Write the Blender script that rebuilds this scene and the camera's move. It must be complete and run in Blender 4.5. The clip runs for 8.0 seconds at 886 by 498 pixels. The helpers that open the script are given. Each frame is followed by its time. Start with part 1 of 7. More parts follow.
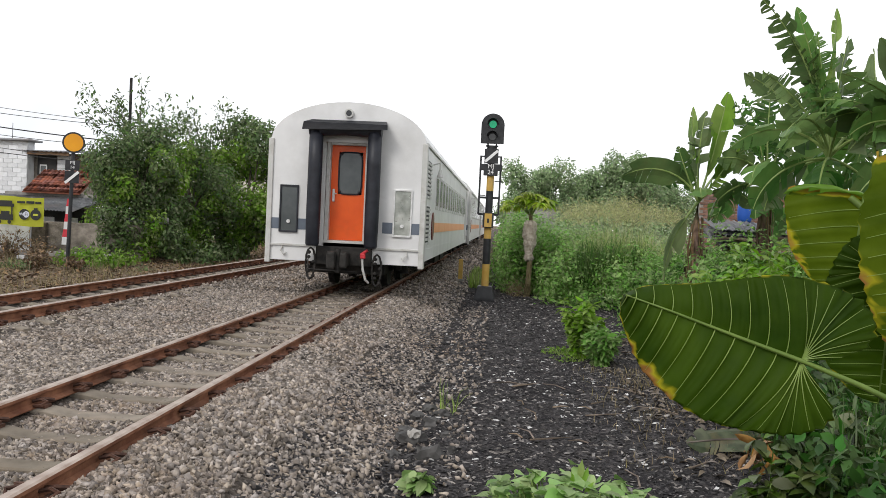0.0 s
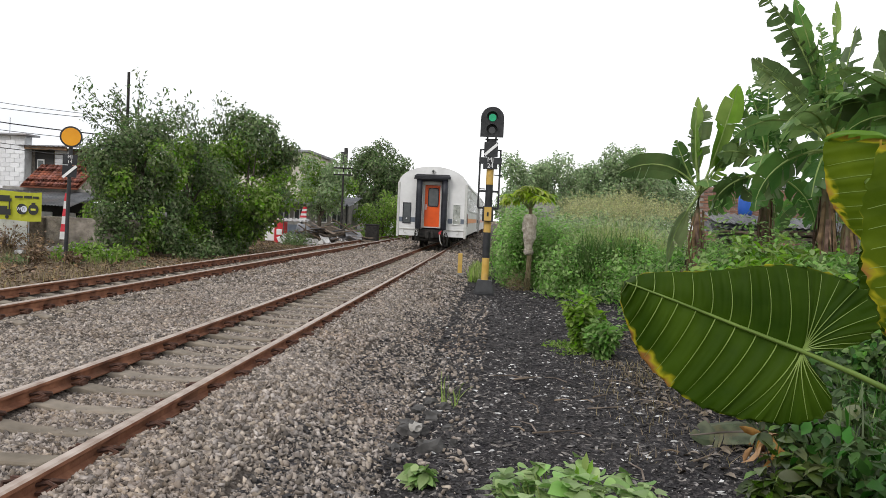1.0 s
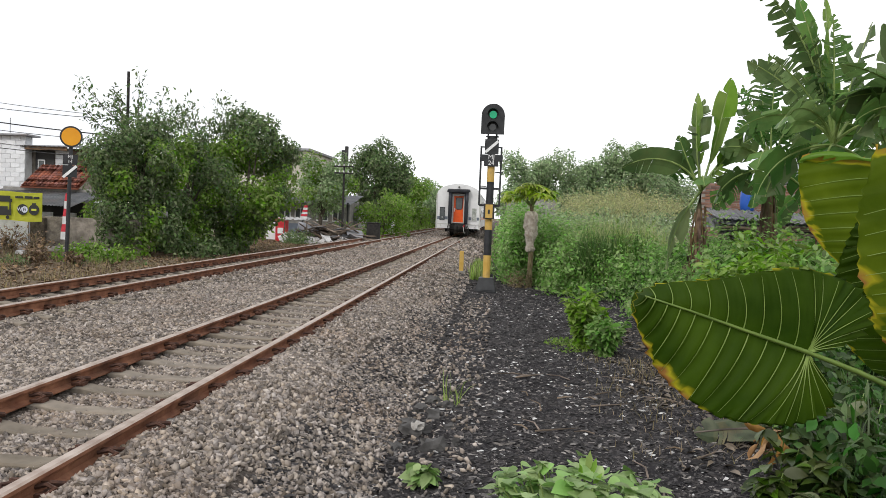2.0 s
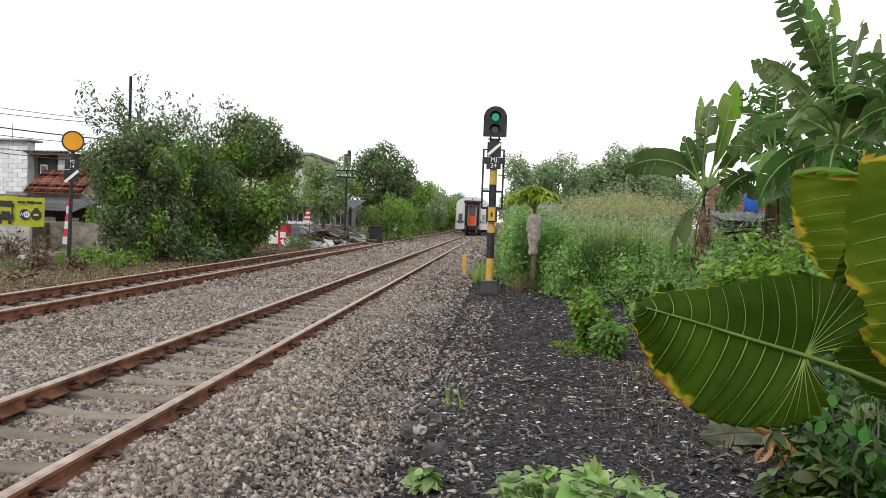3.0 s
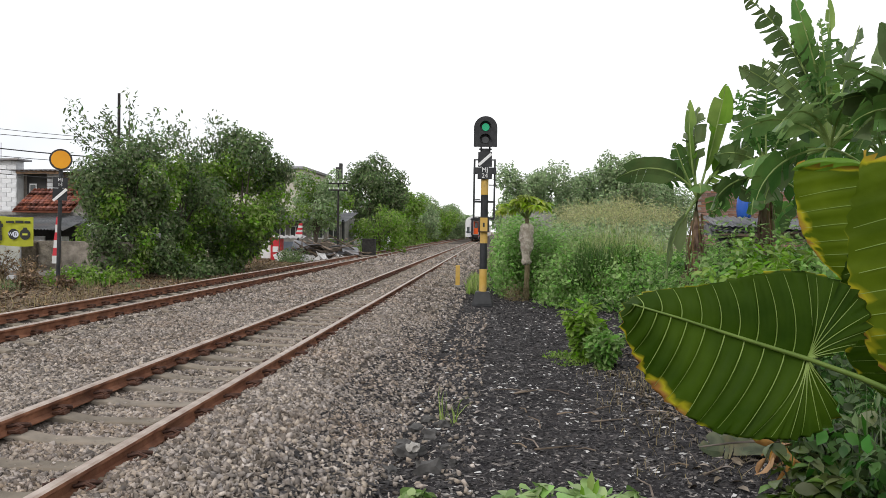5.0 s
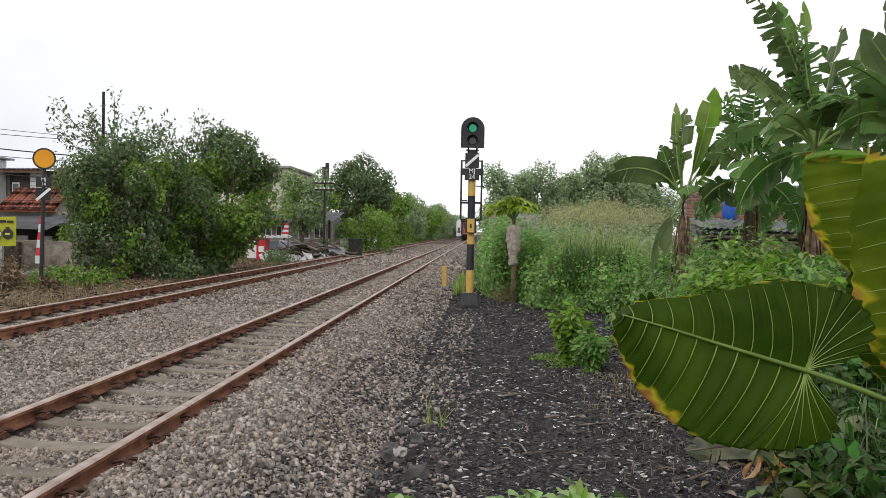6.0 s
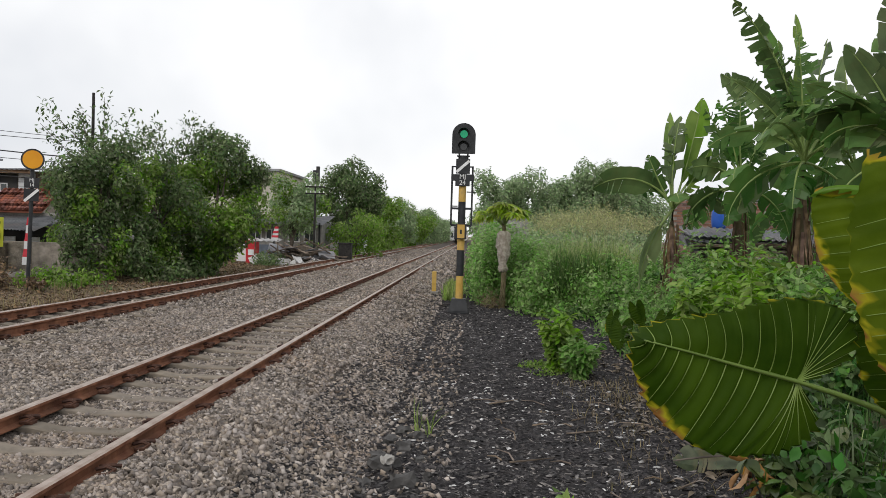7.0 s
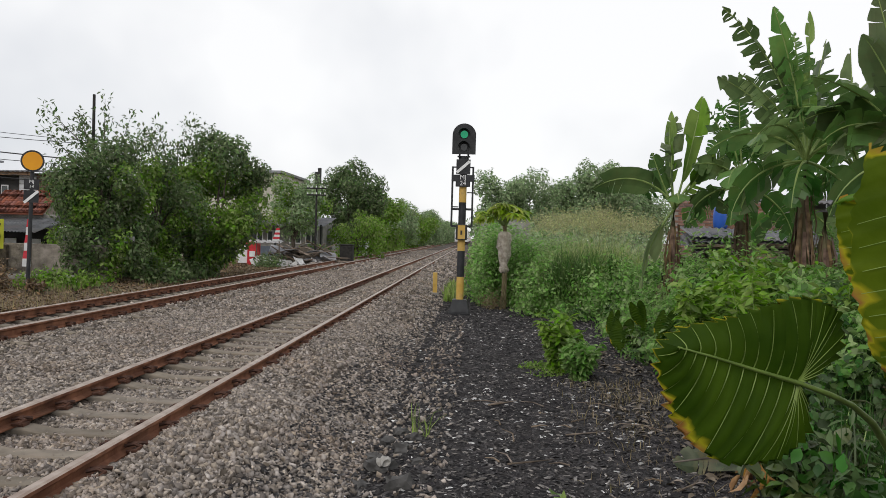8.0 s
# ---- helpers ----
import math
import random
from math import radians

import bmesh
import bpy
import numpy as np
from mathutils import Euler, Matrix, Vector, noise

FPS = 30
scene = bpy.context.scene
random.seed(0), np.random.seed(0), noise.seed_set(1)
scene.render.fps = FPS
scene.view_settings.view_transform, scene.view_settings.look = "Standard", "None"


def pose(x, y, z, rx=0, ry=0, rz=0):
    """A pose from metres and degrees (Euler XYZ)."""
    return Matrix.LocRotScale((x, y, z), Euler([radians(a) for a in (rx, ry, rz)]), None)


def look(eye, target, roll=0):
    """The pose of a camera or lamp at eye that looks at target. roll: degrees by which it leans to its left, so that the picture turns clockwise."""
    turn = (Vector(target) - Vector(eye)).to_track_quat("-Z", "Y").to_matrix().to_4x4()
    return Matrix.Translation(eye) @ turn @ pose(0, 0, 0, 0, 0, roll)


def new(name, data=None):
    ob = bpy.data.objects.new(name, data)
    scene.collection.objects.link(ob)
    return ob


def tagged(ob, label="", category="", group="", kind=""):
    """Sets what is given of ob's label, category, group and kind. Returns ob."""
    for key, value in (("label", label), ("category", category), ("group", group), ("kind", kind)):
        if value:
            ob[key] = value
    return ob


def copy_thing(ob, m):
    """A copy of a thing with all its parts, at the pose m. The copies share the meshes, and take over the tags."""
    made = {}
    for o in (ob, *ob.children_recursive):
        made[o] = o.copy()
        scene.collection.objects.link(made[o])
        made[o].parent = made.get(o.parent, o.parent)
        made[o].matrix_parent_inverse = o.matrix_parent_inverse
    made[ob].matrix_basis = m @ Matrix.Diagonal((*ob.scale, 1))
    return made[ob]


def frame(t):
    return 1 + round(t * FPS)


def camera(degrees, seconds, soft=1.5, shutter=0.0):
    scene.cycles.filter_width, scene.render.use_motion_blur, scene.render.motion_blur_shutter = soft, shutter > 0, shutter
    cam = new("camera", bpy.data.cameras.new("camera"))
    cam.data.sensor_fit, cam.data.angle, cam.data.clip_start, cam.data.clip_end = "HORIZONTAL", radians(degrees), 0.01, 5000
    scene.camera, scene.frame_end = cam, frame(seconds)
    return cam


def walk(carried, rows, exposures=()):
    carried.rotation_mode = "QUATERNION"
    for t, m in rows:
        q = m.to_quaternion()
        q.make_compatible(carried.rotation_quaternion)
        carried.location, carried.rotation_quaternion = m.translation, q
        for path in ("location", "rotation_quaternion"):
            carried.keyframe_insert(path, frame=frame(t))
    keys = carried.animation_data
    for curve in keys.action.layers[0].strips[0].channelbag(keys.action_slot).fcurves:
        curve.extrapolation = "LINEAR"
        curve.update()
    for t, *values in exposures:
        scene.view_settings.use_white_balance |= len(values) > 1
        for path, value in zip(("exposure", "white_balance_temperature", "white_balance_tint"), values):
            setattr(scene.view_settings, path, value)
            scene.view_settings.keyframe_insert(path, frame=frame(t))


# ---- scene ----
cam = camera(57.7, 8.0, soft=0.5)
PATH = [
    (0, (0.013, -0.2, 1.398), (-0.124, 1.795, 1.334), 2.7),
    (0.5, (-0.001, -0.152, 1.369), (-0.136, 1.843, 1.302), 2.7),
    (1, (-0.012, -0.135, 1.366), (-0.145, 1.859, 1.29), 2.6),
    (1.5, (-0.016, -0.122, 1.366), (-0.148, 1.872, 1.284), 2.4),
    (3, (-0.008, -0.016, 1.341), (-0.152, 1.977, 1.269), 2.0),
    (3.5, (-0.01, 0.019, 1.33), (-0.156, 2.013, 1.271), 1.9),
    (4, (0.005, 0.074, 1.324), (-0.146, 2.068, 1.275), 1.5),
    (4.5, (0.019, 0.096, 1.336), (-0.124, 2.09, 1.291), 1.1),
    (6, (0.002, 0.134, 1.384), (-0.094, 2.132, 1.339), 1.0),
    (6.5, (-0.008, 0.117, 1.4), (-0.086, 2.115, 1.363), 1.4),
    (7, (0.008, 0.145, 1.407), (-0.064, 2.144, 1.374), 1.6),
    (7.5, (0.034, 0.199, 1.397), (-0.039, 2.198, 1.366), 1.5),
    (8, (0.051, 0.22, 1.388), (-0.027, 2.218, 1.359), 1.5),
]
walk(cam, [(t, look(eye, target, roll)) for t, eye, target, roll in PATH],
     [(0.0, -0.12), (3.5, -0.08), (4.5, -0.12), (6.0, -0.28), (6.5, -0.38), (8.0, -0.53)])


# ---- small tools ----
rng = np.random.default_rng(7)


def fast_mesh(name, verts, faces):
    """A mesh from arrays: verts (n, 3), faces (m, k) with one k."""
    verts, faces = np.asarray(verts, np.float32), np.asarray(faces, np.int32)
    me = bpy.data.meshes.new(name)
    me.vertices.add(len(verts))
    me.vertices.foreach_set("co", verts.ravel())
    me.loops.add(faces.size)
    me.loops.foreach_set("vertex_index", faces.ravel())
    me.polygons.add(len(faces))
    me.polygons.foreach_set("loop_start", np.arange(0, faces.size, faces.shape[1], dtype=np.int32))
    me.update(calc_edges=True)
    return me


def mesh_of(name, bm, smooth=False):
    me = bpy.data.meshes.new(name)
    bm.normal_update()
    bm.to_mesh(me)
    bm.free()
    if smooth:
        me.shade_smooth()
    return me


def obj(name, me, material=None, parent=None, m=None, label=""):
    ob = new(name, me)
    if material is not None and not me.materials:
        me.materials.append(material)
    if parent is not None:
        ob.parent = parent
    if m is not None:
        ob.matrix_basis = m
    if label:
        ob["label"] = label
    return ob


def part(name, bm, material, parent, label="", smooth=False, m=None):
    return obj(name, mesh_of(name, bm, smooth), material, parent, m, label)


def thing(name, label, category, m=None, group="", kind=""):
    ob = new(name)
    ob.empty_display_size = 0.1
    if m is not None:
        ob.matrix_basis = m
    return tagged(ob, label, category, group, kind)


def box(bm, x0, x1, y0, y1, z0, z1, bevel=0.0):
    m = Matrix.Translation(((x0 + x1) / 2, (y0 + y1) / 2, (z0 + z1) / 2)) @ Matrix.Diagonal((x1 - x0, y1 - y0, z1 - z0, 1))
    r = bmesh.ops.create_cube(bm, size=1, matrix=m)
    if bevel:
        es = {e for v in r["verts"] for e in v.link_edges}
        bmesh.ops.bevel(bm, geom=list(es), offset=bevel, segments=2, affect="EDGES", profile=0.6)
    return bm


def rod(bm, a, b, r0, r1=None, n=10):
    a, b = Vector(a), Vector(b)
    d = b - a
    m = Matrix.Translation((a + b) / 2) @ d.to_track_quat("Z", "Y").to_matrix().to_4x4()
    bmesh.ops.create_cone(bm, cap_ends=True, segments=n, radius1=r0, radius2=r0 if r1 is None else r1, depth=d.length, matrix=m)
    return bm


def tube(bm, pts, radii, n=8):
    """A tube through points, with a radius at each."""
    pts = [Vector(p) for p in pts]
    rings = []
    for i, p in enumerate(pts):
        d = (pts[min(i + 1, len(pts) - 1)] - pts[max(i - 1, 0)]).normalized()
        q = d.to_track_quat("Z", "Y")
        r = radii[i] if hasattr(radii, "__len__") else radii
        rings.append([bm.verts.new(p + q @ Vector((r * math.cos(2 * math.pi * k / n), r * math.sin(2 * math.pi * k / n), 0))) for k in range(n)])
    for a, b in zip(rings, rings[1:]):
        for k in range(n):
            bm.faces.new((a[k], a[(k + 1) % n], b[(k + 1) % n], b[k]))
    bm.faces.new(rings[0][::-1])
    bm.faces.new(rings[-1])
    return bm


def extrude_profile(bm, prof, y0, y1, steps=1):
    """A closed profile of (x, z) drawn out along y."""
    rings = [[bm.verts.new((x, y0 + (y1 - y0) * s / steps, z)) for x, z in prof] for s in range(steps + 1)]
    n = len(prof)
    for a, b in zip(rings, rings[1:]):
        for k in range(n):
            bm.faces.new((a[k], a[(k + 1) % n], b[(k + 1) % n], b[k]))
    bm.faces.new(rings[0][::-1])
    bm.faces.new(rings[-1])
    bmesh.ops.recalc_face_normals(bm, faces=bm.faces)
    return bm


# ---- world and sun ----
SUN = (radians(38), radians(205))
world = bpy.data.worlds.new("overcast")
scene.world = world
world.use_nodes = True
wn, wl = world.node_tree.nodes, world.node_tree.links
wn.clear()
sky = wn.new("ShaderNodeTexSky")
sky.sky_type, sky.sun_disc, sky.sun_elevation, sky.sun_rotation = "NISHITA", False, SUN[0], SUN[1]
coord = wn.new("ShaderNodeTexCoord")
cloud = wn.new("ShaderNodeTexNoise")
cloud.inputs["Scale"].default_value, cloud.inputs["Detail"].default_value, cloud.inputs["Roughness"].default_value = 1.6, 5.0, 0.5
ramp = wn.new("ShaderNodeValToRGB")
ramp.color_ramp.elements[0].position, ramp.color_ramp.elements[1].position = 0.36, 0.56
ramp.color_ramp.elements[0].color, ramp.color_ramp.elements[1].color = (0.94, 0.98, 1.06, 1), (1.5, 1.5, 1.51, 1)
veil = wn.new("ShaderNodeMix")
veil.data_type = "RGBA"
veil.inputs["Factor"].default_value = 0.93
scale_sky = wn.new("ShaderNodeVectorMath")
scale_sky.operation = "SCALE"
scale_sky.inputs["Scale"].default_value = 0.12
back = wn.new("ShaderNodeBackground")
back.inputs["Strength"].default_value = 1.0
out = wn.new("ShaderNodeOutputWorld")
wl.new(coord.outputs["Generated"], cloud.inputs["Vector"])
wl.new(cloud.outputs["Fac"], ramp.inputs["Fac"])
wl.new(sky.outputs["Color"], scale_sky.inputs[0])
wl.new(scale_sky.outputs["Vector"], veil.inputs["A"])
wl.new(ramp.outputs["Color"], veil.inputs["B"])
wl.new(veil.outputs["Result"], back.inputs["Color"])
wl.new(back.outputs["Background"], out.inputs["Surface"])
sun = new("sun", bpy.data.lights.new("sun", "SUN"))
sun.data.energy, sun.data.angle, sun.data.color = 1.5, radians(20), (1.0, 0.96, 0.9)
sun.matrix_basis = look((0, 0, 0), (-math.sin(SUN[1]) * math.cos(SUN[0]), -math.cos(SUN[1]) * math.cos(SUN[0]), -math.sin(SUN[0])))


# ---- materials ----
def surf(name, dark, light, scale=8.0, rough=0.7, bump=0.3, fine=60.0, metal=0.0, vary=0.0, by="", stain=None, stain_scale=1.2, stain_amount=0.5, through_light=0.0, spec=0.4, relief=0.004):
    """A procedural surface: two tones by noise, fine relief, optional stains, variation by piece or island, and light let through."""
    mat = bpy.data.materials.new(name)
    mat.use_nodes = True
    n, l = mat.node_tree.nodes, mat.node_tree.links
    p = n["Principled BSDF"]
    co = n.new("ShaderNodeTexCoord")
    a = n.new("ShaderNodeTexNoise")
    a.inputs["Scale"].default_value, a.inputs["Detail"].default_value = scale, 6
    r = n.new("ShaderNodeValToRGB")
    r.color_ramp.elements[0].position, r.color_ramp.elements[1].position = 0.32, 0.68
    r.color_ramp.elements[0].color, r.color_ramp.elements[1].color = (*dark, 1), (*light, 1)
    l.new(co.outputs["Object"], a.inputs["Vector"])
    l.new(a.outputs["Fac"], r.inputs["Fac"])
    colour = r.outputs["Color"]
    if stain is not None:
        s = n.new("ShaderNodeTexNoise")
        s.inputs["Scale"].default_value, s.inputs["Detail"].default_value, s.inputs["Roughness"].default_value = stain_scale, 8, 0.65
        sr = n.new("ShaderNodeValToRGB")
        sr.color_ramp.elements[0].position, sr.color_ramp.elements[1].position = 0.48, 0.70
        sr.color_ramp.elements[0].color, sr.color_ramp.elements[1].color = (0, 0, 0, 1), (stain_amount,) * 3 + (1,)
        mx = n.new("ShaderNodeMix")
        mx.data_type = "RGBA"
        l.new(co.outputs["Object"], s.inputs["Vector"])
        l.new(s.outputs["Fac"], sr.inputs["Fac"])
        l.new(sr.outputs["Color"], mx.inputs["Factor"])
        l.new(colour, mx.inputs["A"])
        mx.inputs["B"].default_value = (*stain, 1)
        colour = mx.outputs["Result"]
    if vary:
        tint = 0.06 if through_light else 0.015
        src = n.new("ShaderNodeObjectInfo") if by == "object" else n.new("ShaderNodeNewGeometry")
        val = src.outputs["Random"] if by == "object" else src.outputs["Random Per Island"]
        mr = n.new("ShaderNodeMapRange")
        mr.inputs["To Min"].default_value, mr.inputs["To Max"].default_value = 1 - vary, 1 + vary
        hs = n.new("ShaderNodeHueSaturation")
        l.new(val, mr.inputs["Value"])
        l.new(mr.outputs["Result"], hs.inputs["Value"])
        w = n.new("ShaderNodeTexWhiteNoise")
        w.noise_dimensions = "1D"
        l.new(val, w.inputs["W"])
        mh = n.new("ShaderNodeMapRange")
        mh.inputs["To Min"].default_value, mh.inputs["To Max"].default_value = 0.5 - tint * vary, 0.5 + tint * vary
        l.new(w.outputs["Value"], mh.inputs["Value"])
        l.new(mh.outputs["Result"], hs.inputs["Hue"])
        ms = n.new("ShaderNodeMapRange")
        ms.inputs["To Min"].default_value, ms.inputs["To Max"].default_value = 1 - 0.5 * vary, 1 + 0.5 * vary
        l.new(w.outputs["Value"], ms.inputs["Value"])
        l.new(ms.outputs["Result"], hs.inputs["Saturation"])
        l.new(colour, hs.inputs["Color"])
        colour = hs.outputs["Color"]
    l.new(colour, p.inputs["Base Color"])
    p.inputs["Metallic"].default_value = metal
    p.inputs["Specular IOR Level"].default_value = spec
    f = n.new("ShaderNodeTexNoise")
    f.inputs["Scale"].default_value, f.inputs["Detail"].default_value = fine, 4
    l.new(co.outputs["Object"], f.inputs["Vector"])
    rr = n.new("ShaderNodeMapRange")
    rr.inputs["To Min"].default_value, rr.inputs["To Max"].default_value = max(rough - 0.12, 0.02), min(rough + 0.12, 1)
    l.new(f.outputs["Fac"], rr.inputs["Value"])
    l.new(rr.outputs["Result"], p.inputs["Roughness"])
    if bump:
        b = n.new("ShaderNodeBump")
        b.inputs["Strength"].default_value, b.inputs["Distance"].default_value = bump, relief
        l.new(f.outputs["Fac"], b.inputs["Height"])
        l.new(b.outputs["Normal"], p.inputs["Normal"])
    if through_light:
        t = n.new("ShaderNodeBsdfTranslucent")
        l.new(colour, t.inputs["Color"])
        m = n.new("ShaderNodeMixShader")
        m.inputs["Fac"].default_value = through_light
        l.new(p.outputs["BSDF"], m.inputs[1])
        l.new(t.outputs["BSDF"], m.inputs[2])
        l.new(m.outputs["Shader"], n["Material Output"].inputs["Surface"])
    return mat


def glow(name, colour, strength):
    mat = bpy.data.materials.new(name)
    mat.use_nodes = True
    p = mat.node_tree.nodes["Principled BSDF"]
    p.inputs["Base Color"].default_value = (*[c * 0.3 for c in colour], 1)
    p.inputs["Emission Color"].default_value, p.inputs["Emission Strength"].default_value = (*colour, 1), strength
    p.inputs["Roughness"].default_value = 0.2
    return mat


def leaf_mat(name, dark, light, through_light=0.35, vary=0.35, rough=0.5):
    return surf(name, dark, light, 3.0, rough, 0.15, 40.0, vary=vary, by="island", through_light=through_light, spec=0.35)


M_DIRT = surf("dirt", (0.10, 0.075, 0.05), (0.22, 0.17, 0.12), 1.2, 0.95, 0.8, 25, stain=(0.07, 0.09, 0.03), stain_scale=0.25, stain_amount=0.6, relief=0.03, spec=0.1)
M_CINDER = surf("cinder", (0.011, 0.010, 0.012), (0.032, 0.029, 0.031), 9.0, 0.95, 1.0, 45, stain=(0.10, 0.09, 0.08), stain_scale=1.3, stain_amount=0.4, relief=0.02, spec=0.15)
M_CHIP = surf("cinder_chip", (0.013, 0.012, 0.014), (0.062, 0.056, 0.054), 30, 0.75, 0.3, 120, vary=0.8, by="island", spec=0.25)
M_SCRAP = surf("pale_scrap", (0.42, 0.41, 0.40), (0.66, 0.65, 0.64), 20, 0.7, 0.2, 90, vary=0.4, by="island")
# Darker than the stones: the shade in their gaps is put into the colour.
M_BED = surf("ballast_bed", (0.03, 0.025, 0.021), (0.145, 0.124, 0.107), 30.0, 0.95, 1.0, 32, stain=(0.16, 0.10, 0.065), stain_scale=0.5, stain_amount=0.4, relief=0.04, spec=0.15)
M_STONE = surf("ballast_stone", (0.135, 0.113, 0.097), (0.40, 0.347, 0.302), 14, 0.9, 0.5, 90, vary=0.6, by="island", stain=(0.22, 0.14, 0.09), stain_scale=0.6, stain_amount=0.35, spec=0.2)
M_STONE_ONE = surf("ballast_stone_single", (0.135, 0.113, 0.097), (0.40, 0.347, 0.302), 14, 0.9, 0.5, 90, vary=0.6, by="object", spec=0.2)
M_RUST = surf("rusty_rail", (0.15, 0.058, 0.033), (0.30, 0.14, 0.08), 6, 0.8, 0.5, 70, metal=0.15, stain=(0.05, 0.026, 0.018), stain_scale=2.0, stain_amount=0.7, spec=0.2)
M_CROWN = surf("worn_rail_crown", (0.27, 0.185, 0.14), (0.48, 0.39, 0.33), 5, 0.38, 0.15, 60, metal=0.45, spec=0.5)
M_SLEEPER = surf("concrete_sleeper", (0.15, 0.125, 0.098), (0.27, 0.235, 0.19), 6, 0.9, 0.5, 80, vary=0.18, by="object", stain=(0.16, 0.11, 0.075), stain_scale=3, stain_amount=0.45, spec=0.2)
M_CLIP = surf("rusty_clip", (0.045, 0.022, 0.016), (0.12, 0.055, 0.035), 25, 0.8, 0.4, 120, metal=0.2)
M_WHITE = surf("white_coach_paint", (0.64, 0.64, 0.64), (0.75, 0.75, 0.75), 1.5, 0.35, 0.05, 20, stain=(0.42, 0.41, 0.39), stain_scale=0.9, stain_amount=0.35, spec=0.45)
M_TRIM = surf("grey_coach_trim", (0.48, 0.48, 0.46), (0.60, 0.60, 0.58), 3, 0.45, 0.05, 30, stain=(0.22, 0.19, 0.15), stain_scale=3, stain_amount=0.6)
M_BLUEGREY = surf("blue_grey_stripe", (0.10, 0.12, 0.155), (0.14, 0.165, 0.205), 3, 0.4, 0.05, 30)
M_ORANGE = surf("orange_door_paint", (0.70, 0.085, 0.006), (0.82, 0.115, 0.010), 2, 0.35, 0.05, 30, stain=(0.45, 0.08, 0.02), stain_scale=3, stain_amount=0.35)
M_ORANGE_STRIPE = surf("faded_orange_stripe", (0.80, 0.32, 0.14), (0.85, 0.42, 0.22), 2, 0.4, 0.05, 30)
M_LOGO = surf("dark_red_emblem", (0.10, 0.015, 0.015), (0.16, 0.03, 0.025), 8, 0.4, 0.05, 30)
M_RUBBER = surf("black_rubber", (0.008, 0.009, 0.014), (0.020, 0.022, 0.031), 6, 0.5, 0.2, 60, spec=0.4)
M_GEAR = surf("dirty_undergear", (0.010, 0.010, 0.010), (0.040, 0.036, 0.032), 9, 0.75, 0.4, 60, metal=0.2)
M_GLASS = surf("dark_glass", (0.05, 0.06, 0.062), (0.09, 0.10, 0.10), 3, 0.12, 0.0, 20, spec=0.6)
M_FOIL = surf("silvery_panel", (0.22, 0.24, 0.21), (0.55, 0.56, 0.52), 4, 0.3, 0.5, 7, metal=0.5, relief=0.02)
M_CHROME = surf("worn_chrome", (0.60, 0.60, 0.59), (0.78, 0.78, 0.78), 9, 0.35, 0.3, 30, metal=0.5, relief=0.01)
M_RED = surf("red_paint", (0.45, 0.02, 0.03), (0.6, 0.04, 0.05), 5, 0.5, 0.1, 50)
M_BLACK = surf("black_signal_paint", (0.010, 0.011, 0.013), (0.030, 0.031, 0.034), 6, 0.5, 0.15, 60)
M_YELLOW = surf("yellow_signal_paint", (0.50, 0.31, 0.06), (0.63, 0.41, 0.11), 5, 0.55, 0.15, 60, stain=(0.25, 0.17, 0.07), stain_scale=5, stain_amount=0.6)
M_DISC = surf("amber_disc", (0.72, 0.30, 0.008), (0.80, 0.36, 0.012), 2, 0.4, 0.03, 40)
M_WHITEPAINT = surf("white_paint", (0.68, 0.68, 0.68), (0.8, 0.8, 0.8), 5, 0.5, 0.1, 60)
M_GREEN = glow("green_lamp", (0.0, 0.34, 0.15), 0.9)
M_LENS = surf("dark_lens", (0.012, 0.014, 0.014), (0.03, 0.03, 0.03), 4, 0.12, 0.0, 30, spec=0.7)
M_CONCRETE = surf("stained_concrete", (0.20, 0.19, 0.175), (0.36, 0.345, 0.32), 2.5, 0.9, 0.4, 40, stain=(0.09, 0.085, 0.075), stain_scale=1.3, stain_amount=0.7)
M_BARK = surf("bark", (0.05, 0.04, 0.03), (0.14, 0.115, 0.09), 9, 0.95, 0.9, 30, relief=0.02)
M_LEAF_TREE = leaf_mat("dark_tree_leaf", (0.085, 0.135, 0.055), (0.215, 0.285, 0.12), 0.5, 0.5)
M_LEAF_BRIGHT = leaf_mat("bright_tree_leaf", (0.125, 0.225, 0.036), (0.28, 0.42, 0.082), 0.5, 0.4)
# Paler than the nearer leaves: distance haze is put into the colour.
M_LEAF_HAZED = leaf_mat("hazed_tree_leaf", (0.21, 0.30, 0.15), (0.40, 0.50, 0.27), 0.5, 0.4)
M_WEED = leaf_mat("weed_leaf", (0.15, 0.28, 0.068), (0.33, 0.51, 0.16), 0.5, 0.4)
M_DRYGRASS = leaf_mat("dry_grass", (0.14, 0.11, 0.06), (0.36, 0.29, 0.17), 0.3, 0.4, 0.8)
M_PLUME = leaf_mat("straw_plume", (0.40, 0.41, 0.19), (0.66, 0.65, 0.36), 0.5, 0.35, 0.8)
M_GRASS = leaf_mat("tall_grass", (0.18, 0.26, 0.065), (0.40, 0.49, 0.16), 0.5, 0.4)


# ---- ground and track bed ----
TRACK = -2.845      # middle of the nearer track
FAR_TRACK = -6.80   # middle of the other one
CROWN_FAR = 0.02


def bumpy(x, y, s, seed=0):
    return noise.noise(Vector((x * s, y * s, seed)))


def ground_z(x, y):
    z = -0.46
    if x > 1.5:
        z += min((x - 1.5) * 0.045, 0.45)
    if x < -9.0:
        z += 0.06 + min((-9.0 - x) * 0.02, 0.3)
    if -9.0 <= x <= -0.6:
        z -= 0.1
    near = math.exp(-(x * x + y * y) / 3000)
    return z + near * (0.05 * bumpy(x, y, 0.6) + 0.02 * bumpy(x, y, 2.5, 3))


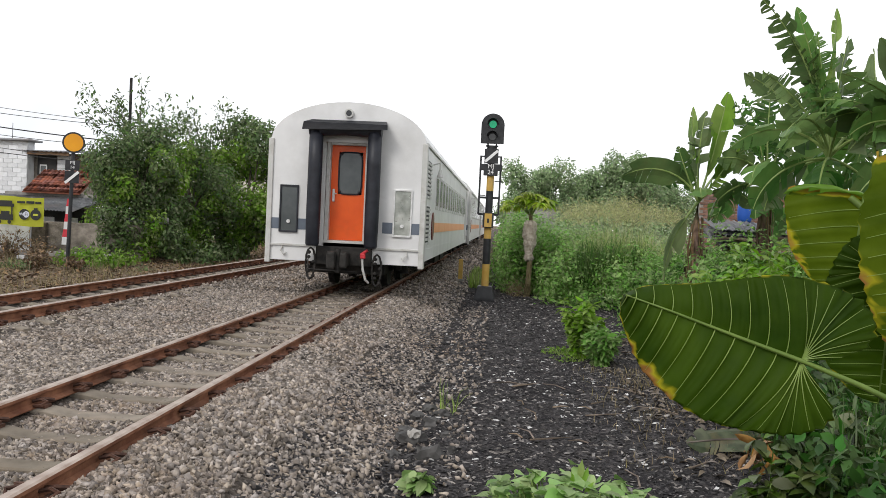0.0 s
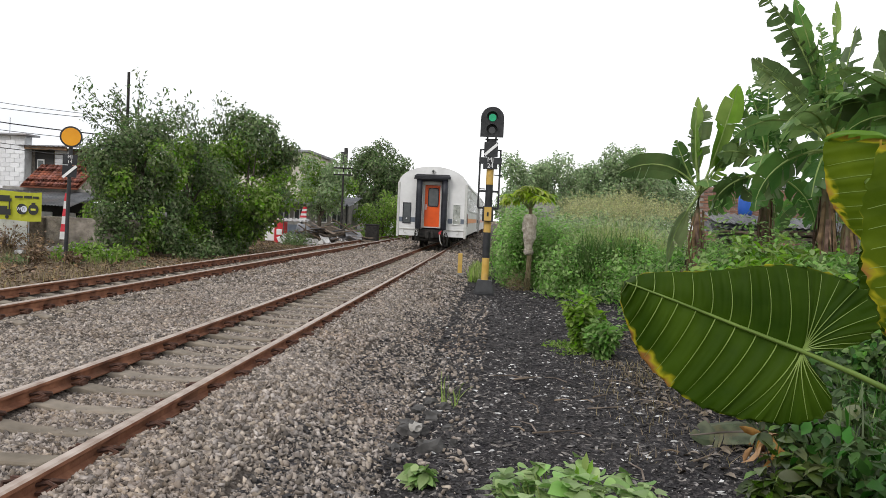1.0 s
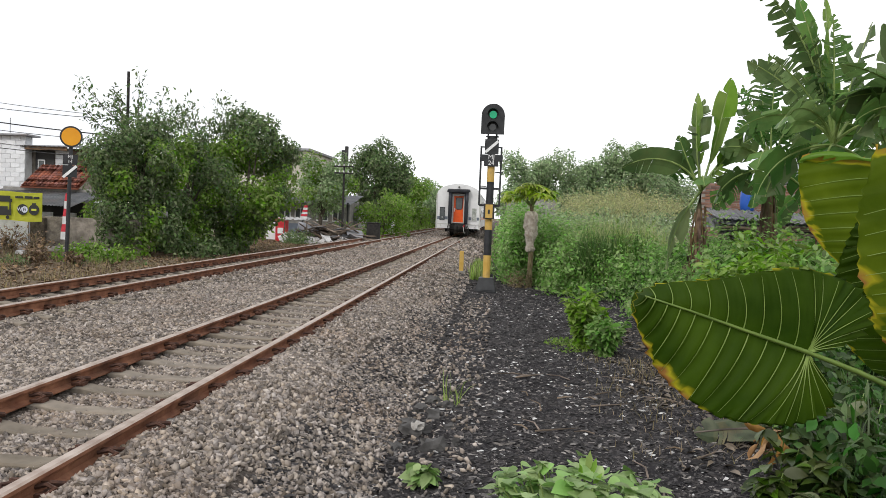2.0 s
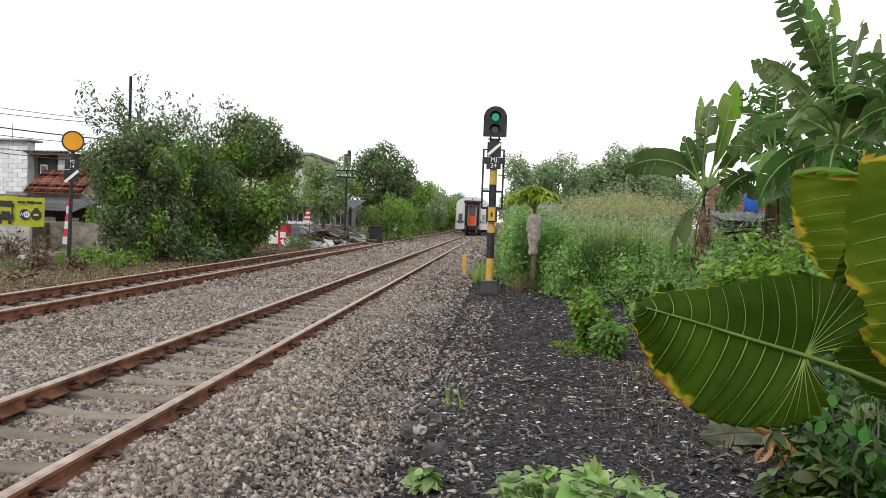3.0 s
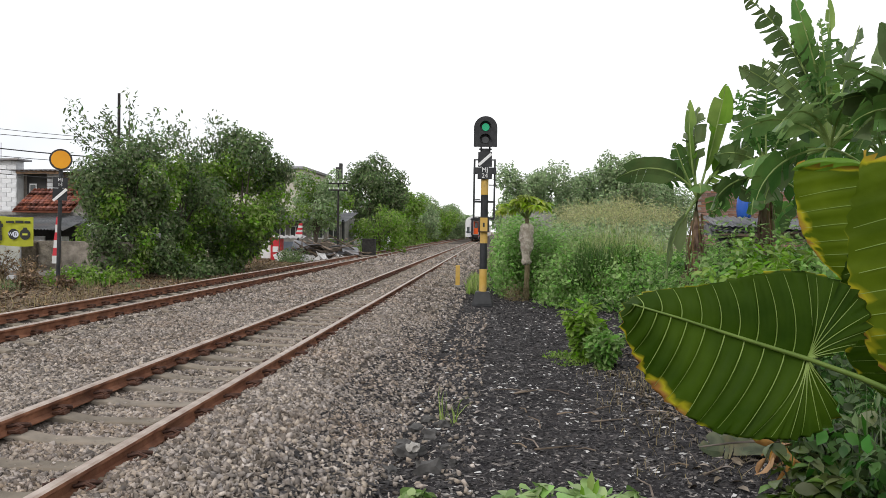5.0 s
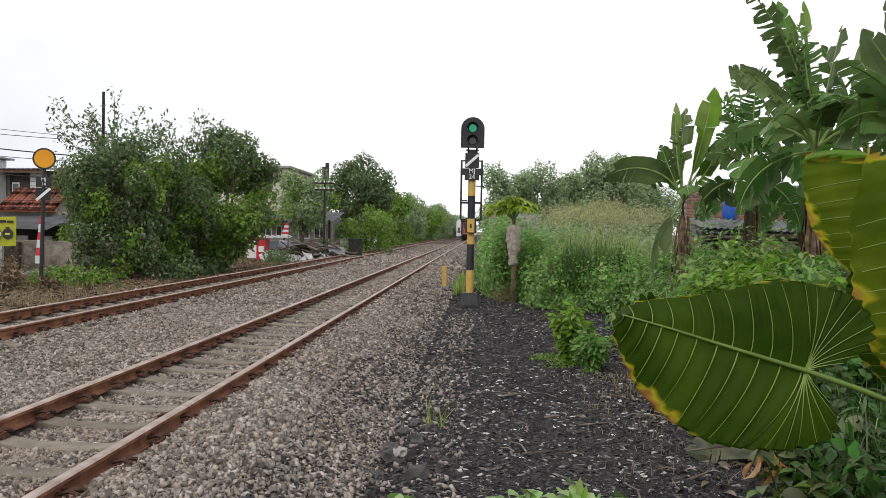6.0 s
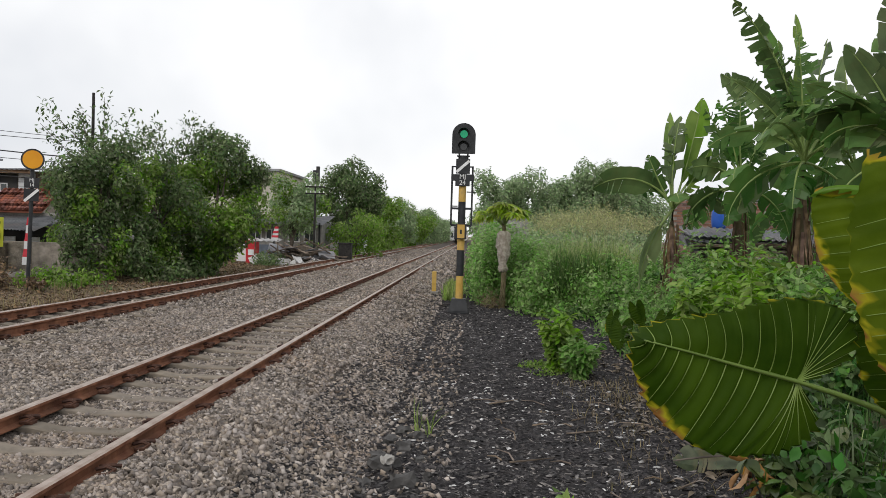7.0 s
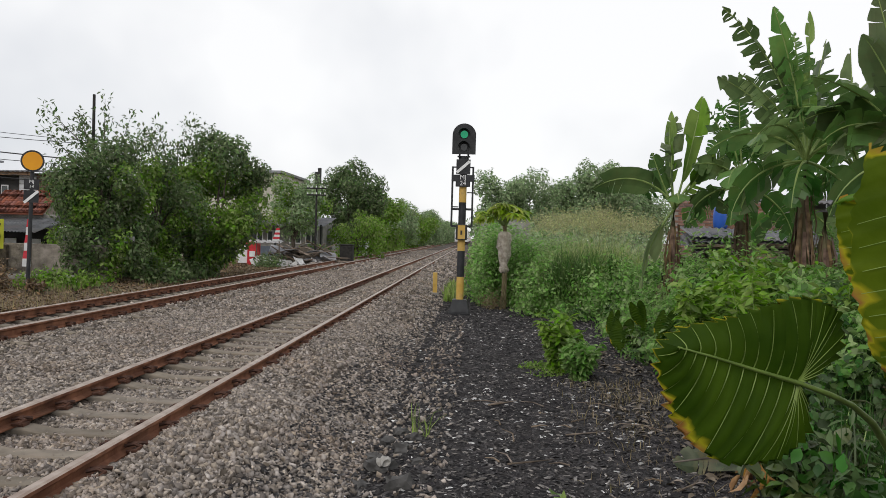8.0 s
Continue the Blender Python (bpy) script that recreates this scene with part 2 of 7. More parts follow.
def sheet(name, xs, ys, height, material):
    xs, ys = np.asarray(xs), np.asarray(ys)
    v = np.array([(x, y, height(x, y)) for y in ys for x in xs])
    nx = len(xs)
    i = np.arange(len(ys) - 1)[:, None] * nx + np.arange(nx - 1)[None, :]
    f = np.stack([i, i + 1, i + nx + 1, i + nx], -1).reshape(-1, 4)
    me = fast_mesh(name, v, f)
    me.shade_smooth()
    return obj(name, me, material)


far_steps = [60, 90, 140, 220, 400, 800, 1600]
gx = sorted([-s for s in far_steps] + list(np.arange(-40, 30.1, 0.8)) + far_steps)
gy = [-400, -150, -60] + list(np.arange(-20, 60, 0.8)) + list(np.arange(60, 160, 5)) + [180, 220, 300, 450, 800, 1600, 3000]
tagged(sheet("ground", gx, gy, ground_z, M_DIRT), "bare brown earth beside the railway", "ground", kind="structure")


def cinder_z(x, y):
    edge = min(max((x + 0.9) / 0.5, 0), 1)
    z = -0.50 + 0.08 * edge + 0.035 * bumpy(x, y, 0.7, 1) + 0.018 * bumpy(x, y, 3.2, 5)
    return max(z, ground_z(x, y) + 0.02) if x > 1.2 else z


tagged(sheet("cinder_path", np.arange(-1.3, 4.0, 0.1), np.concatenate([np.arange(-24, -1, 0.5), np.arange(-1.0, 16, 0.1), np.arange(16, 34, 0.3)]), cinder_z, M_CINDER),
       "black cinder path littered with pale chips beside the track", "path", kind="structure")


def bed_z(x, y):
    """Top of the ballast: full between the rails, falling off at both shoulders."""
    z = -0.145
    if x > -1.70:
        z -= 0.355 * min((x + 1.70) / 1.1, 1.2)
    for c in (TRACK, FAR_TRACK):
        if 0.60 < abs(x - c) < 1.2:
            rise = 0.045 if c > -5 and x > c else 0.012
            z += rise * min((abs(x - c) - 0.60) / 0.08, 1, (1.2 - abs(x - c)) / 0.4)
        elif abs(x - c) < 0.5:
            z -= 0.038
    if x < -8.1:
        z -= 0.345 * min((-8.1 - x) / 0.9, 1.2)
    if -5.9 < x < -4.2:
        z -= 0.03
    if x < -5.0:
        z += CROWN_FAR * min((-5.0 - x), 1)
        z -= 0.038 * min(max((1.5 - abs(x - FAR_TRACK)) / 0.3, 0), 1)
    if x > -1.5:
        z += 0.07 * bumpy(x, y, 0.8, 7) + 0.03 * bumpy(x, y, 2.4, 8)
    return z + 0.022 * bumpy(x, y, 1.1, 2) + 0.012 * bumpy(x, y, 5.0, 4)


bed = sheet("ballast_bed", np.arange(-9.2, -0.39, 0.1), np.concatenate([np.arange(-60, -2, 1.0), np.arange(-2, 20, 0.15), np.arange(20, 60, 0.6), np.arange(60, 420, 6)]), bed_z, M_BED)
tagged(bed, "grey crushed-stone ballast under two railway tracks", "ballast", kind="structure")


def stone_template(seed):
    bm = bmesh.new()
    bmesh.ops.create_cube(bm, size=1.5)
    r = random.Random(seed)
    lean, wedge = r.uniform(-0.5, 0.5), r.uniform(0.35, 1.0)
    for v in bm.verts:
        taper = wedge if v.co.x > 0 else 1.0
        v.co = Vector((v.co.x * r.uniform(0.75, 1.65) + lean * v.co.z, v.co.y * r.uniform(0.45, 1.15), v.co.z * r.uniform(0.3, 0.8) * taper))
    bmesh.ops.triangulate(bm, faces=bm.faces[:])
    return bm


def arrays(bm):
    v = np.array([x.co[:] for x in bm.verts])
    f = np.array([[x.index for x in face.verts] for face in bm.faces])
    bm.free()
    return v, f


def turns(n, flat=0.0, g=rng):
    """Random rotation matrices; flat: how close to lying level (1: only turned about z)."""
    yaw = g.uniform(0, 2 * np.pi, n)
    a, b = g.uniform(-np.pi, np.pi, n) * (1 - flat), g.uniform(-np.pi, np.pi, n) * (1 - flat)
    c, s, o, z = np.cos, np.sin, np.ones(n), np.zeros(n)
    rz = np.array([[c(yaw), -s(yaw), z], [s(yaw), c(yaw), z], [z, z, o]]).transpose(2, 0, 1)
    rx = np.array([[o, z, z], [z, c(a), -s(a)], [z, s(a), c(a)]]).transpose(2, 0, 1)
    ry = np.array([[c(b), z, s(b)], [z, o, z], [-s(b), z, c(b)]]).transpose(2, 0, 1)
    return rz @ rx @ ry


def strewn(name, template, pos, rot, size, material):
    """Many copies of a small template in one mesh."""
    tv, tf = template
    v = np.einsum("nij,nvj->nvi", rot, tv[None] * size[:, None, :]) + pos[:, None, :]
    f = tf[None] + (np.arange(len(pos)) * len(tv))[:, None, None]
    return obj(name, fast_mesh(name, v.reshape(-1, 3), f.reshape(-1, tf.shape[1])), material)


def join_strewn(name, templates, groups, material):
    vs, fs, base = [], [], 0
    for (tv, tf), (pos, rot, size) in zip(templates, groups):
        v = (np.einsum("nij,nvj->nvi", rot, tv[None] * size[:, None, :]) + pos[:, None, :]).reshape(-1, 3)
        f = (tf[None] + (np.arange(len(pos)) * len(tv))[:, None, None]).reshape(-1, tf.shape[1]) + base
        vs.append(v), fs.append(f)
        base += len(v)
    return obj(name, fast_mesh(name, np.concatenate(vs), np.concatenate(fs)), material)


def shard_template(seed):
    """A six-cornered stone for the ballast further off."""
    r = random.Random(seed)
    v = [(sx * r.uniform(0.9, 1.5), r.uniform(-0.25, 0.25), r.uniform(-0.15, 0.15)) for sx in (-1, 1)]
    v += [(r.uniform(-0.35, 0.35), sy * r.uniform(0.55, 0.95), r.uniform(-0.15, 0.15)) for sy in (-1, 1)]
    v += [(r.uniform(-0.4, 0.4), r.uniform(-0.25, 0.25), sz * r.uniform(0.35, 0.65)) for sz in (-1, 1)]
    f = [(a, b, c) if (a + b - 2 + c) % 2 else (b, a, c) for a in (0, 1) for b in (2, 3) for c in (4, 5)]
    return np.array(v), np.array(f)


STONES = [arrays(stone_template(s)) for s in range(9)]
SHARDS = [shard_template(s) for s in range(9)]


def stone_field(n, x0, x1, y0, y1, lo, hi, skip=()):
    groups = []
    for _ in STONES:
        m = n // len(STONES)
        x, y = rng.uniform(x0, x1, m), rng.uniform(y0, y1, m)
        keep = np.ones(m, bool)
        for a, b in skip:
            keep &= ~((x > a) & (x < b))
        x, y = x[keep], y[keep]
        s = rng.uniform(lo, hi, len(x))
        size = s[:, None] * rng.uniform(0.7, 1.25, (len(x), 3))
        z = np.array([bed_z(a, b) for a, b in zip(x, y)]) + s * rng.uniform(-0.2, 0.55, len(x))
        groups.append((np.stack([x, y, z], 1), turns(len(x), 0.62), size))
    return groups


def rails_skip(c):
    return [(c - 0.565 - 0.075, c - 0.565 + 0.075), (c + 0.565 - 0.075, c + 0.565 + 0.075)]


skips = rails_skip(TRACK) + rails_skip(FAR_TRACK)
for n, y0, y1, lo, hi in ((5000, -8.0, 3.4, 0.02, 0.034), (70000, 3.4, 8.0, 0.008, 0.026), (86000, 8.0, 16.0, 0.014, 0.036), (36000, 16.0, 34.0, 0.026, 0.055), (14000, 34.0, 90.0, 0.06, 0.12)):
    x0 = -5.2 if y0 == 3.4 else -9.0
    ob = join_strewn("ballast_stones", STONES if y0 < 8 else SHARDS, stone_field(n, x0, -0.78, y0, y1, lo, hi, skips), M_STONE)
    ob.parent = bed
    tagged(ob, kind="stuff")


def rail_profile(z, deep):
    """Flat-bottom rail, crown at z; deep: added height of the web."""
    half = [(0.034, z - 0.012), (0.036, z - 0.03), (0.030, z - 0.042), (0.0085, z - 0.052), (0.0085, z - 0.092 - deep), (0.03, z - 0.104 - deep), (0.055, z - 0.111 - deep), (0.055, z - 0.12 - deep)]
    top = [(0.022, z - 0.001)]
    right = top + half
    return right + [(-x, zz) for x, zz in reversed(right)]


def track(name, label, c, z, phase, deep=0.0):
    tr = thing(name, label, "railway track", pose(c, 0, 0), kind="structure")
    for side in (-0.565, 0.565):
        bm = extrude_profile(bmesh.new(), [(x + side, zz) for x, zz in rail_profile(z, deep)], -60, 420, 30)
        me = mesh_of("rail", bm)
        me.materials.append(M_RUST), me.materials.append(M_CROWN)
        for p in me.polygons:
            if p.normal.z > 0.35 and p.center.z > z - 0.014:
                p.material_index = 1
        obj("rail", me, None, tr, label="rusty steel rail with a worn crown")
    bm = bmesh.new()
    prof = [(-1.0, -0.10), (-1.0, 0.0), (-0.86, 0.022), (-0.42, 0.022), (-0.25, -0.008), (0.25, -0.008), (0.42, 0.022), (0.86, 0.022), (1.0, 0.0), (1.0, -0.10)]
    extrude_profile(bm, prof, -0.09, 0.09)
    bmesh.ops.bevel(bm, geom=[e for e in bm.edges if abs(e.verts[0].co.y - e.verts[1].co.y) < 1e-6 and e.verts[0].co.z > -0.05], offset=0.012, segments=1, affect="EDGES")
    sleeper_me = mesh_of("sleeper", bm)
    sleeper_me.materials.append(M_SLEEPER)
    bm = bmesh.new()
    for s in (-1, 1):
        tube(bm, [(0.0, s * 0.05, 0.012), (0.045, s * 0.06, 0.02), (0.06, s * 0.03, 0.034), (0.02, s * 0.012, 0.04), (-0.025, s * 0.02, 0.03)], 0.009, 5)
    box(bm, 0.0, 0.05, -0.03, 0.03, -0.004, 0.014)
    clip_me = mesh_of("rail_clip", bm)
    clip_me.materials.append(M_CLIP)
    for k in range(-105, 190):
        y = phase + 0.6 * k
        s = obj("sleeper", sleeper_me, None, tr, pose(0.02 * math.sin(k * 1.7), y, z - 0.142 - deep, 0, 0, 0.6 * math.sin(k * 2.3)))
        if -3 < k < 46:
            for side in (-0.565, 0.565):
                for d in (-1, 1):
                    obj("rail_clip", clip_me, None, s, pose(side + d * 0.055, 0, 0.026, 0, 0, 0 if d > 0 else 180) @ Matrix.Scale(1.45, 4))
    bm = bmesh.new()
    for s in (-1, 1):
        box(bm, s * 0.026 - 0.012, s * 0.026 + 0.012, -0.27, 0.27, z - 0.1, z - 0.05, 0.004)
        for k in range(4):
            rod(bm, (s * 0.03, -0.2 + 0.135 * k, z - 0.075), (s * 0.055, -0.2 + 0.135 * k, z - 0.075), 0.016, n=6)
    plate_me = mesh_of("fishplate", bm)
    plate_me.materials.append(M_RUST)
    for side, y in ((-0.565, 23.65), (0.565, 23.9), (-0.565, 48.6), (0.565, 48.9)):
        obj("fishplate", plate_me, None, tr, pose(side, y, 0))
    return tr


track("track_1", "rusty rails on concrete sleepers with spring clips", TRACK, 0.0, 4.364)
track("track_2", "rusty rails of the other track on concrete sleepers", FAR_TRACK, CROWN_FAR, 4.6, 0.035)


# ---- train ----
def coach_outline():
    """Half outline of the coach end, from the sill up to the crest."""
    pts = [(1.495, 0.84), (1.495, 2.86)]
    for k in range(1, 13):
        a = math.pi / 2 * k / 12
        pts.append((1.495 * math.cos(a), 2.86 + 0.76 * math.sin(a)))
    return pts


def roof_at(x):
    return 2.86 + 0.76 * math.sqrt(max(1 - (x / 1.495) ** 2, 0))


def build_coach(label):
    c = thing("passenger_coach", label, "train coach", group="coaches of the train")
    L = 20.0
    half = coach_outline()
    full = half + [(-x, z) for x, z in reversed(half[:-1])]
    # shell: side walls and roof
    bm = bmesh.new()
    rings = [[bm.verts.new((x, y, z)) for x, z in full] for y in (0.0, L)]
    for k in range(len(full) - 1):
        bm.faces.new((rings[0][k], rings[1][k], rings[1][k + 1], rings[0][k + 1]))
    bm.faces.new((rings[0][-1], rings[1][-1], rings[1][0], rings[0][0]))
    bm.faces.new(rings[1][::-1])
    bmesh.ops.recalc_face_normals(bm, faces=bm.faces)
    body = part("body", bm, M_WHITE, c, "white painted steel body with a rounded roof")
    # end wall with a door opening
    dw, dz = 0.418, 2.85
    bm = bmesh.new()
    for s in (-1, 1):
        pts = [(dw, 0.84)] + [p for p in half if p[0] > dw] + [(dw, roof_at(dw))]
        f = bm.faces.new([bm.verts.new((s * x, 0, z)) for x, z in pts])
    top = [(-dw, dz), (dw, dz), (dw, roof_at(dw)), (0.25, roof_at(0.25)), (0, 3.62), (-0.25, roof_at(0.25)), (-dw, roof_at(dw))]
    bm.faces.new([bm.verts.new((x, 0, z)) for x, z in top])
    bmesh.ops.recalc_face_normals(bm, faces=bm.faces)
    r = bmesh.ops.extrude_face_region(bm, geom=bm.faces[:])
    for v in [g for g in r["geom"] if isinstance(g, bmesh.types.BMVert)]:
        v.co.y -= 0.06
    bmesh.ops.recalc_face_normals(bm, faces=bm.faces)
    part("end_wall", bm, M_WHITE, c, "white end wall with a doorway")
    # rim and corner posts
    for s in (-1, 1):
        bm = box(bmesh.new(), s * 1.485 - 0.05, s * 1.485 + 0.05, -0.10, 0.14, 0.50, 2.88, 0.012)
        part("corner_post", bm, M_TRIM, c)
        bm = box(bmesh.new(), s * 1.01 - 0.47, s * 1.01 + 0.47, -0.045, 0.03, 0.55, 0.835, 0.01)
        part("end_skirt", bm, M_WHITE, c)
        bm = box(bmesh.new(), s * 1.03 - 0.45, s * 1.03 + 0.45, -0.085, -0.05, 0.83, 0.87, 0.006)
        part("ledge", bm, M_TRIM, c)
        bm = tube(bmesh.new(), [(s * 1.2, -0.06, 0.82), (s * 1.22, -0.10, 0.74), (s * 1.15, -0.12, 0.66), (s * 1.12, -0.08, 0.70)], 0.018, 6)
        part("steam_hook", bm, M_TRIM, c)
        a0, b0 = (0.72, 1.49) if s > 0 else (-1.49, -0.72)
        bm = box(bmesh.new(), a0, b0, -0.066, -0.055, 1.15, 1.36)
        part("end_stripe", bm, M_BLUEGREY, c, "blue-grey stripe")
        # side lamp panels
        x = s * 1.10
        bm = bmesh.new()
        for a, b, z0, z1 in ((x - 0.18, x - 0.152, 1.09, 2.0), (x + 0.152, x + 0.18, 1.09, 2.0), (x - 0.18, x + 0.18, 1.09, 1.125), (x - 0.18, x + 0.18, 1.965, 2.0)):
            box(bm, a, b, -0.10, -0.06, z0, z1, 0.004)
        lamp_panel = part("lamp_panel", bm, M_CHROME if s > 0 else M_RUBBER, c, "framed lamp panel")
        part("panel_face", box(bmesh.new(), x - 0.154, x + 0.154, -0.075, -0.062, 1.12, 1.97), M_FOIL if s > 0 else M_GLASS, lamp_panel)
        for zc in (1.3,):
            bm = bmesh.new()
            rod(bm, (x, -0.10, zc), (x, -0.074, zc), 0.035, n=20)
            part("tail_lamp", bm, M_CHROME, lamp_panel)
    # doorway: orange door with window, pale jambs
    bm = bmesh.new()
    wx, wz0, wz1 = 0.255, 1.86, 2.72
    for a, b, z0, z1 in ((-0.38, -wx + 0.04, 0.92, 2.86), (wx + 0.04, 0.38, 0.92, 2.86), (-wx + 0.04, wx + 0.04, 0.92, wz0), (-wx + 0.04, wx + 0.04, wz1, 2.86)):
        box(bm, a, b, 0.10, 0.14, z0, z1)
    bmesh.ops.remove_doubles(bm, verts=bm.verts, dist=1e-4)
    narrow = Matrix.Translation((0, 0, 2)) @ Matrix.Diagonal((0.9, 1, 0.945, 1)) @ Matrix.Translation((0, 0, -2))
    door = part("door", bm, M_ORANGE, c, "orange end door with a window", m=narrow)
    bm = bmesh.new()
    bmesh.ops.create_grid(bm, x_segments=1, y_segments=1, size=0.5, matrix=Matrix.Translation((0.04, 0.115, (wz0 + wz1) / 2)) @ Matrix.Rotation(math.pi / 2, 4, "X") @ Matrix.Diagonal((2 * wx - 0.0, wz1 - wz0, 1, 1)))
    bmesh.ops.bevel(bm, geom=bm.verts[:], offset=0.07, segments=4, affect="VERTICES")
    r = bmesh.ops.extrude_face_region(bm, geom=bm.faces[:])
    for v in [g for g in r["geom"] if isinstance(g, bmesh.types.BMVert)]:
        v.co.y -= 0.03
    bmesh.ops.recalc_face_normals(bm, faces=bm.faces)
    part("door_window", bm, M_GLASS, door, "dark rounded window")
    seal = []
    for k in range(29):
        a = 2 * math.pi * k / 28
        cx, cz = abs(math.cos(a)) ** 0.35 * math.copysign(1, math.cos(a)), abs(math.sin(a)) ** 0.35 * math.copysign(1, math.sin(a))
        seal.append((0.04 + cx * (wx - 0.005), 0.082, (wz0 + wz1) / 2 + cz * ((wz1 - wz0) / 2 - 0.005)))
    part("window_seal", tube(bmesh.new(), seal, 0.018, 6), M_RUBBER, door)
    bm = box(bmesh.new(), -0.33, -0.28, 0.06, 0.10, 1.70, 1.96, 0.008)
    rod(bm, (-0.30, 0.05, 1.88), (-0.24, 0.05, 1.86), 0.014)
    part("handle", bm, M_CHROME, door, "worn metal lock plate and handle")
    bm = bmesh.new()
    box(bm, -0.455, -0.375, -0.02, 0.16, 0.88, 2.9, 0.006)
    box(bm, 0.375, 0.455, -0.02, 0.16, 0.88, 2.9, 0.006)
    box(bm, -0.375, 0.375, -0.02, 0.16, 2.85, 2.9, 0.006)
    box(bm, -0.455, 0.455, -0.10, 0.16, 0.86, 0.915, 0.006)
    part("door_frame", bm, M_TRIM, c, "grey door frame with a worn sill", m=narrow)
    # rubber gangway tubes round the doorway
    for s in (-1, 1):
        bm = bmesh.new()
        tube(bm, [(s * 0.555, -0.36, z) for z in (0.86, 0.90, 1.5, 2.0, 2.4, 3.02)], [0.11, 0.128, 0.135, 0.133, 0.134, 0.128], 18)
        part("gangway_tube", bm, M_RUBBER, c, "black rubber gangway cushion", smooth=True)
        part("gangway_bellows", box(bmesh.new(), s * 0.545 - 0.06, s * 0.545 + 0.06, -0.30, -0.061, 0.88, 3.02, 0.02), M_RUBBER, c)
    bm = bmesh.new()
    tube(bm, [(-0.68, -0.34, 3.04), (0, -0.36, 3.075), (0.68, -0.34, 3.05)], 0.125, 14)
    part("gangway_top", bm, M_RUBBER, c, "black rubber gangway cushion")
    bm = bmesh.new()
    vs = [(-0.72, -0.06, 3.27), (0.72, -0.06, 3.27), (0.80, -0.50, 3.16), (-0.77, -0.52, 3.17), (0.81, -0.55, 3.06), (-0.79, -0.55, 3.02)]
    v = [bm.verts.new(p) for p in vs]
    bm.faces.new((v[0], v[1], v[2], v[3])), bm.faces.new((v[3], v[2], v[4], v[5]))
    bmesh.ops.solidify(bm, geom=bm.faces[:], thickness=0.012)
    part("gangway_flap", bm, M_RUBBER, c, "black sheet flap over the gangway")
    bm = bmesh.new()
    rod(bm, (0.0, -0.14, 3.40), (0.0, -0.05, 3.40), 0.085, n=20)
    marker = part("marker_lamp", bm, M_TRIM, c, "round roof lamp")
    part("lens", rod(bmesh.new(), (0, -0.15, 3.40), (0, -0.135, 3.40), 0.055, n=20), M_LENS, marker)
    # under the end: headstock, coupler, hoses, chains
    bm = box(bmesh.new(), -1.35, 1.35, -0.02, 0.28, 0.58, 0.83, 0.02)
    box(bm, -0.54, 0.54, -0.10, 0.3, 0.50, 0.86, 0.02)
    part("headstock", bm, M_GEAR, c)
    bm = box(bmesh.new(), -0.13, 0.13, -0.62, 0.0, 0.50, 0.74, 0.04)
    box(bm, -0.19, -0.03, -0.78, -0.5, 0.46, 0.79, 0.05)
    box(bm, 0.04, 0.17, -0.70, -0.5, 0.48, 0.77, 0.04)
    rod(bm, (0.0, -0.6, 0.40), (0.0, -0.6, 0.83), 0.045)
    part("coupler", bm, M_GEAR, c, "black knuckle coupler")
    bm = rod(bmesh.new(), (-0.62, -0.35, 0.42), (0.30, -0.35, 0.40), 0.014)
    rod(bm, (-0.62, -0.35, 0.42), (-0.66, -0.2, 0.60), 0.014)
    part("uncoupling_bar", bm, M_GEAR, c)
    for x, drop in ((-0.62, 0.10), (0.66, 0.02)):
        bm = bmesh.new()
        pts = []
        for k in range(13):
            a = 2 * math.pi * k / 12
            pts.append((x + 0.09 * math.cos(a), -0.16 + 0.02 * math.sin(2 * a), 0.42 + drop + 0.30 * math.sin(a)))
        tube(bm, pts, 0.022, 6)
        for k in range(6):
            bmesh.ops.create_icosphere(bm, subdivisions=1, radius=0.04, matrix=Matrix.Translation((x + 0.06 * math.cos(k * 2.1), -0.17, 0.18 + drop + 0.09 * k)))
        part("safety_chain", bm, M_GEAR, c)
    bm = tube(bmesh.new(), [(0.36, -0.1, 0.72), (0.40, -0.28, 0.66), (0.42, -0.30, 0.45), (0.47, -0.26, 0.26), (0.52, -0.2, 0.20)], 0.024, 8)
    part("air_hose", bm, M_TRIM, c, "pale air hose")
    bm = box(bmesh.new(), 0.36, 0.46, -0.34, -0.24, 0.66, 0.76, 0.02)
    rod(bm, (0.38, -0.30, 0.74), (0.50, -0.30, 0.82), 0.025)
    part("hose_valve", bm, M_RED, c, "red air valve")
    # side fittings, both flanks
    for s in (-1, 1):
        wx = s * 1.495
        lo, hi = sorted((wx, wx + s * 0.012))
        for z0, z1 in ((1.88, 2.62), (0.95, 1.72)):
            for yy in (0.30, 0.80):
                bm = bmesh.new()
                # Black sheet painting in the shade between the slats.
                part("louvre_gap_shade", box(bmesh.new(), min(wx, wx + s * 0.006), max(wx, wx + s * 0.006), yy, yy + 0.42, z0, z1), M_RUBBER, c)
                for k in range(9):
                    z = z0 + (z1 - z0) * k / 9
                    box(bm, min(wx, wx + s * 0.03), max(wx, wx + s * 0.03), yy, yy + 0.42, z, z + 0.045)
                part("louvre", bm, M_TRIM, c)
        for k in range(14):
            y = 2.7 + 1.08 * k
            bm = box(bmesh.new(), lo, hi, y, y + 0.72, 1.70, 2.46, 0.004)
            w = part("window", bm, M_TRIM, c, "framed coach window")
            lo2, hi2 = sorted((wx + s * 0.004, wx + s * 0.018))
            part("pane", box(bmesh.new(), lo2, hi2, y + 0.07, y + 0.65, 1.78, 2.39), M_GLASS, w)
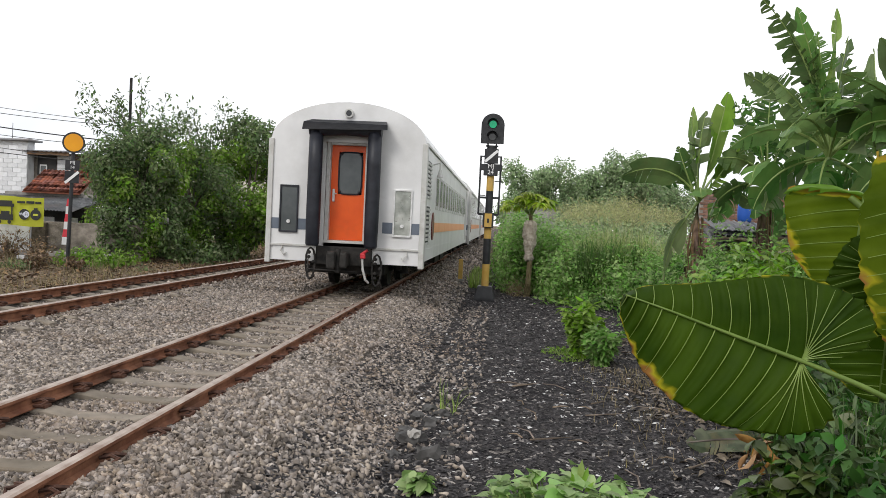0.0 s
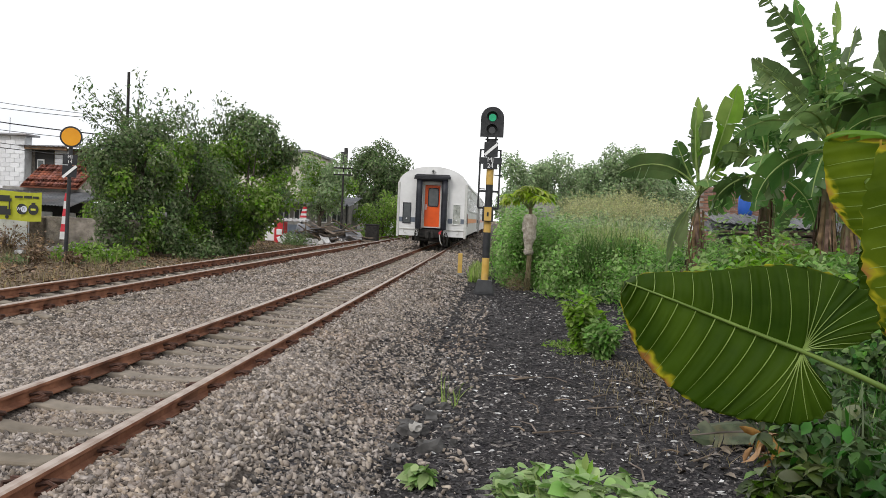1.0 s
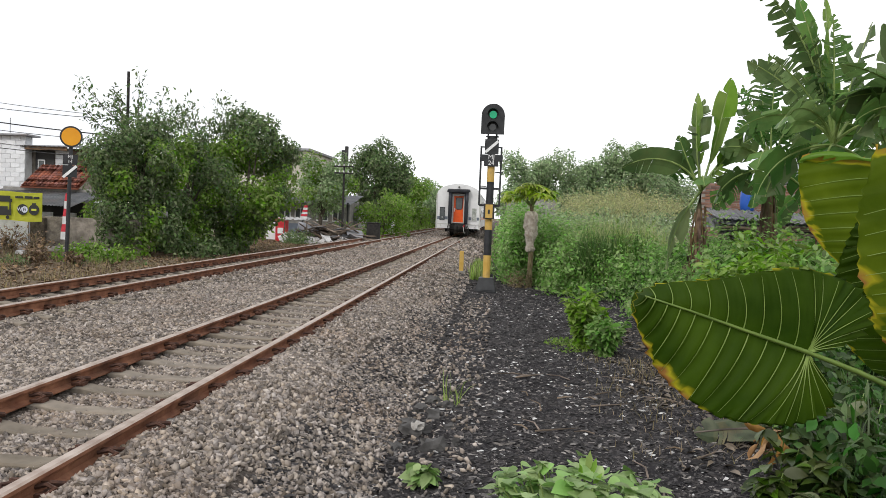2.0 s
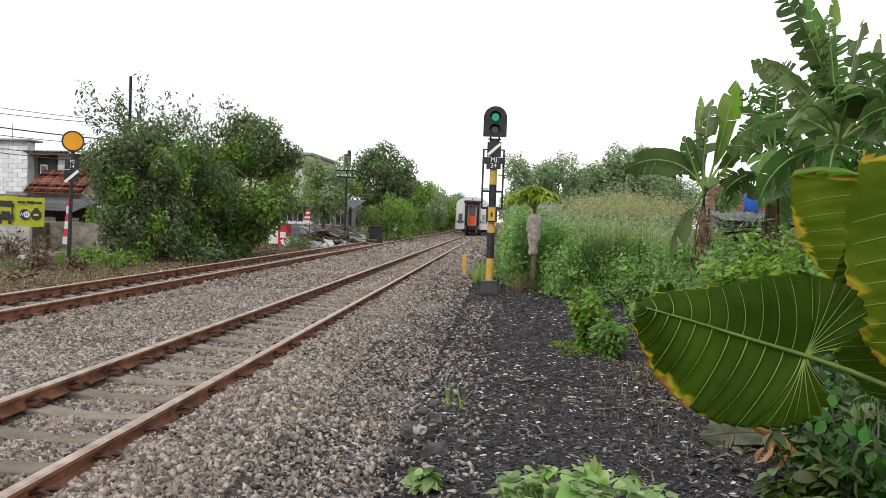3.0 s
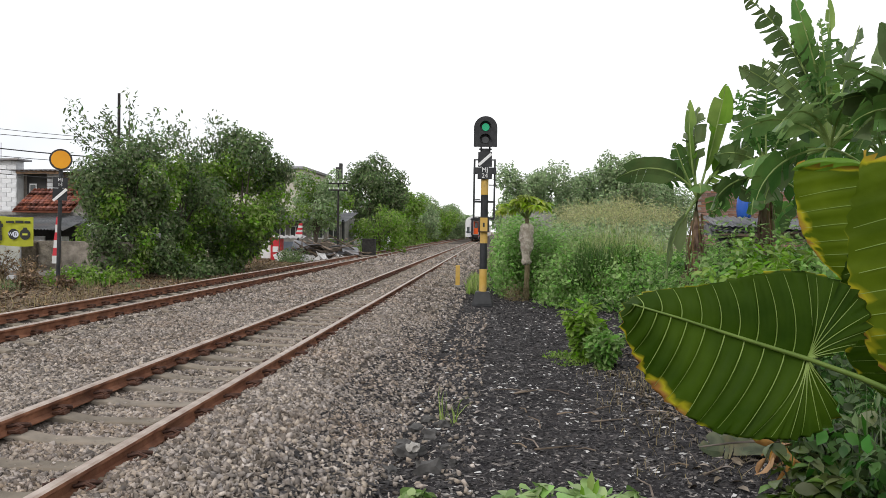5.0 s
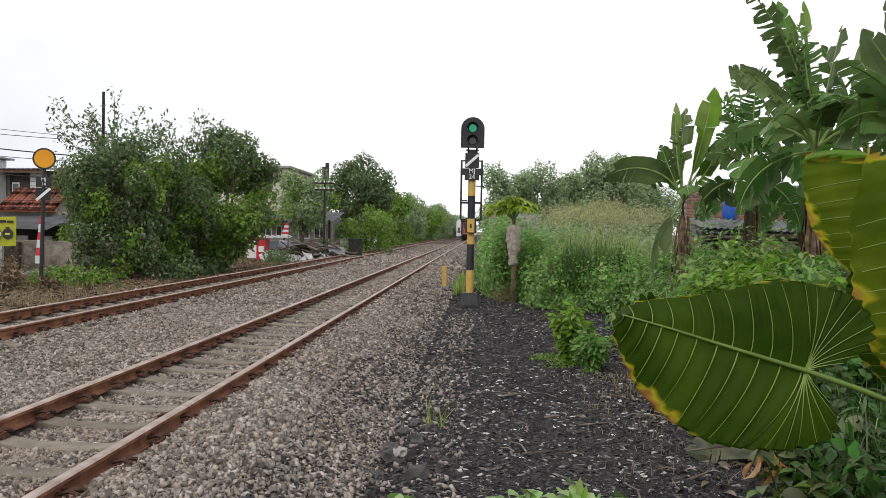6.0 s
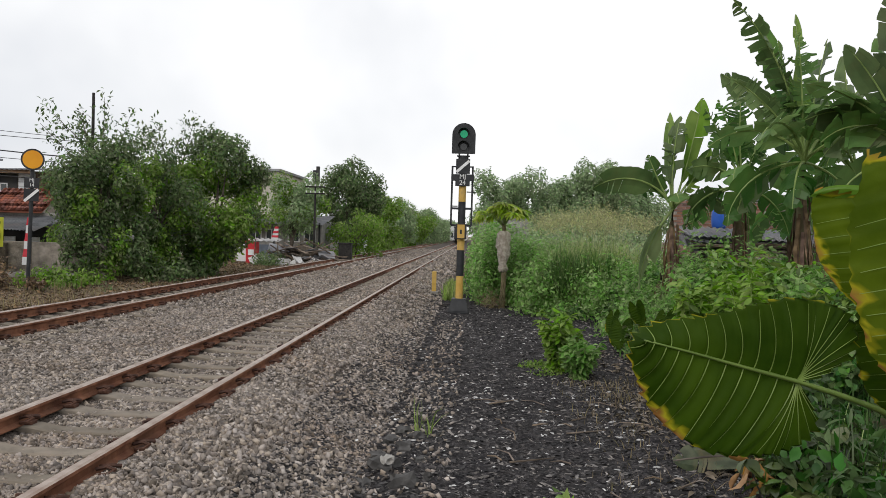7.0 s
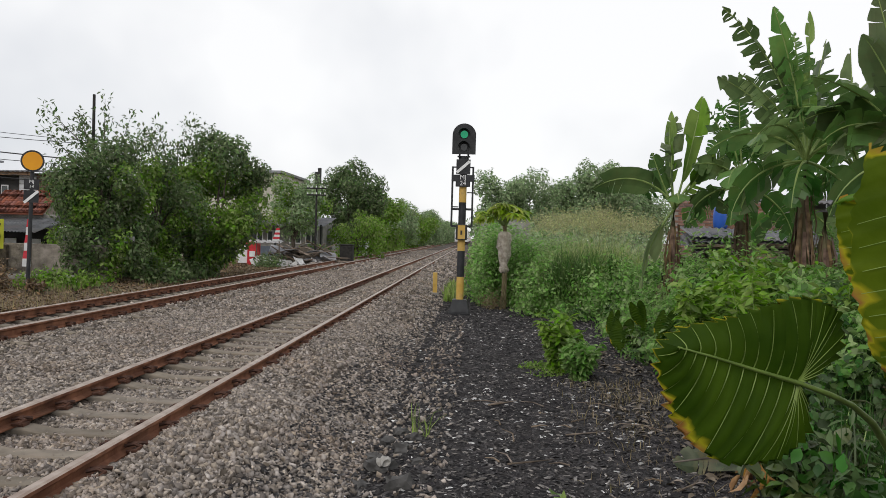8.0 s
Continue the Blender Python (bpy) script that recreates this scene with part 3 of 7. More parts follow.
        part("side_stripe", box(bmesh.new(), lo - 0.002 * (s < 0), hi + 0.002 * (s > 0), 0.14, 0.29, 1.15, 1.36), M_BLUEGREY, c, "blue-grey stripe")
        part("orange_stripe", box(bmesh.new(), lo, hi, 2.3, 17.5, 1.18, 1.40), M_ORANGE_STRIPE, c, "faded orange stripe")
        bm = rod(bmesh.new(), (wx, 2.1, 1.32), (wx + s * 0.02, 2.1, 1.32), 0.30, n=24)
        part("emblem", bm, M_LOGO, c, "dark red round emblem")
        bm = box(bmesh.new(), lo, hi + 0.02 * (s > 0), 18.2, 19.1, 0.75, 2.75, 0.01)
        part("side_door", bm, M_TRIM, c)
        part("gutter", box(bmesh.new(), min(wx, wx + s * 0.035), max(wx, wx + s * 0.035), 0, L, 2.86, 2.90), M_TRIM, c)
        part("side_skirt", box(bmesh.new(), min(wx - s * 0.02, wx + s * 0.006), max(wx - s * 0.02, wx + s * 0.006), 0.1, L, 0.62, 0.86), M_WHITE, c)
        bm = tube(bmesh.new(), [(wx, 1.7, 2.62), (wx + s * 0.14, 1.7, 2.66), (wx + s * 0.15, 1.7, 2.5)], 0.02, 6)
        rod(bm, (wx + s * 0.15, 1.7, 2.36), (wx + s * 0.15, 1.7, 2.52), 0.07, 0.03)
        part("side_lamp", bm, M_TRIM, c)
    for y in (2.5, 7.5, 12.5, 17.5):
        bm = box(bmesh.new(), -0.25, 0.25, y, y + 0.5, 3.58, 3.68, 0.02)
        part("roof_vent", bm, M_TRIM, c)
    # Two added blocks that keep light off the ballast beneath the coach.
    part("underfloor_light_block", box(bmesh.new(), -0.5, 0.5, 0.55, 18.5, 0.30, 0.62, 0.03), M_GEAR, c)
    part("end_light_block", box(bmesh.new(), -0.75, 0.75, 0.3, 0.7, 0.32, 0.62, 0.03), M_GEAR, c)
    part("floor_pan", box(bmesh.new(), -1.4, 1.4, 0.3, L, 0.62, 0.82), M_GEAR, c)
    for k, y in enumerate((3.0, 17.0)):
        bm = bmesh.new()
        for s in (-1, 1):
            box(bm, s * 0.86 - 0.06, s * 0.86 + 0.06, y - 1.6, y + 1.6, 0.36, 0.56, 0.03)
            for yy in (-1.1, 1.1):
                box(bm, s * 0.92 - 0.1, s * 0.92 + 0.1, y + yy - 0.16, y + yy + 0.16, 0.28, 0.56, 0.04)
            for yy in (-0.25, 0.25):
                rod(bm, (s * 0.92, y + yy, 0.36), (s * 0.92, y + yy, 0.62), 0.09, n=12)
        box(bm, -0.9, 0.9, y - 0.25, y + 0.25, 0.42, 0.62, 0.03)
        bogie = part("bogie", bm, M_GEAR, c)
        for yy in (-1.1, 1.1):
            bm = rod(bmesh.new(), (-0.7, y + yy, 0.39), (0.7, y + yy, 0.39), 0.07)
            for s in (-1, 1):
                rod(bm, (s * 0.50, y + yy, 0.39), (s * 0.63, y + yy, 0.39), 0.39, n=28)
                rod(bm, (s * 0.495, y + yy, 0.39), (s * 0.525, y + yy, 0.39), 0.415, n=28)
            part("wheelset", bm, M_GEAR, bogie)
    for y, s in ((7.0, 1), (11.0, -1), (9.0, 1)):
        part("underfloor_box", box(bmesh.new(), s * 0.8 - 0.4, s * 0.8 + 0.4, y, y + 1.5, 0.28, 0.66, 0.03), M_GEAR, c)
    return c


coach = build_coach("white passenger coach with an orange end door on the track")
coaches = [coach] + [copy_thing(coach, pose(TRACK, 16 + 20.9 * k, 0)) for k in range(1, 5)]
TRAIN = [(0.0, 15.1), (0.5, 25.1), (1.0, 35.2), (1.5, 45.3), (2.8, 71.7), (3.5, 86.0), (4.5, 106.5), (6.0, 137.0), (8.0, 178.0)]
SWING = [-0.09, -0.13, -0.09, 0, 0, 0, 0, 0, 0]   # sideways swing of the last coach


# ---- signal post, plates, marker post ----
def letters(text, size, material, parent, m, label=""):
    cu = bpy.data.curves.new("lettering", "FONT")
    cu.body, cu.size, cu.align_x, cu.align_y, cu.extrude = text, size, "CENTER", "CENTER", 0.002
    tmp = bpy.data.objects.new("tmp", cu)
    me = bpy.data.meshes.new_from_object(tmp)
    bpy.data.objects.remove(tmp)
    me.name = "lettering"
    me.materials.clear()
    return obj("lettering", me, material, parent, m, label)


FACE = pose(0, 0, 0, 90, 0, 0)   # a flat thing stood up to face -y


def arched_plate(bm, w, z0, z1, y0, y1):
    r = w / 2
    pts = [(-r, z0), (r, z0), (r, z1 - r)] + [(r * math.cos(a), z1 - r + r * math.sin(a)) for a in np.linspace(0.15, math.pi - 0.15, 14)] + [(-r, z1 - r)]
    return extrude_profile(bm, pts, y0, y1)


def build_signal():
    s = thing("railway_signal", "black colour-light signal showing green on a banded mast", "railway signal", pose(-0.265, 19.15, 0, 0, 0.2, -1))
    bm = bmesh.new()
    prof = [(0.24, -0.55), (0.24, -0.36), (0.17, -0.06)]
    v = [[bm.verts.new((a * r, b * r, z)) for a, b in ((-1, -1), (1, -1), (1, 1), (-1, 1))] for r, z in prof]
    for a, b in zip(v, v[1:]):
        for k in range(4):
            bm.faces.new((a[k], a[(k + 1) % 4], b[(k + 1) % 4], b[k]))
    bm.faces.new(v[-1]), bm.faces.new(v[0][::-1])
    bmesh.ops.bevel(bm, geom=bm.edges[:], offset=0.015, segments=2, affect="EDGES")
    part("footing", bm, M_BLACK, s, "black painted concrete footing")
    for z0, z1, mt in ((-0.08, 0.47, M_YELLOW), (0.47, 1.08, M_BLACK), (1.08, 1.36, M_YELLOW), (1.36, 1.66, M_BLACK), (1.66, 2.22, M_BLACK), (2.22, 2.66, M_YELLOW), (2.66, 3.3, M_BLACK)):
        part("mast_band", rod(bmesh.new(), (0, 0, z0), (0, 0, z1), 0.088, n=20), mt, s, smooth=False)
    cabinet = part("relay_box", box(bmesh.new(), -0.13, 0.13, -0.17, -0.06, 1.34, 1.70, 0.012), M_BLACK, s, "small black box with a yellow plate")
    part("box_plate", box(bmesh.new(), -0.085, 0.085, -0.178, -0.168, 1.36, 1.68), M_YELLOW, cabinet)
    part("box_mark", box(bmesh.new(), -0.022, 0.022, -0.182, -0.177, 1.46, 1.56), M_BLACK, cabinet)
    # cage of square bars on both sides of the mast
    bm = bmesh.new()
    for x0, x1 in ((-0.25, 0.23),):
        for x in (x0, x1):
            box(bm, x - 0.022, x + 0.022, -0.03, 0.03, 1.66, 3.06)
        for z in (1.66, 2.06, 2.82):
            box(bm, x0, x1, -0.028, 0.028, z - 0.025, z + 0.025)
        box(bm, x0, x1, -0.022, 0.022, 3.03, 3.06)
        box(bm, 0.10, 0.29, -0.02, 0.02, 2.44, 2.465)
        box(bm, -0.24, -0.1, -0.022, 0.022, 2.10, 2.125)
    part("cage", bm, M_BLACK, s, "black square-bar cage")
    plate = part("number_plate", box(bmesh.new(), -0.27, 0.27, -0.135, -0.115, 2.70, 2.86, 0.006), M_BLACK, s)
    part("lower_plate", box(bmesh.new(), -0.17, 0.17, -0.132, -0.112, 2.58, 2.74, 0.006), M_BLACK, plate)
    letters("MJ", 0.15, M_WHITEPAINT, plate, pose(0, -0.139, 2.80) @ FACE, "white letters")
    letters("24", 0.15, M_WHITEPAINT, plate, pose(0, -0.139, 2.66) @ FACE, "white numerals")
    slash = part("slash_plate", box(bmesh.new(), -0.165, 0.165, -0.13, -0.11, 2.87, 3.22, 0.006), M_BLACK, s)
    bm = box(bmesh.new(), -0.20, 0.20, -0.138, -0.129, -0.032, 0.032)
    part("slash", bm, M_WHITEPAINT, slash, m=pose(0, 0, 3.045, 0, -42, 0))
    bm = arched_plate(bmesh.new(), 0.55, 3.34, 4.06, -0.12, -0.10)
    head = part("signal_head", bm, M_BLACK, s, "arched black backing board")
    part("lamp_housing", box(bmesh.new(), -0.17, 0.17, -0.10, 0.14, 3.40, 3.98, 0.02), M_BLACK, head)
    for z, mt, nm in ((3.80, M_GREEN, "green_lamp"), (3.50, M_LENS, "unlit_lamp")):
        bm = rod(bmesh.new(), (0, -0.14, z), (0, -0.121, z), 0.088 if mt is M_GREEN else 0.08, n=28)
        part(nm, bm, mt, head, "lit green lamp" if mt is M_GREEN else "")
        bm = bmesh.new()
        ring = []
        for k in range(17):
            a = math.pi * (k / 16) + 0.0
            ring.append((0.13 * math.cos(a), 0.13 * math.sin(a)))
        vs = [[bm.verts.new((x, y, z + zz)) for x, zz in ring] for y in (-0.12, -0.30)]
        for k in range(16):
            bm.faces.new((vs[0][k], vs[0][k + 1], vs[1][k + 1], vs[1][k]))
        bmesh.ops.solidify(bm, geom=bm.faces[:], thickness=0.006)
        part("lamp_hood", bm, M_BLACK, head)
    bm = bmesh.new()
    for x in (-0.10, 0.10):
        rod(bm, (x, 0, 3.2), (x, 0, 3.42), 0.022)
    box(bm, -0.15, 0.15, -0.05, 0.05, 3.28, 3.31)
    part("head_bracket", bm, M_BLACK, s)
    return s


build_signal()


def build_marker_post():
    s = thing("marker_post", "short weathered yellow marker post by the track", "post", pose(-1.10, 24.3, -0.33))
    part("post", box(bmesh.new(), -0.065, 0.065, -0.05, 0.05, 0.04, 0.66, 0.012), M_YELLOW, s)
    part("foot", box(bmesh.new(), -0.12, 0.12, -0.1, 0.1, -0.12, 0.06, 0.02), M_CONCRETE, s)


build_marker_post()


def build_disc_sign():
    s = thing("disc_signal", "amber disc signal on a thin dark pole", "railway sign", pose(-11.72, 21.02, 0, 0, 1.2, 24))
    part("pole", rod(bmesh.new(), (0, 0, -0.6), (0, 0, 3.0), 0.05, n=12), M_BLACK, s)
    d = part("disc", rod(bmesh.new(), (0, -0.08, 3.115), (0, -0.06, 3.115), 0.285, n=40), M_BLACK, s, "black-rimmed amber disc")
    part("disc_face", rod(bmesh.new(), (0, -0.086, 3.115), (0, -0.0805, 3.115), 0.24, n=40), M_DISC, d)
    p = part("number_plate", box(bmesh.new(), -0.18, 0.18, -0.08, -0.062, 2.36, 2.64), M_BLACK, s)
    letters("MJ", 0.12, M_WHITEPAINT, p, pose(0, -0.084, 2.57) @ FACE)
    letters("14", 0.12, M_WHITEPAINT, p, pose(0, -0.084, 2.44) @ FACE)
    q = part("slash_plate", box(bmesh.new(), -0.18, 0.18, -0.08, -0.062, 2.02, 2.34), M_BLACK, s)
    part("slash", box(bmesh.new(), -0.23, 0.23, -0.09, -0.08, -0.035, 0.035), M_WHITEPAINT, q, m=pose(0, 0, 2.17, 0, -45, 0))


build_disc_sign()


# ---- plants ----
LEAF2 = (np.array([(0, 0, 0), (-0.28, 0.45, 0.10), (0, 1.0, -0.05), (0.28, 0.45, 0.10)]), np.array([(0, 2, 1), (0, 3, 2)]))
LEAF6 = (np.array([(0, 0, 0), (-0.26, 0.28, 0.07), (-0.30, 0.6, 0.05), (0, 1.0, -0.12), (0.30, 0.6, 0.05), (0.26, 0.28, 0.07), (0, 0.3, 0), (0, 0.62, -0.02)]),
         np.array([(0, 6, 1), (1, 6, 7), (1, 7, 2), (2, 7, 3), (0, 5, 6), (5, 7, 6), (5, 4, 7), (4, 3, 7)]))
BLADE = (np.array([(-0.012, 0, 0), (0.012, 0, 0), (0.014, 0.05, 0.45), (-0.010, 0.05, 0.45), (0.009, 0.18, 0.8), (-0.006, 0.18, 0.8), (0.0, 0.38, 1.0)]),
         np.array([(0, 1, 2), (0, 2, 3), (3, 2, 4), (3, 4, 5), (5, 4, 6)]))


def frames_along(d, up):
    """Matrices whose y axis goes along d and whose z axis leans to up."""
    d = d / np.linalg.norm(d, axis=1, keepdims=True)
    x = np.cross(d, up)
    x /= np.linalg.norm(x, axis=1, keepdims=True) + 1e-9
    z = np.cross(x, d)
    return np.stack([x, d, z], -1)


def leaf_cloud(blobs, per_area, size, g, template=LEAF2, droop=0.3, shell=0.55):
    """Leaves over the outsides and insides of ellipsoid clumps (x, y, z, rx, ry, rz)."""
    pos, rot, sz = [], [], []
    for x, y, z, rx, ry, rz in blobs:
        n = int(per_area * (rx * ry + rx * rz + ry * rz) * 4)
        u = g.normal(size=(n, 3))
        u /= np.linalg.norm(u, axis=1, keepdims=True)
        r = 1 - shell * g.random(n) ** 1.6
        wob = 1 + 0.22 * np.sin(u[:, 0] * 7 + x * 3) * np.cos(u[:, 2] * 6 + z * 2)
        pos.append(np.array([x, y, z]) + u * np.array([rx, ry, rz]) * (r * wob)[:, None])
        d = g.normal(size=(n, 3))
        d = d - 0.75 * u * np.sum(d * u, axis=1, keepdims=True) + 0.35 * u - np.array([0, 0, droop * 1.6])
        up = np.array([0, 0, 0.6]) + u + g.normal(size=(n, 3)) * 0.5
        rot.append(frames_along(d, up))
        sz.append(size * g.uniform(0.6, 1.3, (n, 1)) * np.ones((1, 3)))
    return np.concatenate(pos), np.concatenate(rot), np.concatenate(sz)


def crown_blobs(cx, cy, cz, rx, ry, rz, n, g, small=0.36):
    """Clumps spread over an uneven crown."""
    out = []
    for k in range(n):
        u = g.normal(size=3)
        u /= np.linalg.norm(u)
        f = g.uniform(0.5, 1.05)
        s = small * g.uniform(0.7, 1.35)
        out.append((cx + u[0] * rx * f, cy + u[1] * ry * f, cz + u[2] * rz * f, rx * s, ry * s, rz * s * 0.85))
    return out


def build_tree(name, label, x, y, base, top, rx, ry, g_seed, leaf, material, density=60, clumps=22, low=0.15, small=0.36, second=None, bare=9.0, share=0.72):
    """bare: how far the foliage reaches towards the track at its foot; it spreads out higher up."""
    g = np.random.default_rng(g_seed)
    t = thing(name, label, "tree", pose(x, y, base))
    h = top - base
    cz, rz = h * (1 + low) / 2, h * (1 - low) / 2
    bm = bmesh.new()
    tube(bm, [(0, 0, -0.2), (0.05, 0, h * 0.2), (-0.06, 0.05, h * 0.45), (0.04, 0, h * 0.75)], [0.05 * h ** 0.7, 0.04 * h ** 0.7, 0.028 * h ** 0.7, 0.01], 8)
    blobs = crown_blobs(0, 0, cz, rx, ry, rz, clumps, g, small)
    for b in blobs[:10]:
        z0 = h * g.uniform(0.15, 0.45)
        tube(bm, [(0, 0, z0), (b[0] * 0.5, b[1] * 0.5, (z0 + b[2]) / 2 + 0.1), (b[0], b[1], b[2])], [0.018 * h ** 0.7, 0.012 * h ** 0.7, 0.006], 6)
    part("trunk", bm, M_BARK, t)
    cut = len(blobs) if second is None else int(len(blobs) * share)
    for bl, mt in ((blobs[:cut], material), (blobs[cut:], second)):
        if bl:
            p, r, s = leaf_cloud(bl, density, leaf, g)
            ok = (p[:, 2] > 0.05) & (p[:, 0] < bare + 1.1 * p[:, 2])
            ob = strewn("crown", LEAF2, p[ok], r[ok], s[ok], mt)
            ob.parent = t
    return t


build_tree("tree", "dense dark-leaved tree behind the disc signal", -12.15, 26.0, -0.35, 4.3, 1.75, 1.5, 11, 0.15, M_LEAF_TREE, 120, 46, 0.0, small=0.3, second=M_LEAF_BRIGHT)
build_tree("tree", "broad green tree on the far side of the tracks", -9.9, 31.0, -0.35, 4.85, 2.0, 1.9, 12, 0.17, M_LEAF_TREE, 100, 50, 0.0, small=0.3, second=M_LEAF_BRIGHT, bare=-0.3, share=0.5)
build_tree("tree", "leafy tree filling the gap between two crowns", -11.35, 28.6, -0.35, 4.1, 1.5, 1.3, 16, 0.15, M_LEAF_TREE, 110, 34, 0.0, small=0.3, second=M_LEAF_BRIGHT, share=0.5)
build_tree("tree", "tall tree beside the pale house", -10.75, 47.6, -0.2, 4.9, 1.75, 1.4, 13, 0.19, M_LEAF_HAZED, 60, 26, 0.28, second=M_LEAF_BRIGHT)
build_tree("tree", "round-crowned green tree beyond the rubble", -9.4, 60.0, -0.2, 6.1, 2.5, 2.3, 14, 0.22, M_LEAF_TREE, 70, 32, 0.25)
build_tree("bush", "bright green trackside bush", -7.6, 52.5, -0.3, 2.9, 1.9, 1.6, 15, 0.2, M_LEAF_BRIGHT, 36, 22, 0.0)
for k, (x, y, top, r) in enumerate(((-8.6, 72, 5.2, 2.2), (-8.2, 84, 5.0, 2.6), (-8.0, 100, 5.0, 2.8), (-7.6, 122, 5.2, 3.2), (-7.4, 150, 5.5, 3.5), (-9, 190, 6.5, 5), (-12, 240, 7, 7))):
    build_tree("tree", "green tree in the row along the far track", x, y, -0.3, top, r, r, 30 + k, 0.28, M_LEAF_BRIGHT if k in (0, 2) else M_LEAF_HAZED, 36, 22, 0.0)
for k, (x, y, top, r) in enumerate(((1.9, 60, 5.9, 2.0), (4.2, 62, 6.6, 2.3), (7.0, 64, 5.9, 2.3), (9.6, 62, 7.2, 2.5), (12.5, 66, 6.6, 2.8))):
    build_tree("tree", "distant tree behind the overgrown verge", x, y, 0, top, r, r, 50 + k, 0.24, M_LEAF_HAZED, 60, 26, 0.0)
# bare twiggy tree rising behind the two dense ones
def build_twiggy_tree(x, y, base, top, spread, seed, label):
    g = np.random.default_rng(seed)
    t = thing("tree", label, "tree", pose(x, y, base))
    h = top - base
    bm = bmesh.new()
    tube(bm, [(0, 0, -0.2), (0.1, 0, h * 0.3), (0, 0, h * 0.6)], [0.12, 0.09, 0.05], 8)
    pos, d = [], []
    for k in range(11):
        a = 2 * math.pi * k / 11 + g.uniform(-0.3, 0.3)
        r = spread * g.uniform(0.4, 1.0)
        p0 = np.array([0, 0, h * g.uniform(0.35, 0.6)])
        p3 = np.array([math.cos(a) * r, math.sin(a) * r * 0.6, h * g.uniform(0.8, 1.04)])
        p1 = p0 * 0.6 + p3 * 0.4 + np.array([0, 0, 0.3])
        tube(bm, [p0, p1, p3], [0.035, 0.02, 0.006], 5)
        for u in np.linspace(0.35, 1, 26):
            q = p0 * (1 - u) ** 2 + 2 * p1 * u * (1 - u) + p3 * u * u
            for _ in range(5):
                pos.append(q + g.normal(size=3) * 0.15)
                d.append((p3 - p0) / h + g.normal(size=3) * 0.8)
    part("trunk", bm, M_BARK, t)
    n = len(pos)
    ob = strewn("crown", LEAF2, np.array(pos), frames_along(np.array(d), np.array([0, 0, 1.0]) + g.normal(size=(n, 3)) * 0.4), 0.2 * g.uniform(0.7, 1.2, (n, 1)) * np.array([[0.75, 1, 1]]), M_LEAF_TREE)
    ob.parent = t


build_twiggy_tree(-13.5, 29.0, -0.35, 5.75, 2.3, 21, "thin tree with sparse leaves behind denser ones")
build_twiggy_tree(-11.9, 32.0, -0.35, 5.75, 2.2, 22, "sparse-leaved tree between two dense crowns")

# ---- houses, walls and clutter on the far side ----
M_PLASTER = surf("pale_plaster", (0.53, 0.50, 0.42), (0.64, 0.60, 0.51), 1.0, 0.9, 0.2, 20, stain=(0.22, 0.20, 0.16), stain_scale=0.6, stain_amount=0.5)
M_WHITEWASH = surf("whitewashed_block", (0.70, 0.71, 0.73), (0.84, 0.85, 0.87), 1.6, 0.9, 0.4, 25, vary=0.12, by="object", stain=(0.30, 0.30, 0.30), stain_scale=1.2, stain_amount=0.6)
M_TILE = surf("terracotta_tile", (0.28, 0.10, 0.07), (0.46, 0.19, 0.13), 3, 0.85, 0.3, 40, vary=0.3, by="object", stain=(0.09, 0.04, 0.03), stain_scale=2.5, stain_amount=0.6)
# Paints the shade inside house openings; also the sign tower's own dark colour.
M_DARKROOM = surf("dark_interior", (0.03, 0.03, 0.032), (0.06, 0.058, 0.055), 2, 0.9, 0.1, 20)
M_ZINC = surf("weathered_zinc", (0.20, 0.20, 0.21), (0.40, 0.41, 0.43), 2.0, 0.55, 0.2, 30, metal=0.35, stain=(0.20, 0.13, 0.09), stain_scale=1.0, stain_amount=0.6)
M_WOOD = surf("grey_wood", (0.10, 0.075, 0.055), (0.25, 0.195, 0.15), 5, 0.9, 0.5, 50, vary=0.4, by="object")
M_BANNER = surf("yellow_banner", (0.55, 0.56, 0.05), (0.66, 0.68, 0.09), 1.5, 0.6, 0.1, 20, through_light=0.15)
M_PRINT = surf("black_print", (0.012, 0.013, 0.012), (0.025, 0.026, 0.025), 5, 0.6, 0.0, 20)
M_WOODBROWN = surf("brown_board", (0.13, 0.075, 0.045), (0.27, 0.17, 0.10), 5, 0.85, 0.4, 40, stain=(0.06, 0.04, 0.03), stain_scale=3, stain_amount=0.6)
M_YARD = surf("rough_mottled_cement", (0.15, 0.13, 0.11), (0.36, 0.32, 0.275), 3.5, 0.95, 0.9, 22, stain=(0.06, 0.052, 0.042), stain_scale=2.6, stain_amount=0.8, relief=0.03)
M_PALEPRINT = surf("pale_print", (0.55, 0.58, 0.66), (0.62, 0.64, 0.72), 5, 0.6, 0.0, 20)
M_CLOTH_RED = surf("red_cloth", (0.50, 0.03, 0.045), (0.62, 0.06, 0.08), 4, 0.8, 0.2, 60, through_light=0.2)
M_CLOTH_WHITE = surf("white_cloth", (0.66, 0.66, 0.66), (0.78, 0.78, 0.78), 4, 0.8, 0.2, 60, through_light=0.2)
M_WIRE = surf("black_cable", (0.012, 0.012, 0.013), (0.03, 0.03, 0.03), 8, 0.6, 0.0, 20)
M_BLUE = surf("blue_plastic", (0.015, 0.07, 0.36), (0.03, 0.12, 0.50), 3, 0.4, 0.05, 20)
M_BRICK = surf("red_brick", (0.15, 0.08, 0.058), (0.28, 0.155, 0.115), 9, 0.9, 0.4, 60, vary=0.35, by="object")
M_MORTAR = surf("mortar", (0.22, 0.20, 0.18), (0.34, 0.31, 0.28), 9, 0.95, 0.5, 60)


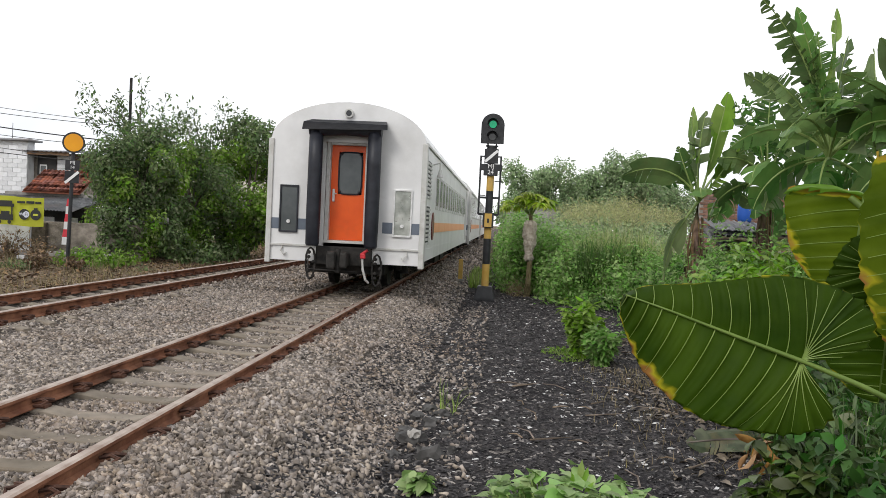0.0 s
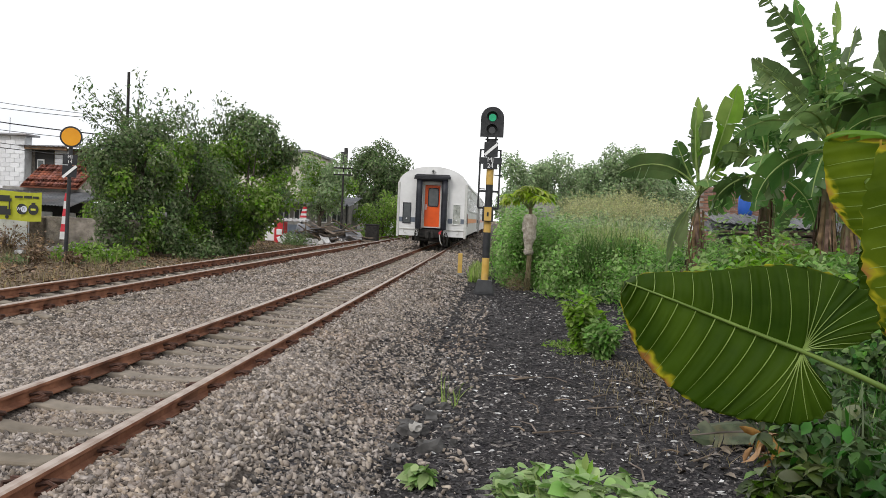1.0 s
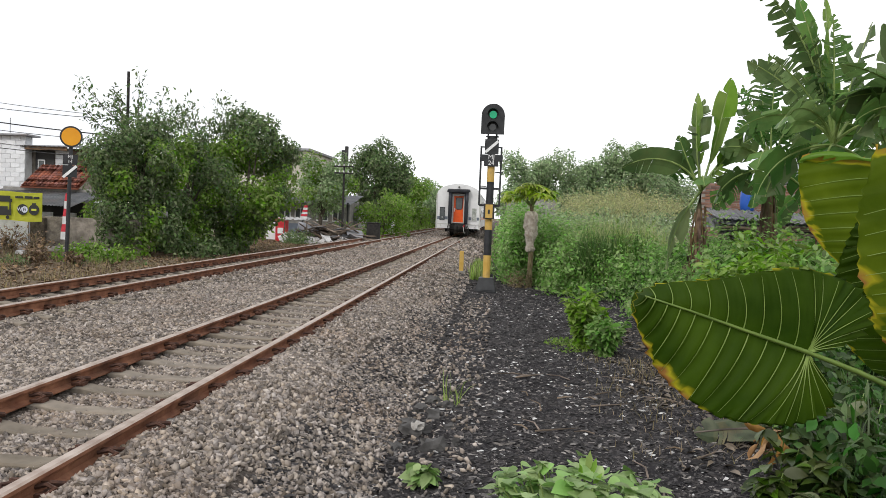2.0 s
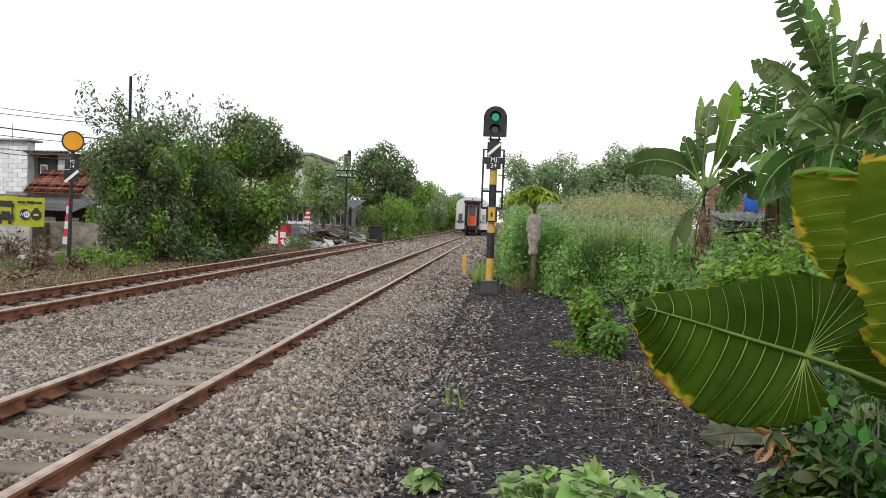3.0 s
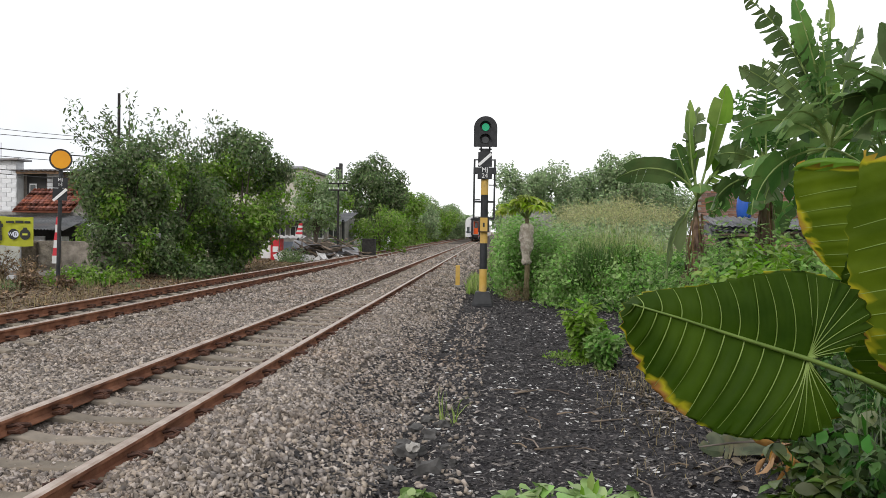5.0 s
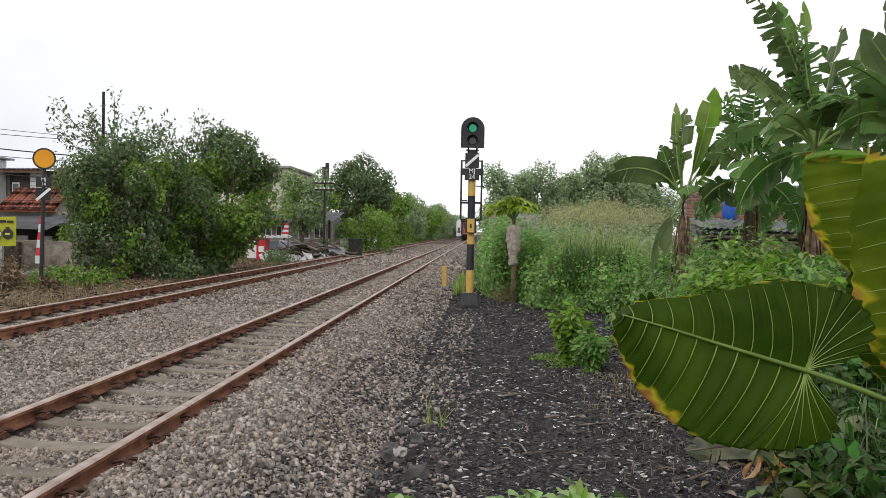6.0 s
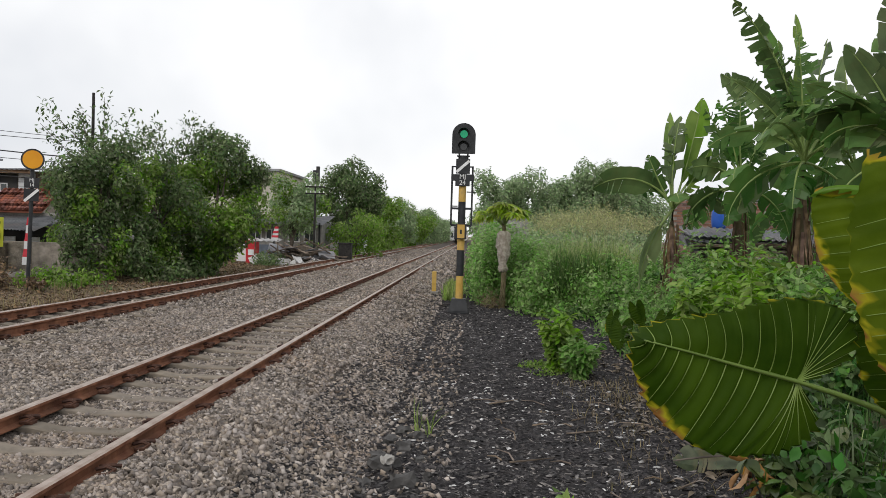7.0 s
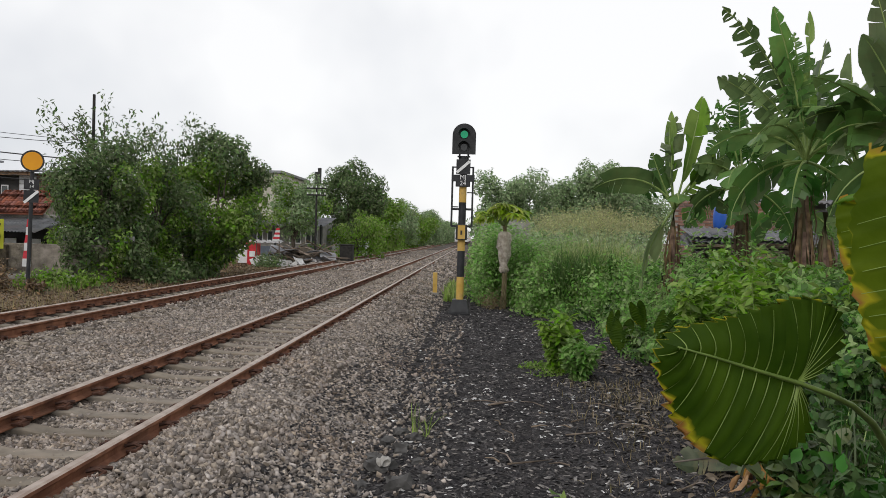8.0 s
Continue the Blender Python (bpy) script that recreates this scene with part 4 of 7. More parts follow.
def wavy_sheet(bm, x0, x1, y0, y1, z0, z1, pitch=0.12, amp=0.018, flip=False):
    """A corrugated sheet: waves run from (y0, z0) to (y1, z1)."""
    n = max(int((x1 - x0) / pitch * 6), 6)
    rows = []
    for s in (0, 1):
        rows.append([bm.verts.new((x0 + (x1 - x0) * k / n, y0 + (y1 - y0) * s, z0 + (z1 - z0) * s + amp * math.sin(2 * math.pi * k / 6))) for k in range(n + 1)])
    for k in range(n):
        bm.faces.new((rows[0][k], rows[0][k + 1], rows[1][k + 1], rows[1][k]))
    bmesh.ops.solidify(bm, geom=bm.faces[:], thickness=0.006)
    return bm


def build_white_house():
    h = thing("house", "whitewashed block house with a tiled lean-to roof", "house", pose(-17.8, 31.5, 0))
    wall = part("wall", box(bmesh.new(), -6.5, -1.55, 0, 0.5, -0.5, 3.95, 0.02), M_WHITEWASH, h, "whitewashed block wall")
    brick = mesh_of("block", box(bmesh.new(), 0.0, 0.385, -0.022, 0.0, 0.0, 0.175, 0.008))
    brick.materials.append(M_WHITEWASH)
    for r in range(13):
        for k in range(6):
            obj("block", brick, None, wall, pose(-4.15 + 0.4 * k + (0.2 if r % 2 else 0), 0, 1.55 + 0.185 * r))
    part("roof_edge", box(bmesh.new(), -6.6, -1.35, -0.25, 0.75, 3.95, 4.03, 0.02), M_ZINC, h, "thin roof slab")
    up = part("upper_room", box(bmesh.new(), -2.0, 1.9, 0.55, 4.5, 1.5, 3.55, 0.02), M_YARD, h, "unfinished upper room")
    # Dark sheet on the closed wall, painted as the shade of a room.
    part("opening", box(bmesh.new(), -1.42, -0.62, 0.51, 0.548, 2.62, 3.42), M_DARKROOM, up)
    wdw = part("window", box(bmesh.new(), -1.30, -1.0, 0.48, 0.512, 2.62, 3.05, 0.006), M_WHITEPAINT, up)
    part("pane", box(bmesh.new(), -1.26, -1.04, 0.468, 0.482, 2.67, 3.0), M_GLASS, wdw)
    for k in range(5):
        part("weatherboard", box(bmesh.new(), -0.56, 0.12, 0.50, 0.545, 2.60 + 0.17 * k, 2.755 + 0.17 * k, 0.006), M_WHITEWASH, up, "pale weathered board")
    brown = part("board_panel", box(bmesh.new(), 0.16, 1.0, 0.50, 0.545, 2.45, 3.5, 0.006), M_WOODBROWN, up, "brown board panel")
    for k in range(6):
        part("batten", box(bmesh.new(), 0.18, 0.98, 0.47, 0.499, 2.48 + 0.17 * k, 2.51 + 0.17 * k), M_WOOD, brown)
    part("upper_roof", wavy_sheet(bmesh.new(), -1.75, 2.1, -0.1, 4.6, 3.56, 3.95, 0.2, 0.02), M_ZINC, h, "rusty sheet roof")
    part("fascia", box(bmesh.new(), -1.6, 0.2, 0.0, 0.03, 3.42, 3.56, 0.005), M_WOODBROWN, h, "dark roof edge board")
    part("antenna", rod(bmesh.new(), (-2.4, 0.3, 4.0), (-2.4, 0.3, 4.7), 0.012), M_BLACK, h)
    # tiled lean-to
    roof = part("tiled_roof", box(bmesh.new(), -0.2, 2.05, 0.0, 0.04, 0.0, 1.62), M_TILE, h, "red clay tile roof", m=pose(0, -2.5, 1.85, -58, 0, 0))
    tile = bmesh.new()
    rows = [[tile.verts.new((0.19 * a / 4, b, 0.03 * math.sin(math.pi * a / 4) + 0.02 * (b == 0))) for a in range(5)] for b in (0, 0.26)]
    for a in range(4):
        tile.faces.new((rows[0][a], rows[0][a + 1], rows[1][a + 1], rows[1][a]))
    bmesh.ops.solidify(tile, geom=tile.faces[:], thickness=0.012)
    tile_me = mesh_of("tile", tile)
    tile_me.materials.append(M_TILE)
    for r in range(10):
        for k in range(15):
            obj("tile", tile_me, None, roof, pose(-0.2 + 0.15 * k, -0.02, 0.165 * r, 90, 0, 0) @ Matrix.Diagonal((0.76, 0.76, 1.2, 1)))
    part("lower_wall", box(bmesh.new(), -1.0, 2.5, -2.3, -2.1, -0.5, 1.85, 0.02), M_CONCRETE, h)
    part("eave", wavy_sheet(bmesh.new(), -1.6, 3.0, -3.6, -2.2, 1.35, 1.75), M_ZINC, h, "corrugated sheet eave")
    for k, (x0, x1, z0, tilt) in enumerate(((-1.3, 0.5, 1.32, 3), (0.2, 1.7, 1.12, -4), (1.2, 2.9, 1.26, 5))):
        part("awning_sheet", wavy_sheet(bmesh.new(), x0, x1, -4.3 - 0.1 * k, -3.3, z0, z0 + 0.3), M_ZINC if k != 1 else M_WHITEWASH, h, "patched awning sheet", m=pose(0, 0, 0, 0, tilt * 0.3, 0))
    for x in (-0.9, -0.2, 0.9, 1.8):
        part("stall_board", box(bmesh.new(), x, x + 0.42, -2.9, -2.86, 0.25, 0.95, 0.01), M_WHITEWASH if x > 0 else M_WOODBROWN, h, "board leaning in the shade")
    # Flat dark sheet for the shade within; the wall behind is solid.
    part("doorway", box(bmesh.new(), -0.4, 2.3, -2.34, -2.302, -0.3, 1.45), M_DARKROOM, h)
    for x in (-1.5, 0.4, 2.8):
        part("eave_post", box(bmesh.new(), x, x + 0.08, -3.5, -3.42, -0.5, 1.4), M_WOOD, h)


build_white_house()


def build_cement_wall():
    w = thing("cement_wall", "low stained cement yard wall behind dry weeds", "wall", pose(0, 0, 0), kind="structure")
    part("panel", box(bmesh.new(), -20, -15.25, 25.2, 25.4, -0.5, 0.98, 0.02), M_WHITEWASH, w, "whitewashed block panel")
    part("panel", box(bmesh.new(), -15.25, -11.6, 25.25, 25.4, -0.5, 0.85, 0.02), M_YARD, w, "rough grey cement panel")
    # Narrow panel in the dark bark colour, set before the wall.
    part("panel", box(bmesh.new(), -15.3, -14.75, 25.1, 25.25, -0.5, 0.80, 0.02), M_BARK, w, "dark brown panel")
    beam = mesh_of("kerb_beam", box(bmesh.new(), -20, -11.7, 23.3, 23.5, -0.16, -0.02, 0.02))
    obj("kerb_beam", beam, M_CONCRETE, w)
    for x in (-16.2, -14.6, -13.1, -11.9):
        part("kerb_post", box(bmesh.new(), x, x + 0.28, 23.28, 23.52, -0.6, -0.17, 0.02), M_WHITEWASH if x > -12.5 or -15 < x < -14 else M_CONCRETE, w)
    bm = tube(bmesh.new(), [(-16.5, 23.0, 0.15), (-14.75, 23.0, 0.15), (-14.7, 23.0, 0.12), (-14.7, 23.0, -0.5)], 0.035, 8)
    part("pipe_rail", bm, M_BLACK, w, "dark bent pipe rail")
    part("roof_beam", box(bmesh.new(), -13.2, -10.9, 25.6, 25.75, 0.95, 1.15, 0.02), M_ZINC, w)


build_cement_wall()


def build_banner():
    b = thing("banner", "yellow printed advertising banner on thin poles", "banner", pose(-14.2, 24.05, 0, 0, 0, 0))
    bm = bmesh.new()
    n = 14
    rows = [[bm.verts.new((-3.4 + 3.4 * k / n, 0.03 * math.sin(k * 1.3), z + 0.02 * math.sin(k * 0.9))) for k in range(n + 1)] for z in (0.70, 1.16, 1.60)]
    for a, c in zip(rows, rows[1:]):
        for k in range(n):
            bm.faces.new((a[k], a[k + 1], c[k + 1], c[k]))
    bmesh.ops.solidify(bm, geom=bm.faces[:], thickness=0.008)
    cloth = part("cloth", bm, M_BANNER, b, "yellow printed cloth")
    for x in (-3.3, -0.45):
        part("pole", rod(bmesh.new(), (x, 0.06, -0.55), (x, 0.06, 1.62), 0.02), M_ZINC, b)
    # print: unreadable lines, a cart picture, round badges
    for x0, x1, z0, z1 in ((-0.86, -0.60, 1.40, 1.47), (-0.56, -0.30, 1.40, 1.48), (-0.27, -0.08, 1.40, 1.47)):
        part("print_bar", box(bmesh.new(), x0, x1, -0.05, -0.046, z0, z1), M_PRINT, cloth)
    for cx, r in ((-0.62, 0.17), (-0.25, 0.17)):
        part("badge", rod(bmesh.new(), (cx, -0.05, 1.06), (cx, -0.045, 1.06), r, n=24), M_PRINT, cloth)
    part("print_mark", rod(bmesh.new(), (-0.55, -0.056, 1.06), (-0.55, -0.051, 1.06), 0.10, n=20), M_PALEPRINT, cloth)
    letters("Wi", 0.15, M_PALEPRINT, cloth, pose(-0.70, -0.054, 1.06) @ FACE)
    letters("Fi", 0.15, M_PRINT, cloth, pose(-0.55, -0.060, 1.06) @ FACE)
    part("print_mark", box(bmesh.new(), -0.33, -0.17, -0.056, -0.051, 1.03, 1.09), M_BANNER, cloth)
    part("print_mark", box(bmesh.new(), -0.31, -0.19, -0.056, -0.046, 1.21, 1.27), M_PRINT, cloth)
    bm = bmesh.new()
    box(bm, -1.50, -0.98, -0.05, -0.046, 0.86, 1.04)
    for x in (-1.49, -1.05):
        box(bm, x, x + 0.05, -0.05, -0.046, 1.04, 1.28)
    box(bm, -1.38, -1.10, -0.05, -0.046, 1.04, 1.14)
    box(bm, -1.52, -0.96, -0.05, -0.046, 1.28, 1.38)
    box(bm, -1.44, -1.02, -0.05, -0.046, 1.38, 1.47)
    part("print_cart", bm, M_PRINT, cloth)
    bm = bmesh.new()
    for x in (-1.42, -1.1):
        rod(bm, (x, -0.05, 0.80), (x, -0.046, 0.80), 0.06, n=14)
    part("print_wheel", bm, M_PRINT, cloth)
    part("print_bar", box(bmesh.new(), -2.9, -1.7, -0.05, -0.046, 1.0, 1.4), M_PRINT, cloth)


build_banner()


def build_flag_pennant(x, y, z0, z1, width, label):
    f = thing("pennant", label, "flag", pose(x, y, 0))
    part("pole", rod(bmesh.new(), (0.12, 0, -0.5), (0.06, 0, z1 + 0.15), 0.018), M_WOOD, f)
    n = 6
    for k in range(n):
        a, c = z0 + (z1 - z0) * k / n, z0 + (z1 - z0) * (k + 1) / n
        w0, w1 = width * (1 - 0.55 * k / n), width * (1 - 0.55 * (k + 1) / n)
        bm = bmesh.new()
        sides = []
        for y in (-0.045, -0.03):
            sides.append([bm.verts.new(p) for p in ((0.1 - w0, y - 0.02 * (k % 2), a), (0.1, y, a), (0.1, y, c), (0.1 - w1, y - 0.02 * ((k + 1) % 2), c))])
        bm.faces.new(sides[0]), bm.faces.new(sides[1][::-1])
        for i in range(4):
            bm.faces.new((sides[0][i], sides[1][i], sides[1][(i + 1) % 4], sides[0][(i + 1) % 4]))
        bmesh.ops.recalc_face_normals(bm, faces=bm.faces)
        part("cloth_band", bm, M_CLOTH_WHITE if k % 2 == 0 else M_CLOTH_RED, f)


build_flag_pennant(-12.62, 22.6, 0.25, 1.6, 0.25, "red and white pennant hanging on a stick")


def build_pole(x, y, top, arms, label):
    p = thing("utility_pole", label, "utility pole", pose(x, y, -0.4))
    part("shaft", rod(bmesh.new(), (0, 0, 0), (0, 0, top + 0.4), 0.075, 0.05, 12), M_GEAR, p)
    for z in arms:
        a = part("crossarm", box(bmesh.new(), -0.55, 0.55, -0.12, -0.06, z - 0.04, z + 0.04), M_GEAR, p)
        for k in range(5):
            part("insulator", rod(bmesh.new(), (-0.48 + 0.24 * k, -0.09, z + 0.04), (-0.48 + 0.24 * k, -0.09, z + 0.15), 0.035, 0.02, 8), M_WHITEPAINT, a)


build_pole(-13.9, 29.0, 6.25, (), "dark utility pole among the trees")
build_pole(-8.78, 44.6, 4.1, (3.95, 4.32), "telegraph pole with white insulators")

for k, (z, dx, r) in enumerate(((4.55, 0.0, 0.012), (4.20, 0.0, 0.022), (3.75, 0.1, 0.012), (3.45, -0.1, 0.012), (3.1, 0.2, 0.014), (4.9, 0.1, 0.010))):
    pts = []
    for i in range(13):
        u = i / 12
        pts.append((-26 + 12.1 * u + dx, 27.0 + 2.0 * u, z + 1.1 * (1 - u) - 1.1 * u * (1 - u) * 0.9 - (0.35 if k % 2 else 0.1) * u))
    w = obj("overhead_wire", mesh_of("overhead_wire", tube(bmesh.new(), pts, r, 5)), M_WIRE)
    tagged(w, "thin black overhead wire by the houses", "cable", "overhead wires")


def build_pale_house():
    h = thing("house", "pale plastered two-storey house behind trees", "house", pose(-16.5, 50.5, 0))
    part("wall", box(bmesh.new(), -5, 4.2, 0, 8, -0.4, 5.15, 0.03), M_PLASTER, h)
    part("roof", box(bmesh.new(), -5.2, 4.4, -0.25, 8.2, 5.15, 5.32, 0.03), M_ZINC, h, "flat dark-edged roof")
    part("band", box(bmesh.new(), -5, 4.24, -0.04, 8, 2.1, 2.22), M_ZINC, h)
    for z in (3.0, 3.8, 4.6):
        part("joint", box(bmesh.new(), -5, 4.215, -0.012, 8, z, z + 0.03), M_CONCRETE, h)
    win = part("window", box(bmesh.new(), 1.6, 2.7, -0.06, -0.002, 0.6, 1.7, 0.01), M_WHITEPAINT, h, "white barred window")
    for k in range(6):
        part("pane", box(bmesh.new(), 1.66 + 0.17 * k, 1.78 + 0.17 * k, -0.075, -0.062, 0.68, 1.62), M_GLASS, win)
    part("canopy", wavy_sheet(bmesh.new(), -1.5, 4.3, -1.6, -0.05, 1.75, 2.1), M_ZINC, h, "sloping sheet canopy")


build_pale_house()


def build_shop_house():
    h = thing("house", "low trackside house with white barred windows", "house", pose(-12.0, 50.0, 0))
    part("wall", box(bmesh.new(), -2.6, 2.6, 0, 3.2, -0.4, 2.0, 0.02), M_CONCRETE, h)
    part("roof", wavy_sheet(bmesh.new(), -2.9, 2.9, -1.1, 3.4, 1.85, 2.5), M_ZINC, h, "dark corrugated roof")
    part("lower_panel", box(bmesh.new(), -2.6, 2.6, -0.06, -0.002, -0.3, 0.55), M_BLUEGREY, h)
    for x in (-1.9, -0.9, 0.5, 1.5):
        w = part("window", box(bmesh.new(), x, x + 0.75, -0.05, -0.003, 0.75, 1.55, 0.01), M_WHITEPAINT, h, "white framed window")
        for k in range(2):
            part("pane", box(bmesh.new(), x + 0.07 + 0.34 * k, x + 0.34 + 0.34 * k, -0.065, -0.052, 0.82, 1.48), M_GLASS, w)
    for x in (-2.7, -0.2, 2.6):
        part("post", box(bmesh.new(), x, x + 0.1, -1.0, -0.9, -0.4, 1.95), M_BLACK, h)


build_shop_house()


def build_stall():
    s = thing("stall", "small red stall with a white cloth awning", "stall", pose(-11.4, 42.5, -0.35))
    part("counter", box(bmesh.new(), -0.55, 0.0, -0.2, 0.4, 0.0, 1.15, 0.02), M_RED, s, "red painted counter")
    part("sign", box(bmesh.new(), -0.42, -0.12, -0.24, -0.21, 0.45, 0.75), M_WHITEPAINT, s)
    part("awning", wavy_sheet(bmesh.new(), -0.2, 1.3, -0.5, 0.4, 1.22, 1.34, 0.3, 0.03), M_CLOTH_WHITE, s, "white cloth awning")
    for x in (0.0, 1.2):
        part("post", rod(bmesh.new(), (x, -0.4, -0.1), (x, -0.4, 1.3), 0.03), M_WOOD, s)
    part("side_board", box(bmesh.new(), -1.1, -0.6, 0, 0.1, 0.1, 0.9, 0.01), M_WHITEPAINT, s)


build_stall()
build_flag_pennant(-11.9, 42.6, 0.6, 1.5, 0.4, "red and white flag hanging by the stall")
build_flag_pennant(-10.35, 42.4, 0.95, 1.65, 0.4, "small red and white flag by the stall")


def build_rubble():
    g = random.Random(5)
    mound = bmesh.new()
    bmesh.ops.create_icosphere(mound, subdivisions=4, radius=1)
    for v in mound.verts:
        n = noise.noise(v.co * 2.3) * 0.35 + noise.noise(v.co * 6) * 0.18
        v.co = Vector((v.co.x * 1.7 * (1 + n), v.co.y * 0.9 * (1 + n), max(v.co.z, -0.1) * 1.0 * (1 + n)))
    ob = obj("rubble_heap", mesh_of("rubble_heap", mound), M_BARK, None, pose(-8.9, 43.6, -0.45))
    tagged(ob, "heap of broken boards, sheets and rubbish", "rubble")
    plank = mesh_of("plank", box(bmesh.new(), -0.8, 0.8, -0.07, 0.07, -0.015, 0.015, 0.004))
    plank.materials.append(M_WOOD)
    slab = mesh_of("sheet", box(bmesh.new(), -0.32, 0.32, -0.25, 0.25, -0.012, 0.012, 0.004))
    slab.materials.append(M_SCRAP)
    dark = mesh_of("sheet", box(bmesh.new(), -0.45, 0.45, -0.3, 0.3, -0.01, 0.01, 0.004))
    dark.materials.append(M_ZINC)
    for k in range(46):
        x = g.uniform(-1.8, 1.8)
        z = 0.1 + 1.15 * (1 - (x / 2.1) ** 2) * g.random()
        obj("plank", plank, None, ob, pose(x, g.uniform(-1.0, -0.1), z, g.uniform(-25, 25), g.uniform(-30, 30), g.uniform(-60, 60)))
    for k in range(16):
        obj("sheet", dark, None, ob, pose(g.uniform(-1.7, 1.7), g.uniform(-1.0, -0.2), g.uniform(0.3, 0.95), g.uniform(-25, 40), g.uniform(-25, 25), g.uniform(0, 180)))
    for k in range(26):
        obj("sheet", slab, None, ob, pose(g.uniform(-2.6, 1.2), g.uniform(-1.9, -0.8), g.uniform(0.05, 0.35), g.uniform(10, 80), g.uniform(-40, 40), g.uniform(0, 180)))
    # Made-up box with a lid, standing for a dark shape of unknown nature.
    dark_block = thing("rubbish_bin", "tall dark block standing for an unidentified shape beside the heap", "bin", pose(-6.95, 44.2, -0.45))
    part("body", box(bmesh.new(), -0.35, 0.35, -0.3, 0.3, 0.0, 1.25, 0.06), M_GEAR, dark_block)
    part("lid", box(bmesh.new(), -0.38, 0.38, -0.33, 0.33, 1.25, 1.32, 0.02), M_GEAR, dark_block)


build_rubble()
tw = thing("sign_tower", "dark narrow billboard tower beyond the trees", "tower", pose(-12.2, 62, 0))
part("panel", box(bmesh.new(), -0.25, 0.25, 0, 0.3, 4.6, 6.2, 0.03), M_DARKROOM, tw)
part("mast", rod(bmesh.new(), (0, 0.2, -0.5), (0, 0.2, 4.7), 0.12), M_BLACK, tw)
part("top_panel", box(bmesh.new(), 0.0, 0.25, 0, 0.3, 6.2, 6.5, 0.03), M_DARKROOM, tw)
sh = thing("shed", "pale shed with a sheet roof behind trees", "shed", pose(-9.6, 62.5, 0))
part("wall", box(bmesh.new(), -1.6, 1.2, 0, 2, -0.4, 2.9, 0.02), M_WHITEWASH, sh)
part("roof", wavy_sheet(bmesh.new(), -1.9, 1.5, -0.5, 2.2, 2.9, 3.5), M_ZINC, sh)


# ---- dry grass and low plants on the far verge ----
def blades(name, label, category, n, area, h, w, bend, material, seed, z_of=ground_z, clump=0, mound=0.0):
    """Blades of grass over an area (x0, x1, y0, y1); h and w: range of height and width."""
    g = np.random.default_rng(seed)
    x, y = g.uniform(area[0], area[1], n), g.uniform(area[2], area[3], n)
    if clump:
        cx, cy = g.uniform(area[0], area[1], clump), g.uniform(area[2], area[3], clump)
        k = g.integers(0, clump, n)
        x, y = cx[k] + g.normal(size=n) * 0.13, cy[k] + g.normal(size=n) * 0.13
    z = np.array([z_of(a, b) for a, b in zip(x, y)]) - 0.03
    hh = g.uniform(*h, n)
    if mound:
        mx, my = (area[0] + area[1]) / 2, (area[2] + area[3]) / 2
        hh = hh * (1 - mound * np.clip(((x - mx) / (area[1] - mx)) ** 2 * 0.8 + ((y - my) / (area[3] - my)) ** 2 * 0.4, 0, 1.3))
    yaw = g.uniform(0, 2 * np.pi, n)
    tilt = g.normal(size=n) * 0.42
    c, s, ct, st = np.cos(yaw), np.sin(yaw), np.cos(tilt), np.sin(tilt)
    o = np.zeros(n)
    rot = np.array([[c, -s * ct, s * st], [s, c * ct, -c * st], [o, st, ct]]).transpose(2, 0, 1)
    size = np.stack([g.uniform(*w, n) / 0.024, hh * g.uniform(0.3, bend, n), hh], 1)
    ob = strewn(name, BLADE, np.stack([x, y, z], 1), rot, size, material)
    return tagged(ob, label, category, kind="stuff")


blades("dry_grass", "dry straw-coloured weeds along the far verge", "grass", 4200, (-16, -9.0, 12.5, 22.6), (0.04, 0.34), (0.007, 0.018), 4.0, M_DRYGRASS, 61, clump=300)
blades("dry_grass", "short dry grass along the far verge", "grass", 2600, (-13.0, -8.7, 24, 42), (0.04, 0.18), (0.012, 0.025), 2.5, M_DRYGRASS, 62, clump=260)


def litter(name, label, n, area, z_of, size, material, seed):
    g = np.random.default_rng(seed)
    x, y = g.uniform(area[0], area[1], n), g.uniform(area[2], area[3], n)
    z = np.array([z_of(a, b) + 0.015 for a, b in zip(x, y)])
    d = np.stack([g.normal(size=n), g.normal(size=n), g.normal(size=n) * 0.2], 1)
    ob = strewn(name, LEAF6, np.stack([x, y, z], 1), frames_along(d, np.array([0, 0, 1.0]) + g.normal(size=(n, 3)) * 0.35), size * g.uniform(0.5, 1.4, (n, 1)) * np.array([[0.7, 1, 1.8]]), material)
    return tagged(ob, label, "leaf litter", kind="stuff")


M_VERGE_LITTER = surf("verge_litter", (0.10, 0.062, 0.036), (0.27, 0.185, 0.115), 6, 0.9, 0.5, 40, vary=0.5, by="island")
litter("leaf_litter", "brown fallen leaves over the far verge", 11000, (-13.5, -8.75, 12, 46), ground_z, 0.13, M_VERGE_LITTER, 64)


